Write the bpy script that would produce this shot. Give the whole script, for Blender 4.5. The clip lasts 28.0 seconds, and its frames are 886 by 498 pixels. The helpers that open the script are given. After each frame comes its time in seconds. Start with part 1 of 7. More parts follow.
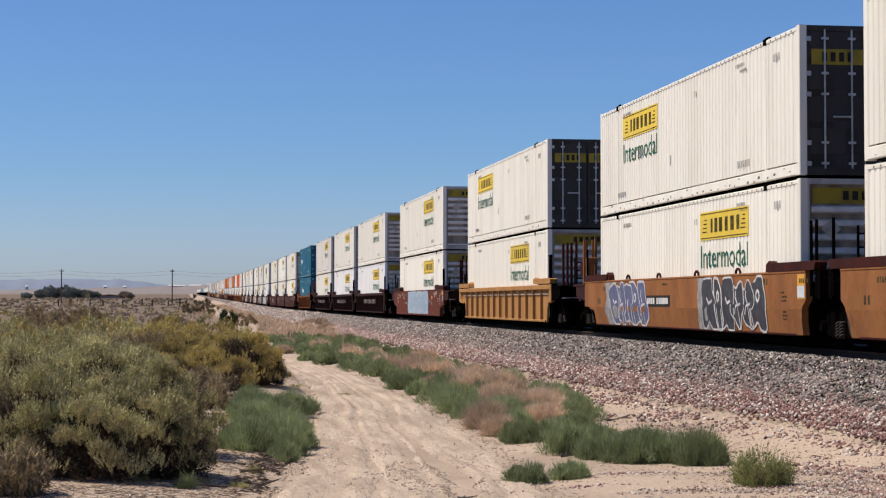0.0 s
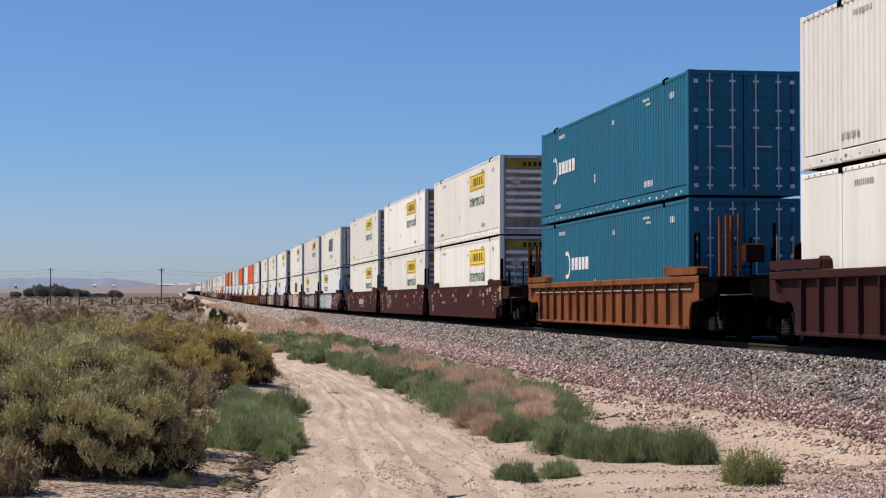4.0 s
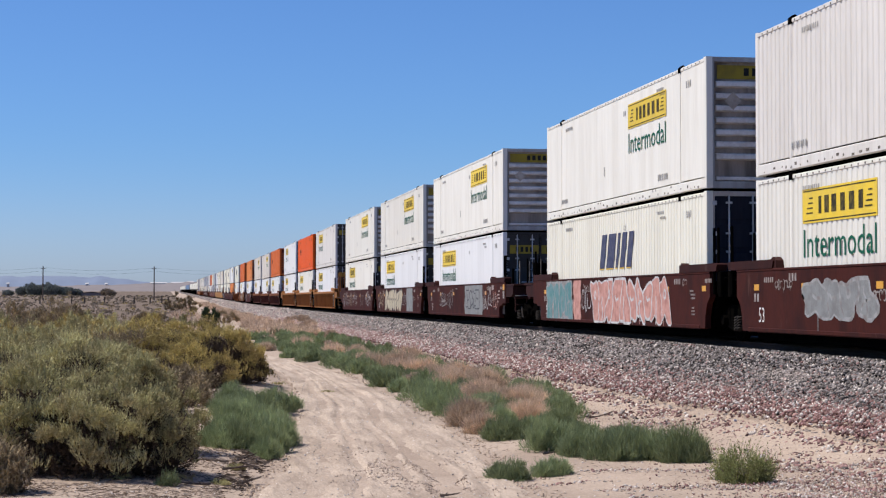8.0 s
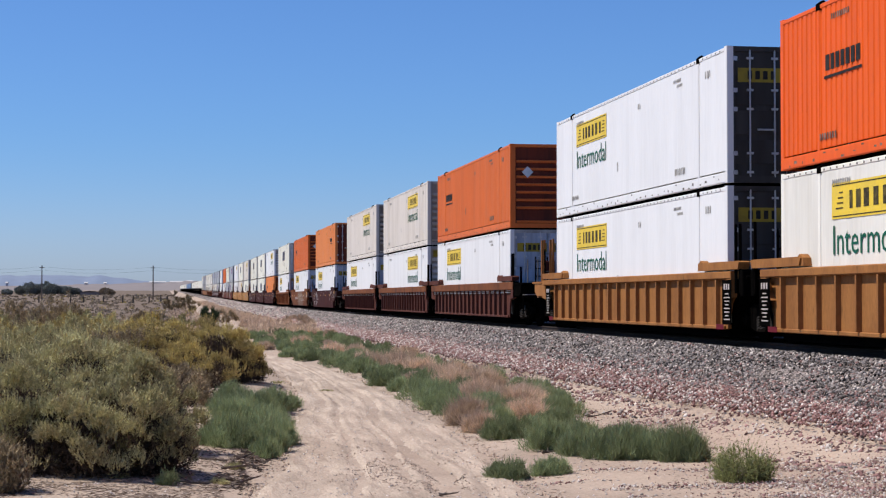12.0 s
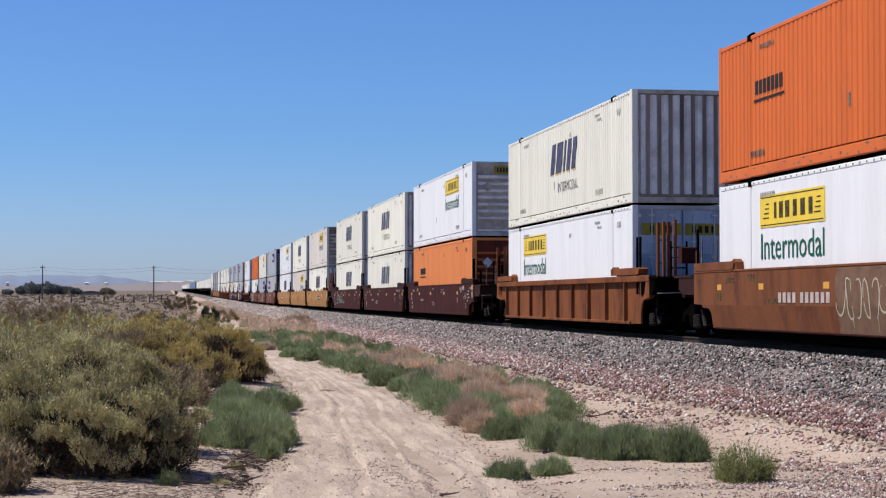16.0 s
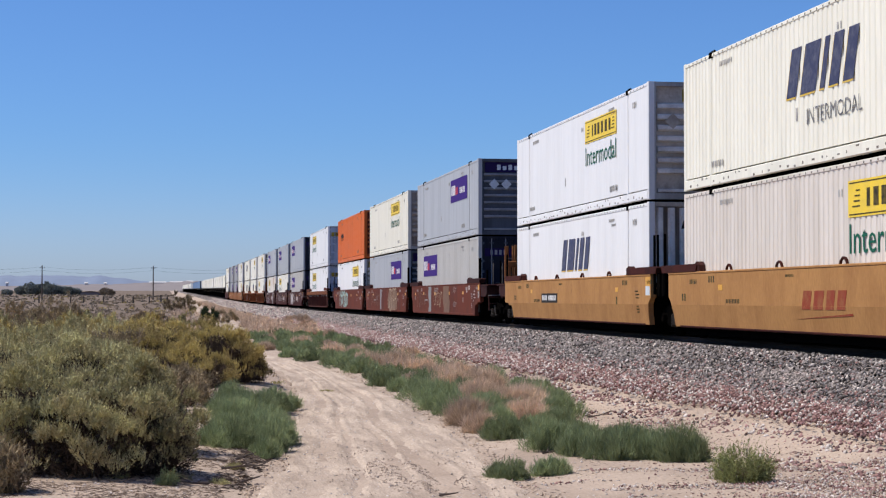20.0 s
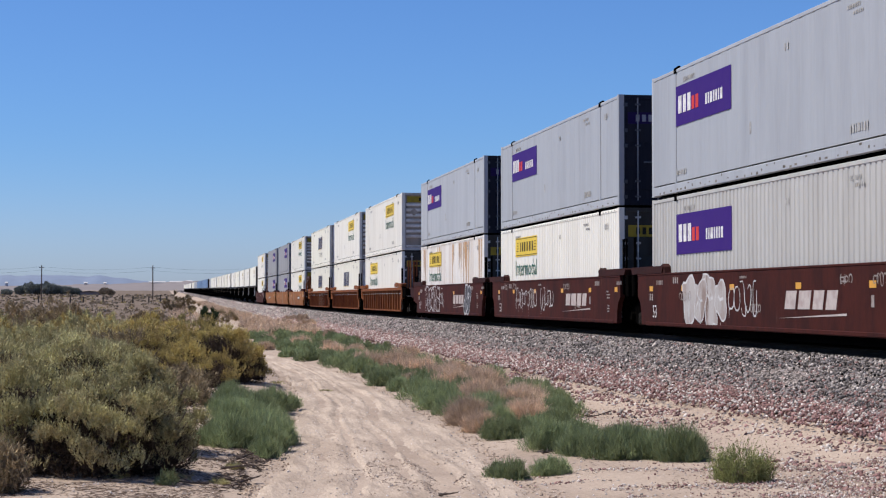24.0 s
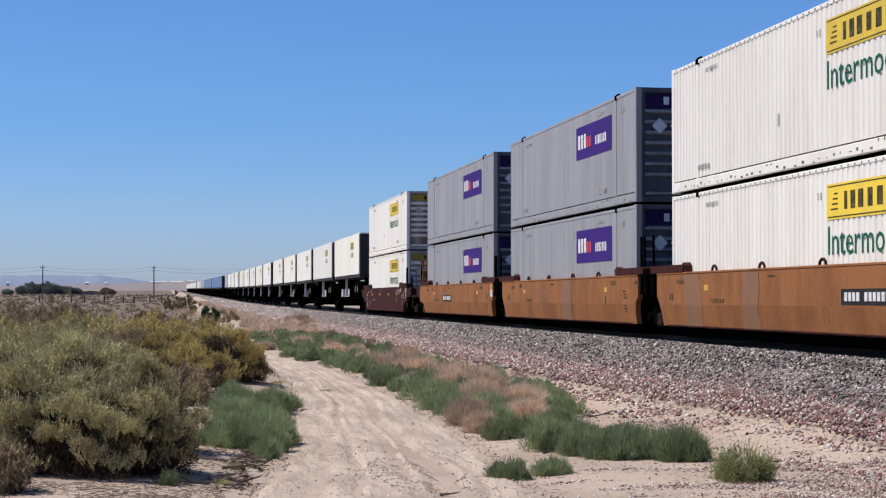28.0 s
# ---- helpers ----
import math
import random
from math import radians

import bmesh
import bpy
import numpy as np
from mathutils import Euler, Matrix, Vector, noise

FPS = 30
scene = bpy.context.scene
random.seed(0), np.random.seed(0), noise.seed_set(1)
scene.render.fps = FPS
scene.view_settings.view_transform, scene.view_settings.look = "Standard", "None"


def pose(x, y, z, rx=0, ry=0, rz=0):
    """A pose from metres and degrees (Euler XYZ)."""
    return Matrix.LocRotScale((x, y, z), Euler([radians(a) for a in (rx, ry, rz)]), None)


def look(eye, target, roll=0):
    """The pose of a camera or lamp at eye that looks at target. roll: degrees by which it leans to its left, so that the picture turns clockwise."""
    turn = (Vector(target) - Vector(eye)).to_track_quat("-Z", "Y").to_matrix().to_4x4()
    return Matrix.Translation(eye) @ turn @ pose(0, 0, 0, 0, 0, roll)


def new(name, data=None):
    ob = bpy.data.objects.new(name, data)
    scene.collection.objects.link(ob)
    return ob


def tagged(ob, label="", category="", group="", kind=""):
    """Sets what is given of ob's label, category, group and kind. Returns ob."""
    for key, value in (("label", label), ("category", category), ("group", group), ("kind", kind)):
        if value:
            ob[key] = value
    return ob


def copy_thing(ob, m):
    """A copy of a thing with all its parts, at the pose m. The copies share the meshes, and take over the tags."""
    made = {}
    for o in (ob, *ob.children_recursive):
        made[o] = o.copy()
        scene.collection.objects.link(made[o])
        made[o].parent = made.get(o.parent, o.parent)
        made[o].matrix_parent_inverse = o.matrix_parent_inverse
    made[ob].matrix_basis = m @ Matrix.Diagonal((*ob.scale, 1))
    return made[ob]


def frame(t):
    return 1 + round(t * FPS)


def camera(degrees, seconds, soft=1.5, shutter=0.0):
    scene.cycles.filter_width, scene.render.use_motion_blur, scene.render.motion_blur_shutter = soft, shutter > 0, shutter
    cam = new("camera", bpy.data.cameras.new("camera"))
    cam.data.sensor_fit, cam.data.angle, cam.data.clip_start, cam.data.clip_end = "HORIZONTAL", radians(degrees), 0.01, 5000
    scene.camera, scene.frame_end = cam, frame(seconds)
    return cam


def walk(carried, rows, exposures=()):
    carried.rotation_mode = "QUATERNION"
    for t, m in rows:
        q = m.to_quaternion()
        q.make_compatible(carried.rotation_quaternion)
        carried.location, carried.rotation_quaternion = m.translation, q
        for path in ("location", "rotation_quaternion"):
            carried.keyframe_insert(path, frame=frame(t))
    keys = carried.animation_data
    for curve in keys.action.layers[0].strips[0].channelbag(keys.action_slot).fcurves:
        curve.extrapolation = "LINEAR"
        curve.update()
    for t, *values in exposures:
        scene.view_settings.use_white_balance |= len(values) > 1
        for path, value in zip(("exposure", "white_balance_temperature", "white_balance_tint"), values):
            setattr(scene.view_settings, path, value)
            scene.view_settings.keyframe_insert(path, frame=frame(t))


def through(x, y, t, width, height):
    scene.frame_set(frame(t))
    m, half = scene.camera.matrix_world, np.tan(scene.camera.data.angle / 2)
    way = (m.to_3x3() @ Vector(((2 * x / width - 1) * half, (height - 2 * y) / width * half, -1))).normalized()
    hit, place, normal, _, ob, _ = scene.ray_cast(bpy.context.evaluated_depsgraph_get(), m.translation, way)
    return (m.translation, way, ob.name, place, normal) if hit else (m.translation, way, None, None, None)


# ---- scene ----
cam = camera(28.55, 28.0, soft=1.2)

# ---- the camera: stands on the dirt, pans right over the first nine seconds ----
EYE = (0.0, 0.0, 2.05)
PAN = [(0.0, 33.0, 6.3), (0.5, 25.1, 5.2), (1.0, 17.6, 5.2), (1.5, 16.9, 4.8), (2.0, 16.7, 4.6), (2.5, 15.0, 4.6),
       (3.0, 15.6, 4.7), (3.5, 15.2, 4.6), (5.5, 10.7, 3.0), (6.0, 8.5, 2.4), (6.5, 6.6, 1.8), (7.0, 5.0, 1.6),
       (7.5, 3.3, 1.5), (8.0, 1.8, 1.5), (8.5, 0.7, 1.5), (9.0, 0.3, 1.3), (10.0, 0.0, 0.3), (12.5, 0.0, 0.0),
       (14.5, 1.3, 0.1), (15.5, 1.6, 0.1), (16.5, 0.4, 0.0), (18.0, -0.2, 0.0), (18.5, -1.0, 0.0), (19.5, 0.2, 0.4),
       (21.5, 0.0, 0.0), (23.5, -0.6, 0.0), (25.0, 0.2, 0.0), (26.5, 1.4, 0.0), (28.0, 1.4, 0.0)]
walk(cam, [(t, pose(*EYE, 90 + 1.639 + a_up / 53.77, 0, -(8.978 - a_left / 53.77))) for t, a_left, a_up in PAN],
     exposures=[(0.0, -0.05, 7250, 10), (2.0, -0.07, 7190, 10), (3.5, -0.05, 7150, 10), (6.5, 0.0, 6550, 10), (28.0, 0.0, 6500, 10)])

# ---- sky, sun ----
SUN_DIR = Vector((-0.545, 0.08, 0.835)).normalized()          # towards the sun
world = bpy.data.worlds.new("sky")
scene.world = world
world.use_nodes = True
wn = world.node_tree.nodes
sky = wn.new("ShaderNodeTexSky")
sky.sky_type, sky.sun_disc = "NISHITA", False
sky.sun_elevation = math.asin(SUN_DIR.z)
sky.sun_rotation = math.atan2(SUN_DIR.x, SUN_DIR.y)
sky.altitude, sky.air_density, sky.dust_density, sky.ozone_density = 700, 1.0, 0.9, 1.6
wn["Background"].inputs[1].default_value = 0.088
tint = wn.new("ShaderNodeMix")                               # a clear dry desert sky: a deeper blue
tint.data_type, tint.blend_type = "RGBA", "MULTIPLY"
tint.inputs[0].default_value, tint.inputs[7].default_value = 1.0, (0.58, 0.92, 1.48, 1.0)
# paler haze towards the horizon
where, height, haze, shade = wn.new("ShaderNodeTexCoord"), wn.new("ShaderNodeSeparateXYZ"), wn.new("ShaderNodeMapRange"), wn.new("ShaderNodeMix")
haze.interpolation_type = "SMOOTHERSTEP"
haze.inputs["From Min"].default_value, haze.inputs["From Max"].default_value = -0.01, 0.11
shade.data_type = "RGBA"
shade.inputs[6].default_value, shade.inputs[7].default_value = (0.80, 0.99, 1.57, 1), (0.58, 0.92, 1.48, 1)
world.node_tree.links.new(where.outputs["Generated"], height.inputs[0])
world.node_tree.links.new(height.outputs[2], haze.inputs["Value"])
world.node_tree.links.new(haze.outputs[0], shade.inputs[0])
world.node_tree.links.new(shade.outputs[2], tint.inputs[7])
world.node_tree.links.new(sky.outputs[0], tint.inputs[6])
world.node_tree.links.new(tint.outputs[2], wn["Background"].inputs[0])
sun = new("sun", bpy.data.lights.new("sun", "SUN"))
sun.data.energy, sun.data.angle, sun.data.color = 5.4, radians(0.53), (1.0, 0.94, 0.85)
sun.matrix_world = look(SUN_DIR * 50, (0, 0, 0))

# ---- mesh helpers ----


class Geo:
    """Gathers vertices and faces of one mesh."""

    def __init__(self):
        self.v, self.f = [], []

    def add(self, vs, fs):
        n = len(self.v)
        self.v += [tuple(p) for p in vs]
        self.f += [tuple(i + n for i in q) for q in fs]
        return self

    def prism(self, prof, axis, a, b):
        """A profile (list of 2D points) swept along axis from a to b. Axis x: profile (y, z); y: (x, z); z: (x, y)."""
        def at(p, s):
            return {"x": (s, p[0], p[1]), "y": (p[0], s, p[1]), "z": (p[0], p[1], s)}[axis]
        n = len(prof)
        vs = [at(p, a) for p in prof] + [at(p, b) for p in prof]
        fs = [tuple(range(n))[::-1], tuple(range(n, 2 * n))] + [(i, (i + 1) % n, n + (i + 1) % n, n + i) for i in range(n)]
        return self.add(vs, fs)

    def box(self, x0, x1, y0, y1, z0, z1):
        return self.prism([(x0, y0), (x1, y0), (x1, y1), (x0, y1)], "z", z0, z1)

    def cbox(self, x0, x1, y0, y1, z0, z1, c=0.02):
        """A box with chamfered edges along its longest side."""
        d = (x1 - x0, y1 - y0, z1 - z0)
        ax = "xyz"[d.index(max(d))]
        (a0, a1), (b0, b1), (s0, s1) = {"x": ((y0, y1), (z0, z1), (x0, x1)), "y": ((x0, x1), (z0, z1), (y0, y1)),
                                        "z": ((x0, x1), (y0, y1), (z0, z1))}[ax]
        c = min(c, (a1 - a0) * 0.4, (b1 - b0) * 0.4)
        return self.prism([(a0 + c, b0), (a1 - c, b0), (a1, b0 + c), (a1, b1 - c), (a1 - c, b1), (a0 + c, b1), (a0, b1 - c), (a0, b0 + c)],
                          ax, s0, s1)

    def tube(self, p, q, r, n=6, r2=None):
        p, q = Vector(p), Vector(q)
        d = (q - p).normalized()
        u = d.orthogonal().normalized()
        w = d.cross(u)
        r2 = r if r2 is None else r2
        ring = [(math.cos(2 * math.pi * i / n), math.sin(2 * math.pi * i / n)) for i in range(n)]
        vs = [p + (u * c + w * s) * r for c, s in ring] + [q + (u * c + w * s) * r2 for c, s in ring]
        fs = [tuple(range(n))[::-1], tuple(range(n, 2 * n))] + [(i, (i + 1) % n, n + (i + 1) % n, n + i) for i in range(n)]
        return self.add(vs, fs)

    def put(self, other):
        return self.add(other.v, other.f)

    def plate(self, y0, y1, z0, z1, x):
        """A flat thin plate that faces -x."""
        return self.box(x, x + 0.004, y0, y1, z0, z1)

    def mesh(self, name):
        me = bpy.data.meshes.new(name)
        me.from_pydata(self.v, [], self.f)
        bm = bmesh.new()
        bm.from_mesh(me)
        bmesh.ops.recalc_face_normals(bm, faces=bm.faces)
        bm.to_mesh(me)
        bm.free()
        return me


def part(name, geo, material, parent, label=""):
    """ONE mesh object under a thing or a part."""
    me = geo.mesh(name) if isinstance(geo, Geo) else geo
    if material and not me.materials:
        me.materials.append(material)
    ob = new(name, me)
    ob.parent = parent
    return tagged(ob, label, kind="stuff" if name in ("sign_mark", "number_mark", "spray_line") else "")


def thing(name, label, category, group="", kind="", geo=None, material=None):
    ob = new(name, geo.mesh(name) if isinstance(geo, Geo) else geo)
    if material:
        ob.data.materials.append(material)
    return tagged(ob, label, category, group, kind)


def fast_mesh(name, verts, tris, material):
    """A mesh of many triangles from arrays."""
    me = bpy.data.meshes.new(name)
    me.vertices.add(len(verts))
    me.vertices.foreach_set("co", np.ascontiguousarray(verts, dtype=np.float32).ravel())
    me.loops.add(tris.size)
    me.loops.foreach_set("vertex_index", np.ascontiguousarray(tris, dtype=np.int32).ravel())
    me.polygons.add(len(tris))
    me.polygons.foreach_set("loop_start", np.arange(0, tris.size, 3, dtype=np.int32))
    me.update(calc_edges=True)
    me.materials.append(material)
    return me


# ---- materials ----


def material(name, base, rough=0.6, metal=0.0, second=None, scale=3.0, amount=0.5, stretch=(1, 1, 1), grain=40.0, grain_amount=0.12,
             bump=0.0, bump_scale=60.0, island=0.0, third=None, third_scale=0.7, third_edge=(0.55, 0.7), spread=0.0, spec=0.4):
    """A surface with variation at two scales: a broad mix of two colours, fine grain, and relief. Patterns shift from object to object."""
    m = bpy.data.materials.new(name)
    m.use_nodes = True
    nt = m.node_tree
    nd, ln = nt.nodes, nt.links
    p = nd["Principled BSDF"]
    p.inputs["Roughness"].default_value, p.inputs["Metallic"].default_value = rough, metal
    p.inputs["Specular IOR Level"].default_value = spec
    tc, oi, mp = nd.new("ShaderNodeTexCoord"), nd.new("ShaderNodeObjectInfo"), nd.new("ShaderNodeMapping")
    mul = nd.new("ShaderNodeMath")
    mul.operation, mul.inputs[1].default_value = "MULTIPLY", 57.0
    ln.new(oi.outputs["Random"], mul.inputs[0])
    ln.new(tc.outputs["Object"], mp.inputs["Vector"])
    ln.new(mul.outputs[0], mp.inputs["Location"])
    mp.inputs["Scale"].default_value = stretch

    def noise_of(sc, detail=5.0, rg=0.6):
        n = nd.new("ShaderNodeTexNoise")
        n.inputs["Scale"].default_value, n.inputs["Detail"].default_value, n.inputs["Roughness"].default_value = sc, detail, rg
        ln.new(mp.outputs[0], n.inputs["Vector"])
        return n.outputs["Fac"]

    def ramp(src, lo, hi, top=1.0):
        r = nd.new("ShaderNodeMapRange")
        r.inputs["From Min"].default_value, r.inputs["From Max"].default_value, r.inputs["To Max"].default_value = lo, hi, top
        r.interpolation_type = "SMOOTHSTEP"
        ln.new(src, r.inputs["Value"])
        return r.outputs[0]

    def mixed(fac, a, b, mode="MIX"):
        x = nd.new("ShaderNodeMix")
        x.data_type, x.blend_type = "RGBA", mode
        for sock, val in ((x.inputs[0], fac), (x.inputs[6], a), (x.inputs[7], b)):
            if isinstance(val, (int, float)):
                sock.default_value = val
            elif isinstance(val, tuple):
                sock.default_value = val
            else:
                ln.new(val, sock)
        return x.outputs[2]

    col = tuple(base[:3]) + (1.0,)
    if second:
        col = mixed(ramp(noise_of(scale), 0.38, 0.68, amount), col, tuple(second[:3]) + (1.0,))
    if third:
        col = mixed(ramp(noise_of(third_scale, 8.0, 0.7), *third_edge), col, tuple(third[:3]) + (1.0,))
    g = noise_of(grain, 2.0)
    r = nd.new("ShaderNodeMapRange")
    r.inputs["From Min"].default_value, r.inputs["From Max"].default_value = 0.25, 0.75
    r.inputs["To Min"].default_value, r.inputs["To Max"].default_value = 1 - grain_amount, 1 + grain_amount
    ln.new(g, r.inputs["Value"])
    vm = nd.new("ShaderNodeVectorMath")
    vm.operation = "SCALE"
    if isinstance(col, tuple):
        vm.inputs[0].default_value = col[:3]
    else:
        ln.new(col, vm.inputs[0])
    ln.new(r.outputs[0], vm.inputs["Scale"])
    out = vm.outputs[0]
    for k, src in ((island, "island"), (spread, "object")):
        if not k:
            continue
        src = nd.new("ShaderNodeNewGeometry").outputs["Random Per Island"] if src == "island" else oi.outputs["Random"]
        w = nd.new("ShaderNodeMapRange")
        w.inputs["To Min"].default_value, w.inputs["To Max"].default_value = 1 - k, 1 + k
        ln.new(src, w.inputs["Value"])
        v2 = nd.new("ShaderNodeVectorMath")
        v2.operation = "SCALE"
        ln.new(out, v2.inputs[0])
        ln.new(w.outputs[0], v2.inputs["Scale"])
        out = v2.outputs[0]
    ln.new(out, p.inputs["Base Color"])
    if bump:
        b = nd.new("ShaderNodeBump")
        b.inputs["Strength"].default_value, b.inputs["Distance"].default_value = bump, 0.02
        ln.new(noise_of(bump_scale, 4.0), b.inputs["Height"])
        ln.new(b.outputs[0], p.inputs["Normal"])
    return m


def leaf_material(name, base, second, island=0.38, rough=0.75, spread=0.22, through=0.14):
    """Foliage: colour changes from leaf to leaf and over the plant; a little light comes through."""
    m = material(name, base, rough, second=second, scale=2.2, amount=0.9, grain=9, grain_amount=0.25, island=island, spread=spread, spec=0.1)
    nd, ln = m.node_tree.nodes, m.node_tree.links
    p = nd["Principled BSDF"]
    tr, mx = nd.new("ShaderNodeBsdfTranslucent"), nd.new("ShaderNodeMixShader")
    mx.inputs[0].default_value = through
    ln.new(p.inputs["Base Color"].links[0].from_socket, tr.inputs[0])
    ln.new(p.outputs[0], mx.inputs[1])
    ln.new(tr.outputs[0], mx.inputs[2])
    ln.new(mx.outputs[0], nd["Material Output"].inputs[0])
    return m


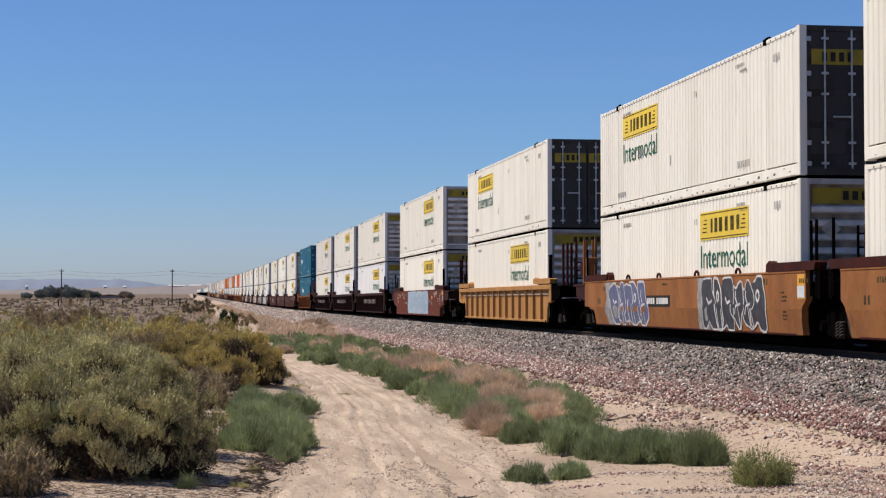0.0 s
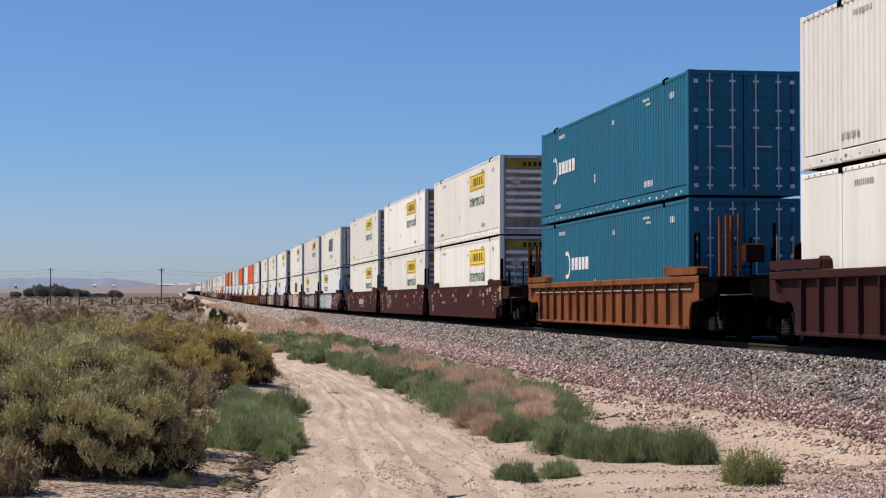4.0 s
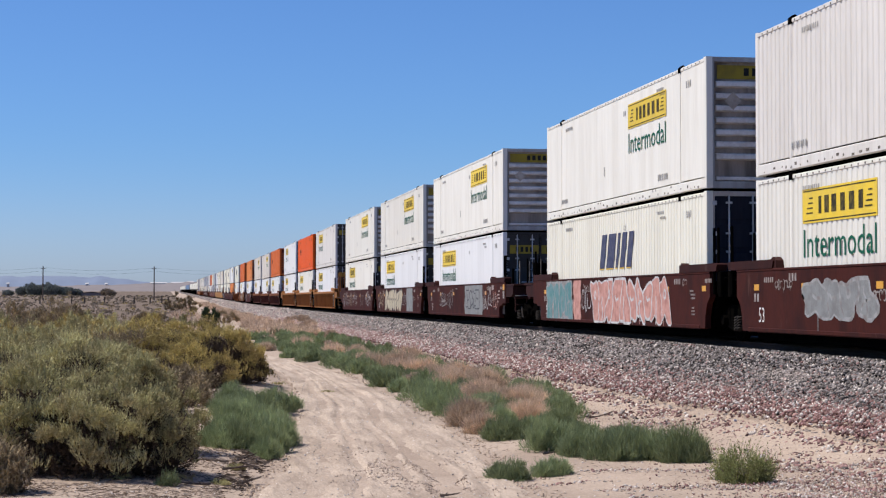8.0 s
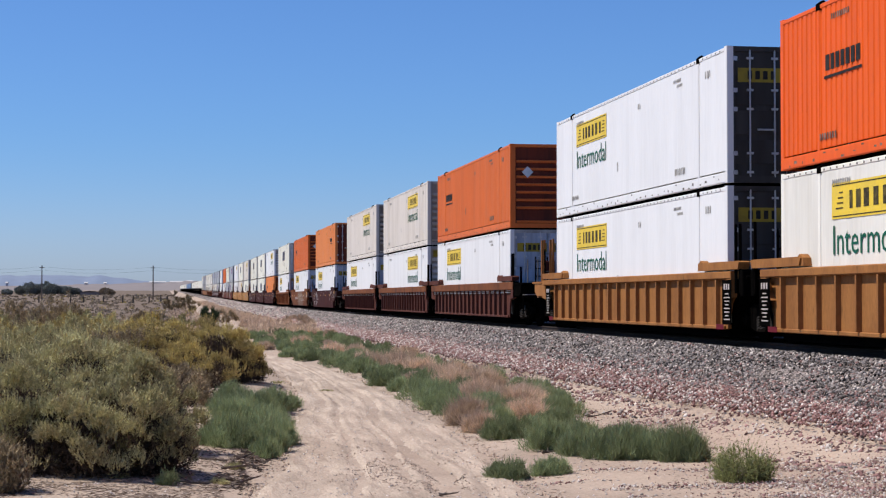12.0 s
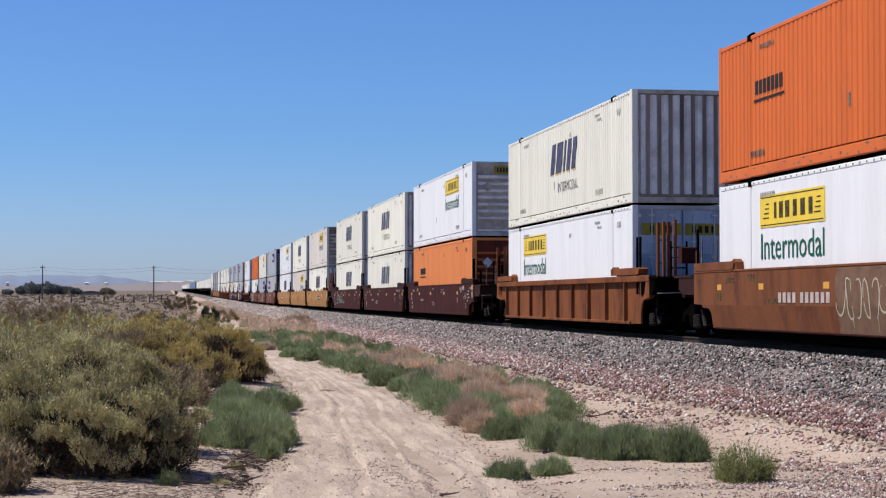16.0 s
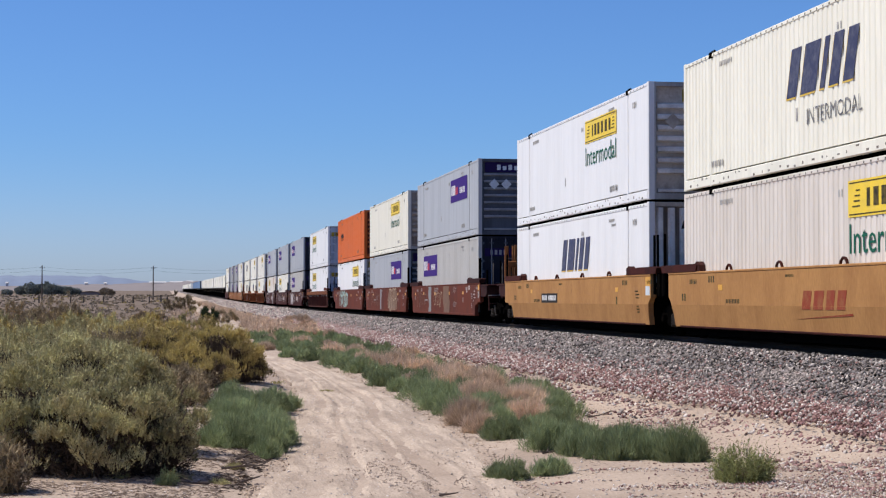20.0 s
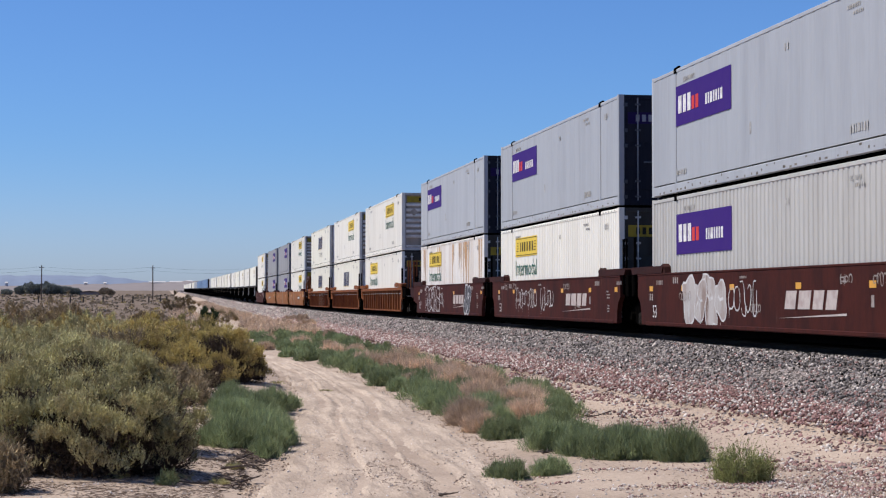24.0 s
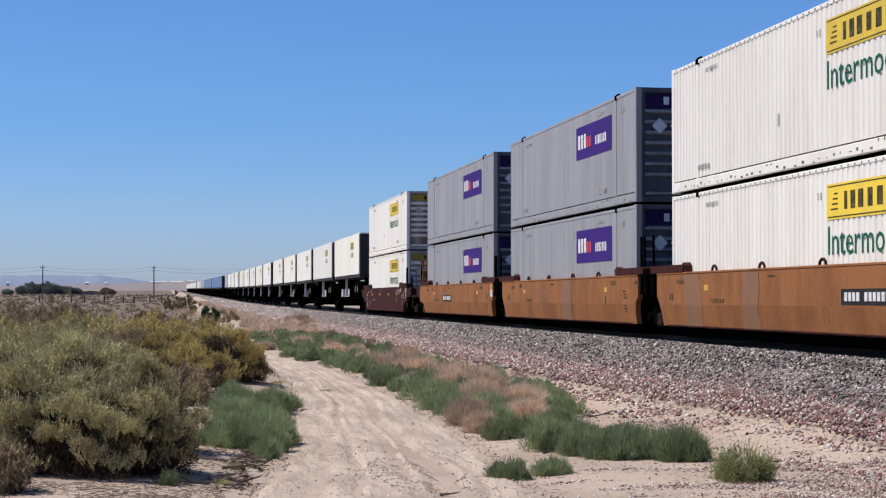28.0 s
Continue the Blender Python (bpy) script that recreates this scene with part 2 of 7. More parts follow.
STREAK = (1.0, 1.0, 0.12)
M = {
    "white": material("white_paint", (0.755, 0.725, 0.645), 0.5, second=(0.64, 0.60, 0.515), scale=1.6, amount=0.6, stretch=STREAK,
                      grain=14, grain_amount=0.04, third=(0.42, 0.37, 0.31), third_scale=1.1, third_edge=(0.68, 0.82), spread=0.06),
    "bright": material("fresh_white_paint", (0.73, 0.722, 0.71), 0.45, second=(0.625, 0.615, 0.60), scale=1.3, amount=0.5, stretch=STREAK,
                       grain=14, grain_amount=0.03, spread=0.03),
    "cream": material("cream_paint", (0.765, 0.735, 0.62), 0.5, second=(0.65, 0.615, 0.51), scale=1.5, amount=0.6, stretch=STREAK,
                      grain=14, grain_amount=0.04, third=(0.40, 0.34, 0.27), third_scale=1.2, third_edge=(0.68, 0.82), spread=0.05),
    "beige": material("dusty_white_paint", (0.66, 0.60, 0.53), 0.55, second=(0.53, 0.47, 0.40), scale=1.6, amount=0.7, stretch=STREAK,
                      grain=14, grain_amount=0.05, third=(0.30, 0.25, 0.20), third_scale=1.0, third_edge=(0.66, 0.82), spread=0.05),
    "rusty": material("rust_stained_white_paint", (0.72, 0.69, 0.64), 0.6, second=(0.55, 0.47, 0.40), scale=1.2, amount=0.7, stretch=STREAK,
                      grain=14, grain_amount=0.06, third=(0.42, 0.20, 0.09), third_scale=0.8, third_edge=(0.62, 0.72)),
    "orange": material("orange_paint", (0.74, 0.105, 0.009), 0.5, second=(0.62, 0.092, 0.012), scale=1.5, amount=0.6, stretch=STREAK, grain=14, spec=0.18, grain_amount=0.06, third=(0.30, 0.07, 0.03), third_scale=1.0, third_edge=(0.68, 0.82)),
    # orange darkened for ends: shade of the recess painted in, with some grime
    "orange_end": material("shaded_grimy_orange_end", (0.12, 0.024, 0.012), 0.6, second=(0.05, 0.014, 0.010), scale=1.8, amount=0.8, stretch=STREAK, grain=16, grain_amount=0.1, spec=0.15),
    "faded": material("faded_orange_paint", (0.68, 0.225, 0.066), 0.55, second=(0.56, 0.175, 0.055), scale=1.5, amount=0.6, stretch=STREAK, grain=14, spec=0.18, grain_amount=0.06, third=(0.30, 0.10, 0.05), third_scale=1.0, third_edge=(0.68, 0.82)),
    "burnt": material("burnt_orange_paint", (0.60, 0.135, 0.028), 0.55, second=(0.48, 0.108, 0.026), scale=1.5, amount=0.6, stretch=STREAK, grain=14, spec=0.18, grain_amount=0.06,
                      third=(0.22, 0.07, 0.035), third_scale=1.0, third_edge=(0.66, 0.82)),
    "grey": material("light_grey_paint", (0.355, 0.366, 0.382), 0.5, second=(0.285, 0.29, 0.305), scale=1.5, amount=0.6, stretch=STREAK,
                     grain=14, grain_amount=0.04, third=(0.22, 0.20, 0.18), third_scale=1.0, third_edge=(0.7, 0.84), spread=0.07),
    "teal": material("teal_paint", (0.010, 0.115, 0.185), 0.55, spec=0.15, second=(0.02, 0.09, 0.14), scale=1.5, amount=0.6, stretch=STREAK,
                     grain=14, grain_amount=0.06, third=(0.12, 0.09, 0.06), third_scale=1.0, third_edge=(0.72, 0.84)),
    "end_grey": material("grey_end_paint", (0.40, 0.395, 0.385), 0.5, second=(0.20, 0.18, 0.16), scale=1.8, amount=0.7, stretch=STREAK,
                         grain=16, grain_amount=0.08, spread=0.15),
    # dark tone for doors and end frames: the ends' shade painted in
    "door_dark": material("shaded_door_paint", (0.055, 0.051, 0.047), 0.6, second=(0.03, 0.026, 0.022), scale=2.0, amount=0.7, stretch=STREAK,
                          grain=16, grain_amount=0.1, spec=0.12),
    "navy": material("navy_paint", (0.012, 0.014, 0.024), 0.6, second=(0.024, 0.024, 0.03), scale=2.0, amount=0.6, stretch=STREAK, grain=16, spec=0.1),
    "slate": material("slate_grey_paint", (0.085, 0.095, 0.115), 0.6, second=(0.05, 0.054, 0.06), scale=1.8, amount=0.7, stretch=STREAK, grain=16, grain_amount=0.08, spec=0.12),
    # grime and the recess's brownish shade together, in one colour
    "end_recess": material("grimy_shaded_end_paint", (0.34, 0.285, 0.235), 0.65, second=(0.12, 0.092, 0.07), scale=1.6, amount=0.9, stretch=STREAK, grain=16, grain_amount=0.1, spec=0.12),
    # paler than the wall: light caught by the ribs is painted in
    "end_rib": material("pale_end_rib_paint", (0.74, 0.71, 0.67), 0.5, second=(0.45, 0.41, 0.37), scale=1.8, amount=0.7, grain=16, grain_amount=0.1, spec=0.2),
    # warm brown carries the end's shade on the ribs
    "dull_rib": material("shaded_end_rib_paint", (0.49, 0.43, 0.36), 0.55, second=(0.26, 0.215, 0.17), scale=1.8, amount=0.8, grain=16, grain_amount=0.1, spec=0.2),
    "steel_rib": material("blue_grey_end_rib_paint", (0.24, 0.255, 0.28), 0.5, second=(0.14, 0.147, 0.16), scale=1.8, amount=0.7, grain=16, grain_amount=0.1, spec=0.3),
    # sign yellow lowered: on container ends their shade is in this colour
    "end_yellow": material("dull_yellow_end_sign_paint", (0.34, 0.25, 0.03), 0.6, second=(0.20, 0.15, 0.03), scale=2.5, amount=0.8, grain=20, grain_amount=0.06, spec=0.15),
    "door_pale": material("pale_blue_grey_door_paint", (0.42, 0.47, 0.56), 0.5, second=(0.22, 0.245, 0.29), scale=1.6, amount=0.8, stretch=STREAK, grain=16, grain_amount=0.08, spec=0.2),
    "worn_ink": material("worn_black_lettering", (0.035, 0.03, 0.02), 0.6, second=(0.20, 0.15, 0.04), scale=9.0, amount=0.55, spec=0.06),
    "faint_ink": material("faint_grey_lettering", (0.32, 0.31, 0.295), 0.6, second=(0.48, 0.46, 0.43), scale=7.0, amount=0.9, spec=0.06),
    "thin_ink": material("thin_grey_lettering", (0.11, 0.11, 0.115), 0.6, second=(0.36, 0.35, 0.33), scale=6.0, amount=0.9, spec=0.06),
    "pocket": material("grimy_rail_pocket", (0.10, 0.085, 0.07), 0.8, second=(0.26, 0.23, 0.20), scale=5.0, amount=0.9, spec=0.06),
    "dusty_ink": material("dusty_white_lettering", (0.46, 0.40, 0.37), 0.6, second=(0.34, 0.27, 0.25), scale=5.0, amount=0.8, spec=0.06),
    "brick_ink": material("faded_brick_lettering", (0.24, 0.05, 0.028), 0.6, second=(0.26, 0.10, 0.045), scale=5.0, amount=0.8, spec=0.06),
    "maroon": material("dark_red_strip", (0.13, 0.014, 0.022), 0.6, second=(0.08, 0.012, 0.016), scale=5.0, spec=0.06),
    "stencil": material("worn_stencil_paint", (0.31, 0.28, 0.26), 0.6, second=(0.22, 0.17, 0.15), scale=6.0, amount=0.9, spec=0.06),
    "rust_stain": material("rust_stain", (0.42, 0.25, 0.13), 0.8, second=(0.62, 0.50, 0.40), scale=1.6, amount=0.9, stretch=STREAK, grain=14, grain_amount=0.12, third=(0.26, 0.12, 0.05), third_scale=1.2),
    "dusty": material("dusty_off_white_paint", (0.665, 0.63, 0.58), 0.55, second=(0.55, 0.51, 0.455), scale=1.4, amount=0.7, stretch=STREAK, grain=14, grain_amount=0.06),
    "dim": material("neutral_grey_paint", (0.285, 0.278, 0.28), 0.5, second=(0.22, 0.212, 0.21), scale=1.5, amount=0.7, stretch=STREAK, grain=14, grain_amount=0.05),
    "spray_smear": material("grey_green_smear", (0.195, 0.10, 0.05), 0.7, second=(0.25, 0.105, 0.042), scale=2.0, amount=0.9),
    "putty": material("warm_grey_paint", (0.44, 0.425, 0.395), 0.5, second=(0.35, 0.33, 0.30), scale=1.5, amount=0.6, stretch=STREAK, grain=14, grain_amount=0.06),
    "steel": material("galvanised_steel", (0.55, 0.56, 0.58), 0.45, 0.6, second=(0.35, 0.33, 0.31), scale=4.0),
    # darker than real steel: the shade under the cars is in this colour
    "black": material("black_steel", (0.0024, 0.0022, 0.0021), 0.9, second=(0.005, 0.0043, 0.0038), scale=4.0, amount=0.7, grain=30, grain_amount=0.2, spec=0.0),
    "sign_yellow": material("yellow_sign_paint", (0.72, 0.50, 0.03), 0.5, second=(0.55, 0.40, 0.06), scale=3.0, grain=20, grain_amount=0.05, spread=0.12),
    "ink": material("black_lettering", (0.02, 0.02, 0.02), 0.6, second=(0.06, 0.05, 0.04), scale=6.0, spec=0.06),
    "green_ink": material("green_lettering", (0.012, 0.10, 0.06), 0.6, second=(0.03, 0.10, 0.08), scale=6.0, spec=0.06),
    "blue_ink": material("dark_blue_lettering", (0.05, 0.056, 0.105), 0.6, second=(0.14, 0.145, 0.18), scale=6.0, spec=0.06),
    "gold_ink": material("yellow_lettering", (0.65, 0.43, 0.06), 0.6, second=(0.6, 0.45, 0.15), scale=6.0),
    "white_ink": material("white_lettering", (0.70, 0.69, 0.67), 0.6, second=(0.45, 0.42, 0.40), scale=6.0, amount=0.8),
    "red_ink": material("red_lettering", (0.55, 0.03, 0.02), 0.6, second=(0.45, 0.05, 0.03), scale=6.0),
    "purple": material("purple_sign_paint", (0.042, 0.017, 0.15), 0.6, second=(0.05, 0.022, 0.15), scale=3.0, grain=20, grain_amount=0.06, spec=0.06),
    # the sides' sign purple, darkened as shade for the ends
    "end_purple": material("shaded_purple_sign_paint", (0.018, 0.010, 0.06), 0.6, second=(0.025, 0.016, 0.06), scale=3.0, grain=20, grain_amount=0.06, spec=0.06),
    "reflector": material("yellow_reflector", (0.62, 0.30, 0.03), 0.4, second=(0.6, 0.3, 0.03), scale=8.0),
    "placard": material("pale_placard", (0.55, 0.60, 0.64), 0.5, second=(0.40, 0.42, 0.44), scale=6.0),
    # railcars
    "oxide": material("oxide_red_paint", (0.055, 0.0145, 0.0105), 0.75, second=(0.030, 0.0105, 0.009), scale=2.2, amount=0.9, stretch=(1, 1, 0.4), grain=18, grain_amount=0.12, spec=0.08, third=(0.095, 0.048, 0.036), third_scale=1.8, third_edge=(0.6, 0.78)),
    "brown_red": material("worn_brown_red_paint", (0.125, 0.034, 0.02), 0.75, second=(0.085, 0.03, 0.022), scale=1.3, amount=0.8, stretch=(1, 1, 0.4), grain=18, grain_amount=0.12, spec=0.08, third=(0.20, 0.12, 0.08), third_scale=1.4, third_edge=(0.62, 0.75)),
    "dark_brown": material("dark_brown_paint", (0.040, 0.0138, 0.0118), 0.75, second=(0.024, 0.0112, 0.01), scale=1.3, amount=0.8, stretch=(1, 1, 0.4), grain=18, grain_amount=0.12, spec=0.08, third=(0.08, 0.052, 0.045), third_scale=1.6, third_edge=(0.64, 0.78)),
    "yellow": material("orange_yellow_paint", (0.37, 0.19, 0.07), 0.7, second=(0.275, 0.132, 0.05), scale=1.3, amount=0.7, stretch=(1, 1, 0.4), grain=18, grain_amount=0.12, spec=0.08, third=(0.13, 0.06, 0.03), third_scale=1.4, third_edge=(0.62, 0.76)),
    "tan": material("weathered_orange_paint", (0.275, 0.114, 0.043), 0.7, second=(0.185, 0.074, 0.032), scale=1.3, amount=0.8, stretch=(1, 1, 0.4), grain=18, grain_amount=0.12, spec=0.08, third=(0.10, 0.048, 0.03), third_scale=1.4, third_edge=(0.6, 0.76)),
    "ochre_paint": material("ochre_car_paint", (0.30, 0.130, 0.042), 0.7, second=(0.21, 0.086, 0.030), scale=1.3, amount=0.8, stretch=(1, 1, 0.4), grain=18, grain_amount=0.14, spec=0.08,
                            third=(0.09, 0.045, 0.022), third_scale=1.6, third_edge=(0.58, 0.74)),
    "rust": material("rusty_orange_paint", (0.20, 0.069, 0.026), 0.8, second=(0.115, 0.039, 0.019), scale=1.6, amount=0.9, stretch=(1, 1, 0.4), grain=18, grain_amount=0.12, spec=0.08, third=(0.05, 0.024, 0.017), third_scale=1.6, third_edge=(0.56, 0.72)),
    "sienna": material("rusty_brown_paint", (0.175, 0.064, 0.028), 0.8, second=(0.11, 0.042, 0.022), scale=1.6, amount=0.9, stretch=(1, 1, 0.4), grain=18, grain_amount=0.12, spec=0.08, third=(0.05, 0.024, 0.017), third_scale=1.6, third_edge=(0.58, 0.74)),
    "russet": material("dull_russet_paint", (0.10, 0.036, 0.026), 0.8, second=(0.062, 0.024, 0.019), scale=1.8, amount=0.9, stretch=(1, 1, 0.4), grain=18, grain_amount=0.14, spec=0.08, third=(0.15, 0.07, 0.05), third_scale=1.8, third_edge=(0.6, 0.76)),
    # wheel steel painted near-black to hold the shade under the cars
    "wheel": material("shaded_wheel_steel", (0.003, 0.0027, 0.0025), 0.9, 0.0, second=(0.006, 0.005, 0.0042), scale=5.0, grain=30, spec=0.0),
    "spring": material("dusty_spring_steel", (0.036, 0.031, 0.028), 0.8, second=(0.014, 0.012, 0.011), scale=5.0, spec=0.12),
    "spray_white": material("white_spray_paint", (0.55, 0.54, 0.53), 0.7, second=(0.30, 0.28, 0.28), scale=5.0, amount=0.8),
    "spray_pale": material("pale_grey_spray_paint", (0.29, 0.29, 0.285), 0.7, second=(0.15, 0.125, 0.115), scale=5.0, amount=0.8),
    "spray_blue": material("pale_blue_spray_paint", (0.20, 0.32, 0.45), 0.7, second=(0.34, 0.42, 0.50), scale=5.0, amount=0.8),
    "spray_pink": material("pink_spray_paint", (0.52, 0.275, 0.225), 0.7, second=(0.33, 0.14, 0.11), scale=5.0, amount=0.8),
    "spray_mint": material("mint_spray_paint", (0.25, 0.40, 0.36), 0.7, second=(0.35, 0.45, 0.40), scale=5.0, amount=0.8),
    "spray_tan": material("tan_spray_paint", (0.42, 0.33, 0.22), 0.7, second=(0.32, 0.24, 0.16), scale=5.0, amount=0.8),
    "spray_black": material("black_spray_paint", (0.03, 0.03, 0.035), 0.7, second=(0.06, 0.06, 0.07), scale=5.0, amount=0.8),
    # ground
    "spray_grey": material("grey_spray_paint", (0.22, 0.225, 0.22), 0.7, second=(0.15, 0.145, 0.14), scale=3.0, amount=0.8),
    "spray_haze": material("thin_white_spray_paint", (0.40, 0.37, 0.35), 0.7, second=(0.22, 0.15, 0.12), scale=2.2, amount=0.9, stretch=(1, 1, 0.4), third=(0.12, 0.06, 0.04), third_scale=2.0, third_edge=(0.56, 0.66)),
    "spray_cream": material("cream_spray_paint", (0.46, 0.40, 0.28), 0.7, second=(0.34, 0.28, 0.2), scale=4.0, amount=0.8),
    "spray_brown": material("brown_spray_paint", (0.16, 0.085, 0.045), 0.7, second=(0.10, 0.05, 0.03), scale=4.0, amount=0.8),
    "spray_rose": material("dull_rose_spray_paint", (0.30, 0.14, 0.10), 0.7, second=(0.20, 0.08, 0.06), scale=4.0, amount=0.8),
    "tag_blue": material("slate_blue_spray_paint", (0.075, 0.085, 0.16), 0.7, second=(0.11, 0.12, 0.20), scale=4.0, amount=0.8),
    "tag_teal": material("teal_spray_paint", (0.07, 0.19, 0.19), 0.7, second=(0.16, 0.25, 0.26), scale=3.0, amount=0.9),
    "sand": material("pale_desert_sand", (0.40, 0.314, 0.248), 0.95, second=(0.29, 0.222, 0.174), scale=0.45, amount=0.8, grain=25, grain_amount=0.22, bump=0.9, bump_scale=14.0, third=(0.24, 0.18, 0.145), third_scale=1.1, third_edge=(0.58, 0.74), spec=0.08),
    "road": material("packed_pale_sand", (0.44, 0.352, 0.28), 0.95, second=(0.285, 0.222, 0.175), scale=1.4, amount=0.85, stretch=(1.2, 0.22, 1.0), grain=34, grain_amount=0.2, bump=0.9, bump_scale=15.0, third=(0.30, 0.235, 0.185), third_scale=1.6, third_edge=(0.56, 0.74), spec=0.08),
    # the near-black third tone paints the shade in gaps between loose stones
    "ballast": material("grey_crushed_stone", (0.31, 0.255, 0.232), 0.95, second=(0.18, 0.155, 0.147), scale=9.0, grain=14, grain_amount=0.6, bump=1.0, bump_scale=12.0, third=(0.03, 0.027, 0.026), third_scale=11.0, third_edge=(0.47, 0.53), spec=0.1),
    "stone": material("grey_ballast_stone", (0.172, 0.151, 0.143), 0.85, second=(0.098, 0.087, 0.085), scale=0.9, grain=30, grain_amount=0.2, island=1.0, spec=0.2),
    "pale_stone": material("pale_ballast_stone", (0.42, 0.37, 0.34), 0.85, second=(0.52, 0.465, 0.42), scale=0.9, grain=30, grain_amount=0.2, island=0.4, spec=0.2),
    "red_stone": material("reddish_stone", (0.20, 0.112, 0.104), 0.9, second=(0.29, 0.20, 0.182), scale=0.9, grain=30, grain_amount=0.2, island=0.5, spec=0.15),
    # near-black stone: the shade under the train, put into the colour
    "shade_bed": material("shade_dark_ballast", (0.022, 0.02, 0.019), 0.95, second=(0.04, 0.035, 0.032), scale=6.0, grain=14, grain_amount=0.5, bump=1.0, bump_scale=12.0, spec=0.05),
    "gravel": material("brown_grey_fine_gravel", (0.29, 0.225, 0.185), 0.95, second=(0.37, 0.29, 0.24), scale=2.0, grain=30, grain_amount=0.2, island=0.45, spec=0.08),
    # timber darkened so the ties carry the shade under the train
    "tie": material("darkened_timber", (0.055, 0.045, 0.038), 0.9, second=(0.03, 0.025, 0.022), scale=3.0),
    # rust colour lowered: the cars' shade on the rails is painted in
    "rail": material("shaded_rusty_rail_steel", (0.048, 0.036, 0.031), 0.85, 0.0, second=(0.034, 0.026, 0.022), scale=4.0, spec=0.1),
    "plain": material("grey_brown_desert_crust", (0.18, 0.142, 0.117), 0.95, second=(0.135, 0.104, 0.084), scale=0.08, amount=0.8, grain=3, grain_amount=0.25, third=(0.235, 0.19, 0.158), third_scale=0.05, third_edge=(0.58, 0.68), spec=0.0),
    # blue-grey of distance haze, put into the hills' colour
    "hill": material("haze_blue_hill", (0.185, 0.22, 0.29), 1.0, second=(0.205, 0.24, 0.305), scale=0.004, grain=0.02, grain_amount=0.05, spec=0.0),
    # slope colour shifted a little to blue, as painted haze
    "far_slope": material("far_desert_slope", (0.225, 0.20, 0.198), 1.0, second=(0.185, 0.165, 0.165), scale=0.01, grain=0.05, grain_amount=0.06, spec=0.0),
    "wood": material("weathered_timber", (0.10, 0.075, 0.06), 0.9, second=(0.06, 0.045, 0.04), scale=3.0, stretch=(1, 1, 0.2)),
    "char": material("dark_dead_wood", (0.075, 0.055, 0.045), 0.9, second=(0.15, 0.115, 0.095), scale=5.0),
    "twig": material("grey_brown_twig", (0.17, 0.125, 0.095), 0.9, second=(0.10, 0.07, 0.055), scale=4.0),
    "sage": leaf_material("olive_sage_leaf", (0.44, 0.405, 0.20), (0.27, 0.22, 0.12), island=0.25, through=0.08),
    "ochre": leaf_material("ochre_leaf", (0.44, 0.35, 0.13), (0.29, 0.215, 0.095), island=0.25),
    "dull": leaf_material("brown_olive_leaf", (0.31, 0.24, 0.145), (0.22, 0.17, 0.11)),
    "green": leaf_material("grey_green_blade", (0.27, 0.315, 0.165), (0.19, 0.23, 0.12), island=0.2, through=0.35),
    "olive": leaf_material("dark_olive_leaf", (0.25, 0.265, 0.105), (0.165, 0.175, 0.075), island=0.3),
    "dry": leaf_material("dry_tan_blade", (0.60, 0.455, 0.335), (0.45, 0.335, 0.245), island=0.3, through=0.3),
    # twig brown lowered so the gaps of the shrubs look shaded
    "dead": leaf_material("shade_dark_twig_leaf", (0.078, 0.056, 0.042), (0.045, 0.033, 0.025)),
    "dark_leaf": leaf_material("dark_green_leaf", (0.035, 0.055, 0.03), (0.05, 0.065, 0.03)),
    # leaf colour lifted and greyed to paint in the haze of distance
    "tree_leaf": leaf_material("hazed_tree_leaf", (0.21, 0.225, 0.20), (0.16, 0.17, 0.155)),
    "far_leaf": leaf_material("far_scrub_leaf", (0.27, 0.215, 0.16), (0.20, 0.165, 0.12)),
    "building": material("pale_far_building", (0.46, 0.45, 0.45), 0.8, second=(0.34, 0.33, 0.33), scale=0.2),
}
M["clean"] = M["bright"]

# ---- the land ----
XC = 12.89            # the middle of the track
RAIL = 1.16           # top of rail near the camera


def grade(y):
    """How far the line and the plain have climbed at y."""
    if y < 90:
        return 0.0
    if y < 330:
        return 0.0056 * (y - 90) ** 2 / 480
    return 0.0056 * (y - 210)


def smooth(a, b, x):
    t = min(1.0, max(0.0, (x - a) / (b - a)))
    return t * t * (3 - 2 * t)


# the road: middle and half width by distance
ROAD = [(-60, 1.4, 1.9), (10, 2.0, 1.8), (17.8, 2.35, 1.68), (22, 2.75, 1.5), (28, 3.25, 1.4), (37, 3.75, 1.15), (48, 4.0, 0.95), (57, 3.8, 0.75),
        (63, 3.2, 0.7), (72, 2.6, 0.8), (95, 3.2, 1.1), (140, 4.6, 1.4), (260, 5.0, 1.5), (420, 5.0, 1.5)]


def road_at(y):
    for (y0, x0, w0), (y1, x1, w1) in zip(ROAD, ROAD[1:]):
        if y <= y1:
            t = smooth(0, 1, (y - y0) / (y1 - y0)) * 0.4 + (y - y0) / (y1 - y0) * 0.6
            return x0 + (x1 - x0) * t, w0 + (w1 - w0) * t
    return ROAD[-1][1:]


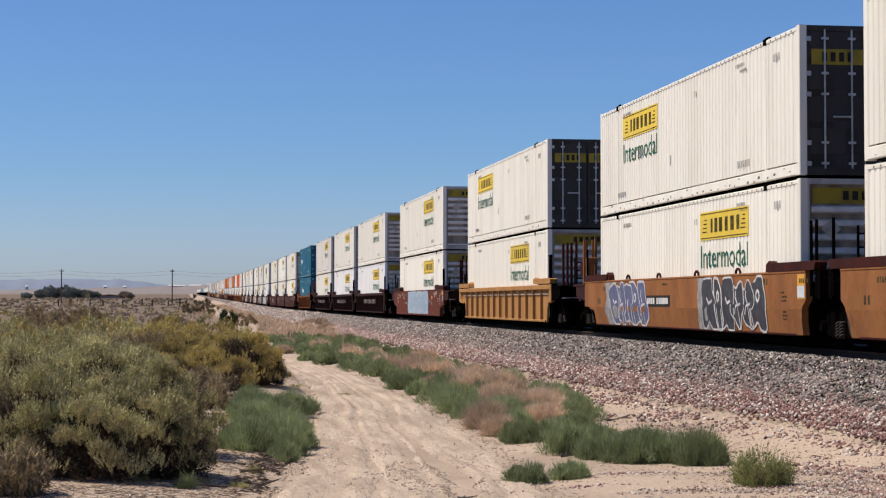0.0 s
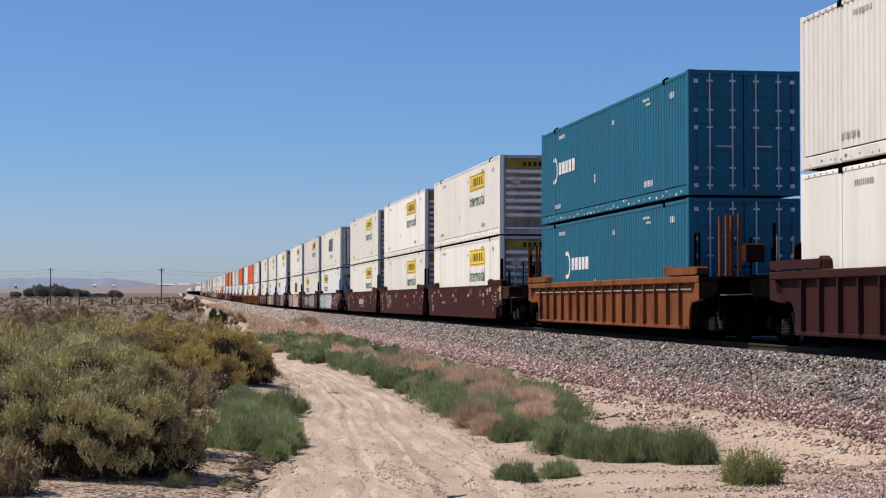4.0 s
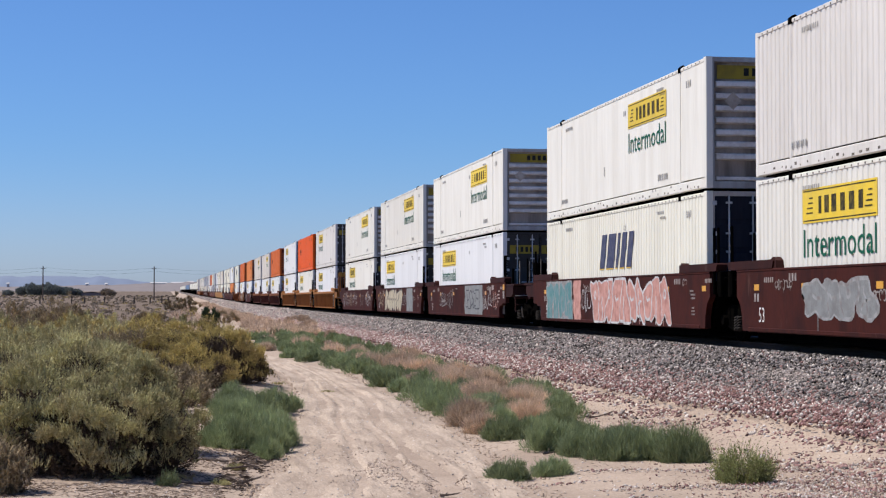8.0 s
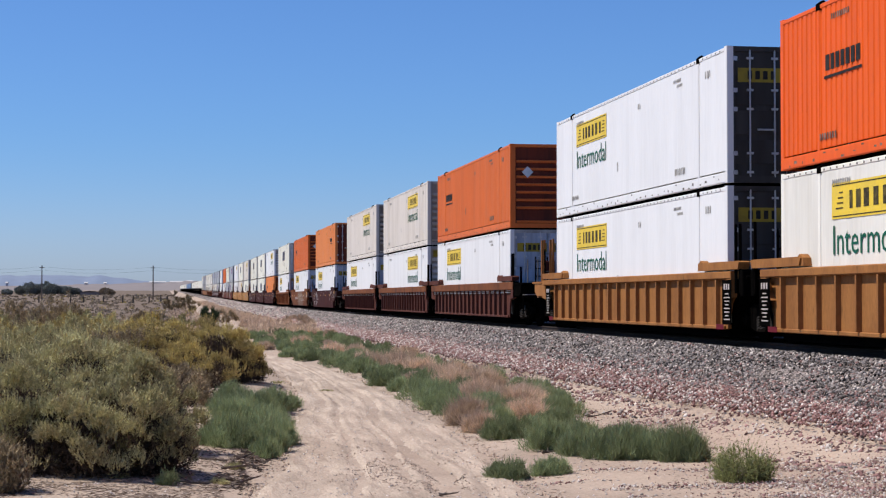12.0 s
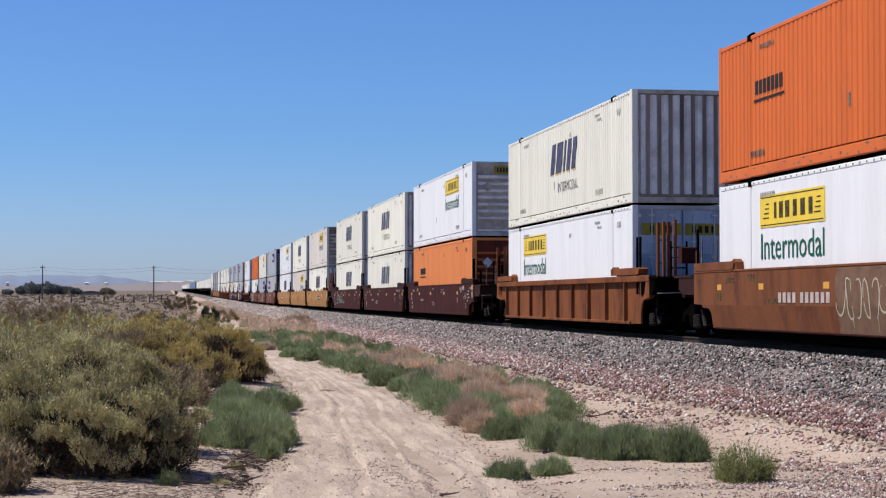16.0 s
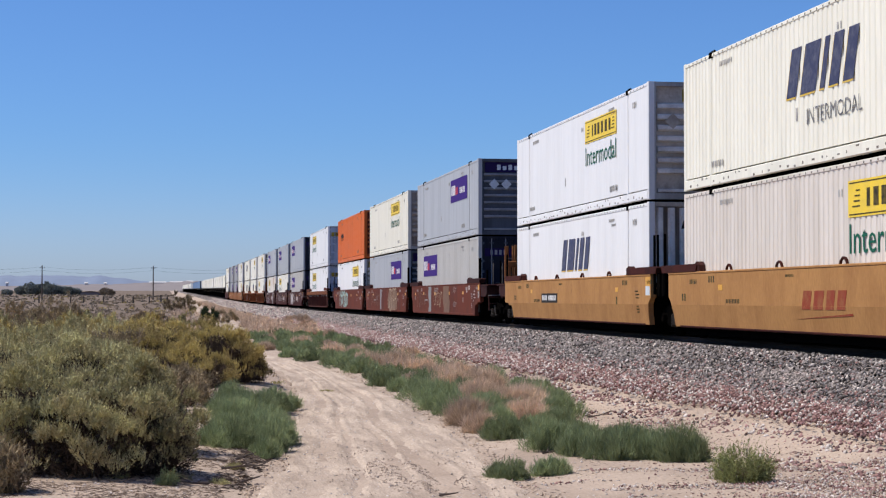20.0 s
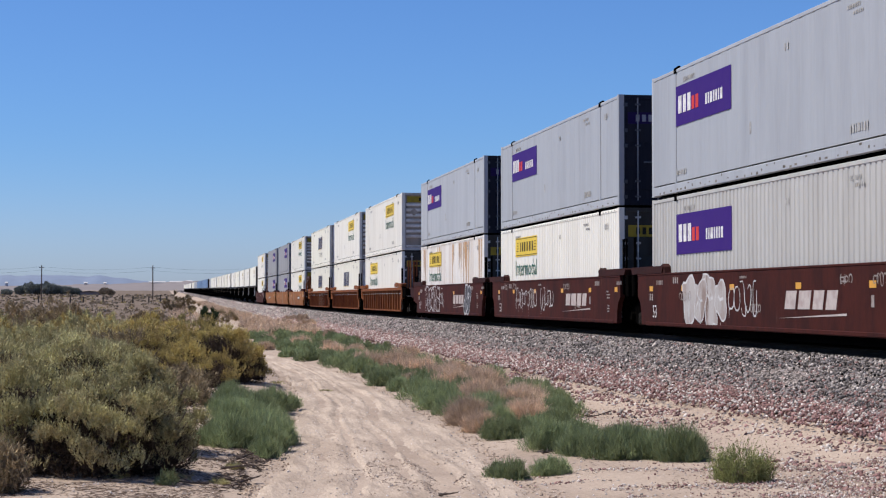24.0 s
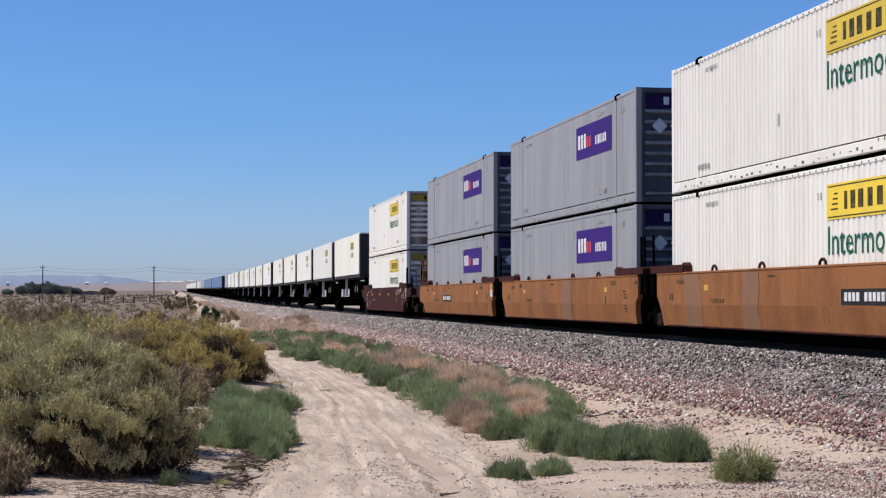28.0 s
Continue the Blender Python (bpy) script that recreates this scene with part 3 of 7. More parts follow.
def ground_z(x, y):
    z = grade(y)
    d = abs(x - XC)
    z += 0.46 * (1 - smooth(2.6, 4.9, d)) if x < XC else 0.46 * (1 - smooth(7.0, 9.5, d))
    if -60 < x < 60 and y < 400:
        z += 0.05 * noise.noise((x * 0.35, y * 0.35, 0.0)) + 0.018 * noise.noise((x * 1.7, y * 1.7, 3.0))
        rx, rw = road_at(y)
        near = smooth(rw + 0.9, rw - 0.1, abs(x - rx))
        z = z * (1 - near) + (grade(y) - 0.05) * near
        if abs(x - rx) > rw and x < rx:
            z += 0.07 * smooth(rw, rw + 1.6, rx - x) + 0.07 * smooth(rw + 0.02, rw + 0.22, rx - x + 0.12 * noise.noise((x * 1.5, y * 1.1, 4.0)))
    return z


def spaced(stops):
    out = []
    for a, b, step in stops:
        n = max(1, round((b - a) / step))
        out += [a + (b - a) * i / n for i in range(n)]
    return out + [stops[-1][1]]


def sheet(name, xs, ys, height, label, category, mat):
    vs = [(x, y, height(x, y)) for y in ys for x in xs]
    n = len(xs)
    fs = [(j * n + i, j * n + i + 1, (j + 1) * n + i + 1, (j + 1) * n + i) for j in range(len(ys) - 1) for i in range(n - 1)]
    me = bpy.data.meshes.new(name)
    me.from_pydata(vs, [], fs)
    me.polygons.foreach_set("use_smooth", [True] * len(fs))
    me.materials.append(mat)
    return tagged(new(name, me), label, category, kind="structure")


sheet("ground", spaced([(-4600, -600, 500), (-600, -60, 60), (-60, -12, 3), (-12, 20, 0.3), (20, 60, 5), (60, 600, 60), (600, 4600, 500)]),
      spaced([(-4600, -400, 600), (-400, -20, 40), (-20, 14, 2), (14, 70, 0.35), (70, 130, 1.5), (130, 400, 10), (400, 1000, 60), (1000, 4700, 400)]),
      ground_z, "pale sandy desert ground with dry litter", "ground", M["sand"])


def road_z(x, y):
    """Two wheel ruts and a low crown."""
    rx, rw = road_at(y)
    u = (x - rx) / rw
    rut = 0.0
    for c, wd, dp in ((-0.52, 0.08, 0.9), (-0.27, 0.045, 0.55), (0.10, 0.05, 0.7), (0.30, 0.09, 0.9), (0.62, 0.05, 0.35)):
        k = c + 0.20 * noise.noise((c * 2.3, y * 0.12, 3.0)) + 0.05 * noise.noise((c * 9, y * 0.25, 3.0))
        dp *= 0.75 + 0.75 * noise.noise((c * 5, y * 0.16, 8.0))
        rut += dp * (math.exp(-((u - k) / wd) ** 2) - 0.5 * math.exp(-((u - k - wd * 1.6) / (wd * 0.6)) ** 2))
    z = grade(y) - 0.03 - 0.045 * rut + 0.024 * noise.noise((x * 2.4, y * 1.1, 7.0)) + 0.017 * noise.noise((x * 7, y * 4, 1.0)) + 0.013 * noise.noise((x * 15, y * 9, 5.0))
    return z - 0.06 * smooth(0.8, 1.0, abs(u))


rys = spaced([(-60, 12, 6), (12, 40, 0.12), (40, 64, 0.3), (64, 420, 4)])
rvs, rfs = [], []
for j, y in enumerate(rys):
    rx, rw = road_at(y)
    for i in range(91):
        u = i / 45 - 1
        wob = 1 + 0.08 * noise.noise((u * 3, y * 0.5, 11.0))
        x = rx + u * rw * wob
        rvs.append((x, y, road_z(rx + u * rw, y)))
for j in range(len(rys) - 1):
    rfs += [(j * 91 + i, j * 91 + i + 1, (j + 1) * 91 + i + 1, (j + 1) * 91 + i) for i in range(90)]
rme = bpy.data.meshes.new("road")
rme.from_pydata(rvs, [], rfs)
rme.polygons.foreach_set("use_smooth", [True] * len(rfs))
rme.materials.append(M["road"])
tagged(new("road", rme), "pale packed sand track with wheel ruts", "road", kind="structure")

# the crusted plain that lies beyond the scrub, up to the track
pys = spaced([(112, 400, 12), (400, 1600, 60), (1600, 3300, 200)])
pvs = []
for y in pys:
    x1 = road_at(y)[0] - road_at(y)[1] - 0.7 + 0.5 * noise.noise((y * 0.1, 2.0, 0.0))
    pvs += [(x1 + (-(300 + 0.35 * y) - x1) * (i / 24) ** 2, y, 0.0) for i in range(25)]
pvs = [(x, y, ground_z(x, y) + 0.07) for x, y, z in pvs]
pfs = [(j * 25 + i, (j + 1) * 25 + i, (j + 1) * 25 + i + 1, j * 25 + i + 1) for j in range(len(pys) - 1) for i in range(24)]
pme = bpy.data.meshes.new("plain")
pme.from_pydata(pvs, [], pfs)
pme.materials.append(M["plain"])
tagged(new("plain", pme), "grey-brown crusted desert plain", "ground", kind="structure")

# ballast bed, by its cross-section along the line; the wide far shoulder is added to catch the train's shadow
BED = [(-4.2, 0.24), (-2.95, 0.44), (-2.3, 0.72), (-1.78, 0.98), (-1.55, 1.03), (1.55, 1.03), (6.4, 1.05), (7.6, 0.7), (9.0, 0.2)]
bys = spaced([(-1300, 0, 100), (0, 14, 2), (14, 90, 0.6), (90, 340, 10), (340, 2400, 80)])
bvs, bfs = [], []
for y in bys:
    for u, z in BED:
        w = 0.06 * noise.noise((u * 2, y * 0.7, 5.0)) if abs(u) > 1.6 and 10 < y < 100 else 0
        bvs.append((XC + u, y, z + grade(y) + w - (0.3 if abs(u) > 4 and u != 6.4 and u != 7.6 else 0)))
nb = len(BED)
for j in range(len(bys) - 1):
    bfs += [(j * nb + i, j * nb + i + 1, (j + 1) * nb + i + 1, (j + 1) * nb + i) for i in range(nb - 1)]
bme = bpy.data.meshes.new("ballast_bed")
bme.from_pydata(bvs, [], bfs)
bme.materials.append(M["ballast"])
tagged(new("ballast_bed", bme), "sloping bed of grey crushed stone ballast", "ballast", kind="structure")

# near-black strip under the trains and over the far shoulder, painted as their shade
g = Geo()
for y in bys:
    g.v += [(XC + u, y, 1.045 + grade(y)) for u in (-0.70, -0.3, 0.3, 1.5, 6.3)]
g.f = [(j * 5 + i, j * 5 + i + 1, (j + 1) * 5 + i + 1, (j + 1) * 5 + i) for j in range(len(bys) - 1) for i in range(4)]
thing("oily_ballast", "near-black stone strip painted as the shade under the train", "ballast", kind="structure", geo=g, material=M["shade_bed"])

# rails: head, web and foot, following the grade
RAILS = thing("railway_track", "rusty steel rails on ties in ballast", "track", kind="structure")
prof = [(-0.07, 0.0), (0.07, 0.0), (0.07, 0.015), (0.012, 0.03), (0.012, 0.10), (0.036, 0.115), (0.036, 0.15), (-0.036, 0.15), (-0.036, 0.115),
        (-0.012, 0.10), (-0.012, 0.03), (-0.07, 0.015)]
tys = spaced([(-1300, 90, 200), (90, 340, 25), (340, 2400, 200)])
for side in (-0.755, 0.755):
    g = Geo()
    n = len(prof)
    g.v = [(XC + side + px, y, RAIL - 0.15 + pz + grade(y)) for y in tys for px, pz in prof]
    g.f = [(j * n + i, j * n + (i + 1) % n, (j + 1) * n + (i + 1) % n, (j + 1) * n + i) for j in range(len(tys) - 1) for i in range(n)]
    part("rail", g, M["rail"], RAILS)
tie = Geo().prism([(-0.13, 0.80), (0.13, 0.80), (0.11, 1.005), (-0.11, 1.005)], "x", -1.3, 1.3)
tie.v = [(x, y, z) for x, y, z in tie.v]
tie_me = tie.mesh("tie")
tie_me.materials.append(M["tie"])
for i in range(64):
    ob = part("tie", tie_me, None, RAILS)
    ob.location = (XC, 16 + i * 0.61, 0.012)


# ---- stones ----
def stones(name, places, sizes, mat, label, category, seed):
    """Many small angular stones as one joined mesh."""
    rng = np.random.default_rng(seed)
    n = len(places)
    base = np.array([(1, 0, 0), (-1, 0, 0), (0, 1, 0), (0, -1, 0), (0, 0, 1), (0, 0, -1)], dtype=float)
    tri = np.array([(0, 2, 4), (2, 1, 4), (1, 3, 4), (3, 0, 4), (2, 0, 5), (1, 2, 5), (3, 1, 5), (0, 3, 5)])
    v = base[None] * (0.65 + 0.7 * rng.random((n, 6, 1))) + rng.normal(0, 0.22, (n, 6, 3))
    a = rng.random(n) * 6.283
    b = rng.normal(0, 1.2, n)
    ca, sa, cb, sb = np.cos(a), np.sin(a), np.cos(b), np.sin(b)
    x, y, z = v[..., 0], v[..., 1], v[..., 2] * 0.8
    y, z = y * cb[:, None] - z * sb[:, None], y * sb[:, None] + z * cb[:, None]
    x, y = x * ca[:, None] - y * sa[:, None], x * sa[:, None] + y * ca[:, None]
    v = np.stack([x, y, z], -1) * sizes[:, None, None] + places[:, None, :]
    f = tri[None] + 6 * np.arange(n)[:, None, None]
    return tagged(new(name, fast_mesh(name, v.reshape(-1, 3), f.reshape(-1, 3), mat)), label, category, kind="stuff")


def bed_z(u):
    for (a, za), (b, zb) in zip(BED, BED[1:]):
        if a <= u <= b:
            return za + (zb - za) * (u - a) / (b - a)
    return 0.0


rng = np.random.default_rng(5)


def slope_places(count, u0, u1, y0, y1, power=1.6):
    u = rng.uniform(u0, u1, count)
    y = y0 + (y1 - y0) * rng.random(count) ** power
    z = np.array([max(bed_z(a), ground_z(XC + a, b) - grade(b)) + grade(b) for a, b in zip(u, y)])
    return np.stack([XC + u, y, z], -1)


for count, u0, u1, low, tone, words, seed in ((72000, -3.4, -1.40, -2.9, "stone", "loose grey angular ballast stones on the slope", 1),
                                              (15000, -5.0, -1.40, -3.7, "pale_stone", "pale angular stones among the ballast", 4),
                                              (3500, -3.0, -1.5, -3.0, "red_stone", "reddish stones among the ballast", 6),
                                              (27000, -5.3, -2.55, -3.75, "red_stone", "reddish stones strewn down the slope", 16)):
    pl = slope_places(count, u0, u1, 19, 170, 2.3)
    u, y = pl[:, 0] - XC, pl[:, 1]
    edge = (0.4 if tone == "stone" else 1.0) * np.array([0.55 * noise.noise((b * 0.35, seed * 3.0, 1.0)) + 0.3 * noise.noise((a * 1.5, b * 1.2, seed)) for a, b in zip(u, y)])
    low = low - (0.75 * np.clip((y - 24) / 10, 0, 1) if low < -3.5 else 0)
    pl = pl[rng.random(count) < np.clip(0.5 + (u - low - edge) / 0.7, 0, 1)]
    pl[:, 2] += rng.uniform(-0.012, 0.030, len(pl))
    stones("ballast_stones", pl, 0.012 + 0.014 * rng.random(len(pl)) + 0.00042 * pl[:, 1], M[tone], words, "gravel", seed)
for count, tone, seed in ((5200, "stone", 41), (3600, "pale_stone", 42), (1800, "red_stone", 43)):
    pl = slope_places(count, -3.9, -1.4, 150, 430, 1.5)
    stones("far_stones", pl, 0.06 + 0.05 * rng.random(count) + 0.0002 * pl[:, 1], M[tone], "ballast stones far along the line", "gravel", seed)
for count, tone, words, seed in ((26000, "red_stone", "scattered reddish stones at the foot of the ballast", 2), (9000, "pale_stone", "pale stones scattered at the foot of the ballast", 7),
                                 (1500, "stone", "grey stones rolled down from the ballast", 8)):
    u = -2.9 - 2.9 * rng.random(count) ** 1.5
    y = 17.5 + 120 * rng.random(count) ** 2.2
    clump = np.array([noise.noise((a * 0.9, b * 0.5, 2.0)) + 0.5 * noise.noise((a * 2.6, b * 1.6, 5.0)) for a, b in zip(u, y)])
    keep = rng.random(count) < 0.85 - 0.8 * np.clip((-u - 2.9) / 2.2, 0, 1) + 0.9 * clump
    u, y = u[keep], y[keep]
    z = np.array([max(bed_z(a) if a > -4.0 else 0, ground_z(XC + a, b) - grade(b)) + grade(b) for a, b in zip(u, y)])
    pl = np.stack([XC + u, y, z], -1)
    stones("foot_stones", pl, 0.010 + 0.026 * rng.random(len(pl)) ** 1.6 + 0.0005 * pl[:, 1], M[tone], words, "gravel", seed)
# small stones strewn over the sand below the ballast
n = 5000
px = 9.6 - 4.2 * rng.random(n) ** 1.3
py = 17.0 + 30 * rng.random(n) ** 1.4
pz = np.array([ground_z(a, b) + 0.003 for a, b in zip(px, py)])
stones("strewn_stones", np.stack([px, py, pz], -1), 0.006 + 0.013 * rng.random(n) ** 2, M["red_stone"], "small reddish stones strewn on the sand", "gravel", 14)
n = 34000
px, py = rng.uniform(3.4, 9.4, n), 16.4 + 4.0 * rng.random(n) ** 1.2
clump = np.array([noise.noise((a * 0.8, b * 1.6, 12.0)) for a, b in zip(px, py)])
keep = rng.random(n) < 0.22 + 1.2 * clump + 0.24 * (px - 6)
px, py = px[keep], py[keep]
for tone, at in (("red_stone", 0), ("gravel", 1), ("pale_stone", 2)):
    qx, qy = px[at::3], py[at::3]
    qz = np.array([ground_z(a, b) + 0.002 for a, b in zip(qx, qy)])
    stones("strewn_stones", np.stack([qx, qy, qz], -1), 0.006 + 0.022 * rng.random(len(qx)) ** 3, M[tone], "stones strewn over the bare sand", "gravel", 30 + at)
# a gravelly patch on the track
gx, gy = rng.normal(0, 1, (2, 5200))
gy = 20.9 + 1.7 * gy
gx = 2.95 - 0.05 * (gy - 20) + 0.42 * gx
keep = (gy > 16.6) & (np.array([noise.noise((a * 2.2, b * 0.8, 4.0)) for a, b in zip(gx, gy)]) > -0.12)
gx, gy = gx[keep], gy[keep]
gz = np.array([road_z(a, b) for a, b in zip(gx, gy)])
stones("road_gravel", np.stack([gx, gy, gz], -1), 0.004 + 0.009 * rng.random(len(gx)) ** 1.5, M["gravel"], "patch of small grey-brown gravel on the track", "gravel", 12)
# pebbles on the sand
n = 13000
px = rng.uniform(-2.5, 9.2, n)
py = 16.5 + 30 * rng.random(n) ** 1.5
keep = np.array([abs(a - road_at(b)[0]) > road_at(b)[1] * 0.5 or rng.random() < 0.75 for a, b in zip(px, py)])
px, py = px[keep], py[keep]
pz = np.array([max(ground_z(a, b), road_z(a, b) if abs(a - road_at(b)[0]) < road_at(b)[1] else -9) for a, b in zip(px, py)])
stones("pebbles", np.stack([px, py, pz], -1), 0.005 + 0.016 * rng.random(len(px)) ** 4, M["pale_stone"], "small pebbles strewn on the sand", "pebbles", 3)

# clods and crumbs along the edges of the track
cy = 16.8 + 34 * rng.random(5200) ** 1.4
cs = np.where(rng.random(5200) < 0.6, -1, 1)
cx = np.array([road_at(b)[0] + s * road_at(b)[1] * (0.97 + 0.10 * noise.noise((b * 0.8, s * 3.0, 1.0))) for b, s in zip(cy, cs)]) + rng.normal(0, 0.09, 5200)
cz = np.array([max(ground_z(a, b), road_z(a, b) if abs(a - road_at(b)[0]) < road_at(b)[1] else -9) for a, b in zip(cx, cy)])
stones("clods", np.stack([cx, cy, cz], -1), 0.007 + 0.027 * rng.random(5200) ** 3, M["sand"], "crumbled clods of dry earth along the track", "clods", 9)

# ---- hills, slopes and far things ----


def ridge(name, dist, x0, x1, heights, label, mat, depth=350):
    """A far range: crest heights given at even steps from x0 to x1."""
    g = Geo()
    n = 90
    for i in range(n + 1):
        t = i / n * (len(heights) - 1)
        k = min(int(t), len(heights) - 2)
        h = heights[k] + (heights[k + 1] - heights[k]) * smooth(0, 1, t - k)
        h *= 1 + 0.07 * noise.noise((i * 0.31, dist * 0.01, 2.0)) + 0.04 * noise.noise((i * 1.1, dist * 0.01, 8.0))
        x = x0 + (x1 - x0) * i / n
        for dy, s in ((0, 0.0), (depth * 0.35, 0.45), (depth * 0.7, 0.85), (depth, 1.0)):
            g.v.append((x, dist + dy, -6 + (h + 6) * s + (0)))
        g.v.append((x, dist + depth * 1.6, -6))
    g.f = [(i * 5 + j, (i + 1) * 5 + j, (i + 1) * 5 + j + 1, i * 5 + j + 1) for i in range(n) for j in range(4)]
    ob = thing(name, label, "hill", kind="structure", geo=g, material=mat)
    ob.data.polygons.foreach_set("use_smooth", [True] * len(ob.data.polygons))
    return ob


ridge("backdrop_hills", 4150, -900, 340, [52, 57, 60, 58, 60, 62, 61, 59, 50, 42, 40, 36, 34], "far bare hills painted blue-grey as haze", M["hill"])
ridge("backdrop_hills", 4200, 330, 2400, [40, 40, 46, 60, 80, 110, 150, 190, 200, 190, 160], "far bare hills painted blue-grey as haze", M["hill"])
ridge("backdrop_slope", 3300, -500, 420, [28, 28, 30, 32, 34, 37, 40, 42, 40, 33, 26], "pale desert slope rising beyond the plain", M["far_slope"], 500)

# ---- the train ----
SPEED = 31.498
LONG, WIDE, HIGH = 16.154, 2.67, 2.896
HALF = LONG / 2
FLOOR = 0.365          # container floor over the rail
MOVERS = []           # (thing, place along the train, height over the rail)


def text_mesh(words, size):
    cu = bpy.data.curves.new("words", "FONT")
    cu.body, cu.size, cu.align_x = words, size, "CENTER"
    cu.resolution_u = 2
    ob = new("words", cu)
    bpy.context.view_layer.update()
    me = bpy.data.meshes.new_from_object(ob.evaluated_get(bpy.context.evaluated_depsgraph_get()))
    bpy.data.objects.remove(ob)
    bpy.data.curves.remove(cu)
    return me


def on_side(me, y, z, x, stretch=1.0, width=0.0):
    """Stands lettering up on the side that faces -x, reading towards -y."""
    me = me.copy()
    if width:
        xs = [v.co.x for v in me.vertices]
        stretch = width / (max(xs) - min(xs))
    for v in me.vertices:
        a, b = v.co.x * stretch, v.co.y
        v.co = (x, y - a, z + b)
    return me


WORD = text_mesh("Intermodal", 0.74)
CAPITALS = text_mesh("INTERMODAL", 0.42)
FIFTY_THREE = text_mesh("53", 0.42)


def corrugated(x, sign, y0, y1, z0, z1, pitch, depth):
    """A sheet with upright ribs in the plane x; sign: which way is out."""
    g = Geo()
    n = round((y1 - y0) / pitch)
    p = (y1 - y0) / n
    line = []
    for i in range(n):
        a = y0 + i * p
        line += [(x, a), (x, a + 0.55 * p), (x - sign * depth, a + 0.66 * p), (x - sign * depth, a + 0.89 * p)]
    line.append((x, y1))
    m = len(line)
    g.v = [(a, b, z0) for a, b in line] + [(a, b, z1) for a, b in line]
    g.f = [(i, i + 1, m + i + 1, m + i) for i in range(m - 1)]
    back = x - sign * 0.05
    k = len(g.v)
    g.v += [(back, y0, z0), (back, y1, z0), (back, y1, z1), (back, y0, z1)]
    g.f += [(k, k + 1, k + 2, k + 3), (0, m, k + 3, k), (m - 1, 2 * m - 1, k + 2, k + 1)]
    return g


def bars(row, x, y, z, h, gap=0.35, slant=0.0):
    """Plain bars in place of a brand: widths in row, centred on y, reading towards -y on the plane x."""
    g = Geo()
    total = sum(row) + gap * h * (len(row) - 1)
    a = y + total / 2
    for w in row:
        s = slant * h
        g.prism([(a - s * 0, z), (a - w, z), (a - w - s, z + h), (a - s, z + h)], "x", x, x + 0.004)
        a -= w + gap * h
    return g


def sign_boards(ob, kind, nose, low):
    """The painted signs on a container's side and end that face the camera. nose: -1 when the front wall faces -y."""
    x = -WIDE / 2 - 0.006
    if kind == "J":
        yc = -(HALF - 4.8) if nose < 0 else HALF - 4.3
        pnl = part("sign_panel", Geo().plate(yc - 1.72, yc + 1.72, 1.92, 2.55, x), M["sign_yellow"], ob, "yellow sign panel")
        g = bars([0.13, 0.20], x - 0.006, yc + 0.66, 2.08, 0.31, 0.5)
        g.put(bars([0.22, 0.20, 0.23, 0.19], x - 0.006, yc - 0.42, 2.08, 0.31, 0.62))
        for k in range(4):
            for e in (-1, 1):
                g.plate(yc + e * 1.36 - 0.16, yc + e * 1.36 + 0.16 - 0.05 * k, 2.09 + 0.09 * k, 2.115 + 0.09 * k, x - 0.006)
        part("sign_mark", g, M["worn_ink"], pnl, "worn black sign bars")
        part("sign_border", Geo().plate(yc - 1.66, yc + 1.66, 1.955, 1.975, x - 0.004).plate(yc - 1.66, yc + 1.66, 2.495, 2.515, x - 0.004), M["worn_ink"], pnl)
        me = on_side(WORD, yc, 1.30, x, width=3.35)
        part("lettering", me, M["green_ink"], ob, "dark green painted lettering")
    elif kind == "S":
        yc = -0.2
        row = [0.50, 0.76, 0.22, 0.44, 0.46]
        g, sh = bars(row, x - 0.003, yc, 1.36, 0.90, 0.24, 0.34), bars(row, x + 0.002, yc + 0.04, 1.325, 0.90, 0.24, 0.34)
        part("sign_shadow", sh, M["gold_ink"], ob, "yellow shadow of the sign")["kind"] = "stuff"
        part("sign_mark", g, M["blue_ink"], ob, "dark blue slanting sign blocks")
        if not low:
            part("lettering", on_side(CAPITALS, yc - 0.7, 0.78, x), M["thin_ink"], ob, "thin grey capital lettering")
    elif kind == "O":
        yc = -nose * (HALF - 3.1)
        part("sign_mark", bars([0.18, 0.17, 0.18, 0.17, 0.18, 0.17, 0.18], x, yc, 1.64, 0.28, 0.2).plate(yc - 0.85, yc + 0.85, 1.50, 1.55, x), M["ink"], ob,
             "small black sign bars")
    elif kind == "F":
        yc = -(HALF - 4.45) if nose < 0 else HALF - 4.0
        pnl = part("sign_panel", Geo().plate(yc - 2.0, yc + 2.0, 1.54, 2.46, x), M["purple"], ob, "purple sign panel")
        part("sign_mark", bars([0.26, 0.22, 0.24], x - 0.005, yc + 1.3, 1.82, 0.40, 0.28), M["white_ink"], pnl, "white sign bars")
        part("sign_mark", bars([0.20, 0.20], x - 0.005, yc + 0.5, 1.82, 0.30, 0.3), M["red_ink"], pnl, "red sign bars")
        part("sign_mark", bars([0.10, 0.08, 0.16, 0.08, 0.10, 0.08, 0.14], x - 0.005, yc - 0.85, 1.82, 0.24, 0.3), M["white_ink"], pnl)
    elif kind == "T":
        yc = 5.2 if not low else 3.5
        g = Geo()
        for k in range(10):
            a = radians(60 + 24 * k)
            p, q = (math.cos(a) * 0.42, math.sin(a) * 0.42), (math.cos(a + 0.42) * 0.42, math.sin(a + 0.42) * 0.42)
            g.add([(x, yc + 0.9 + p[0] * s, 1.6 + p[1] * s) for s in (1, 0.72)] + [(x, yc + 0.9 + q[0] * s, 1.6 + q[1] * s) for s in (0.72, 1)], [(0, 1, 2, 3)])
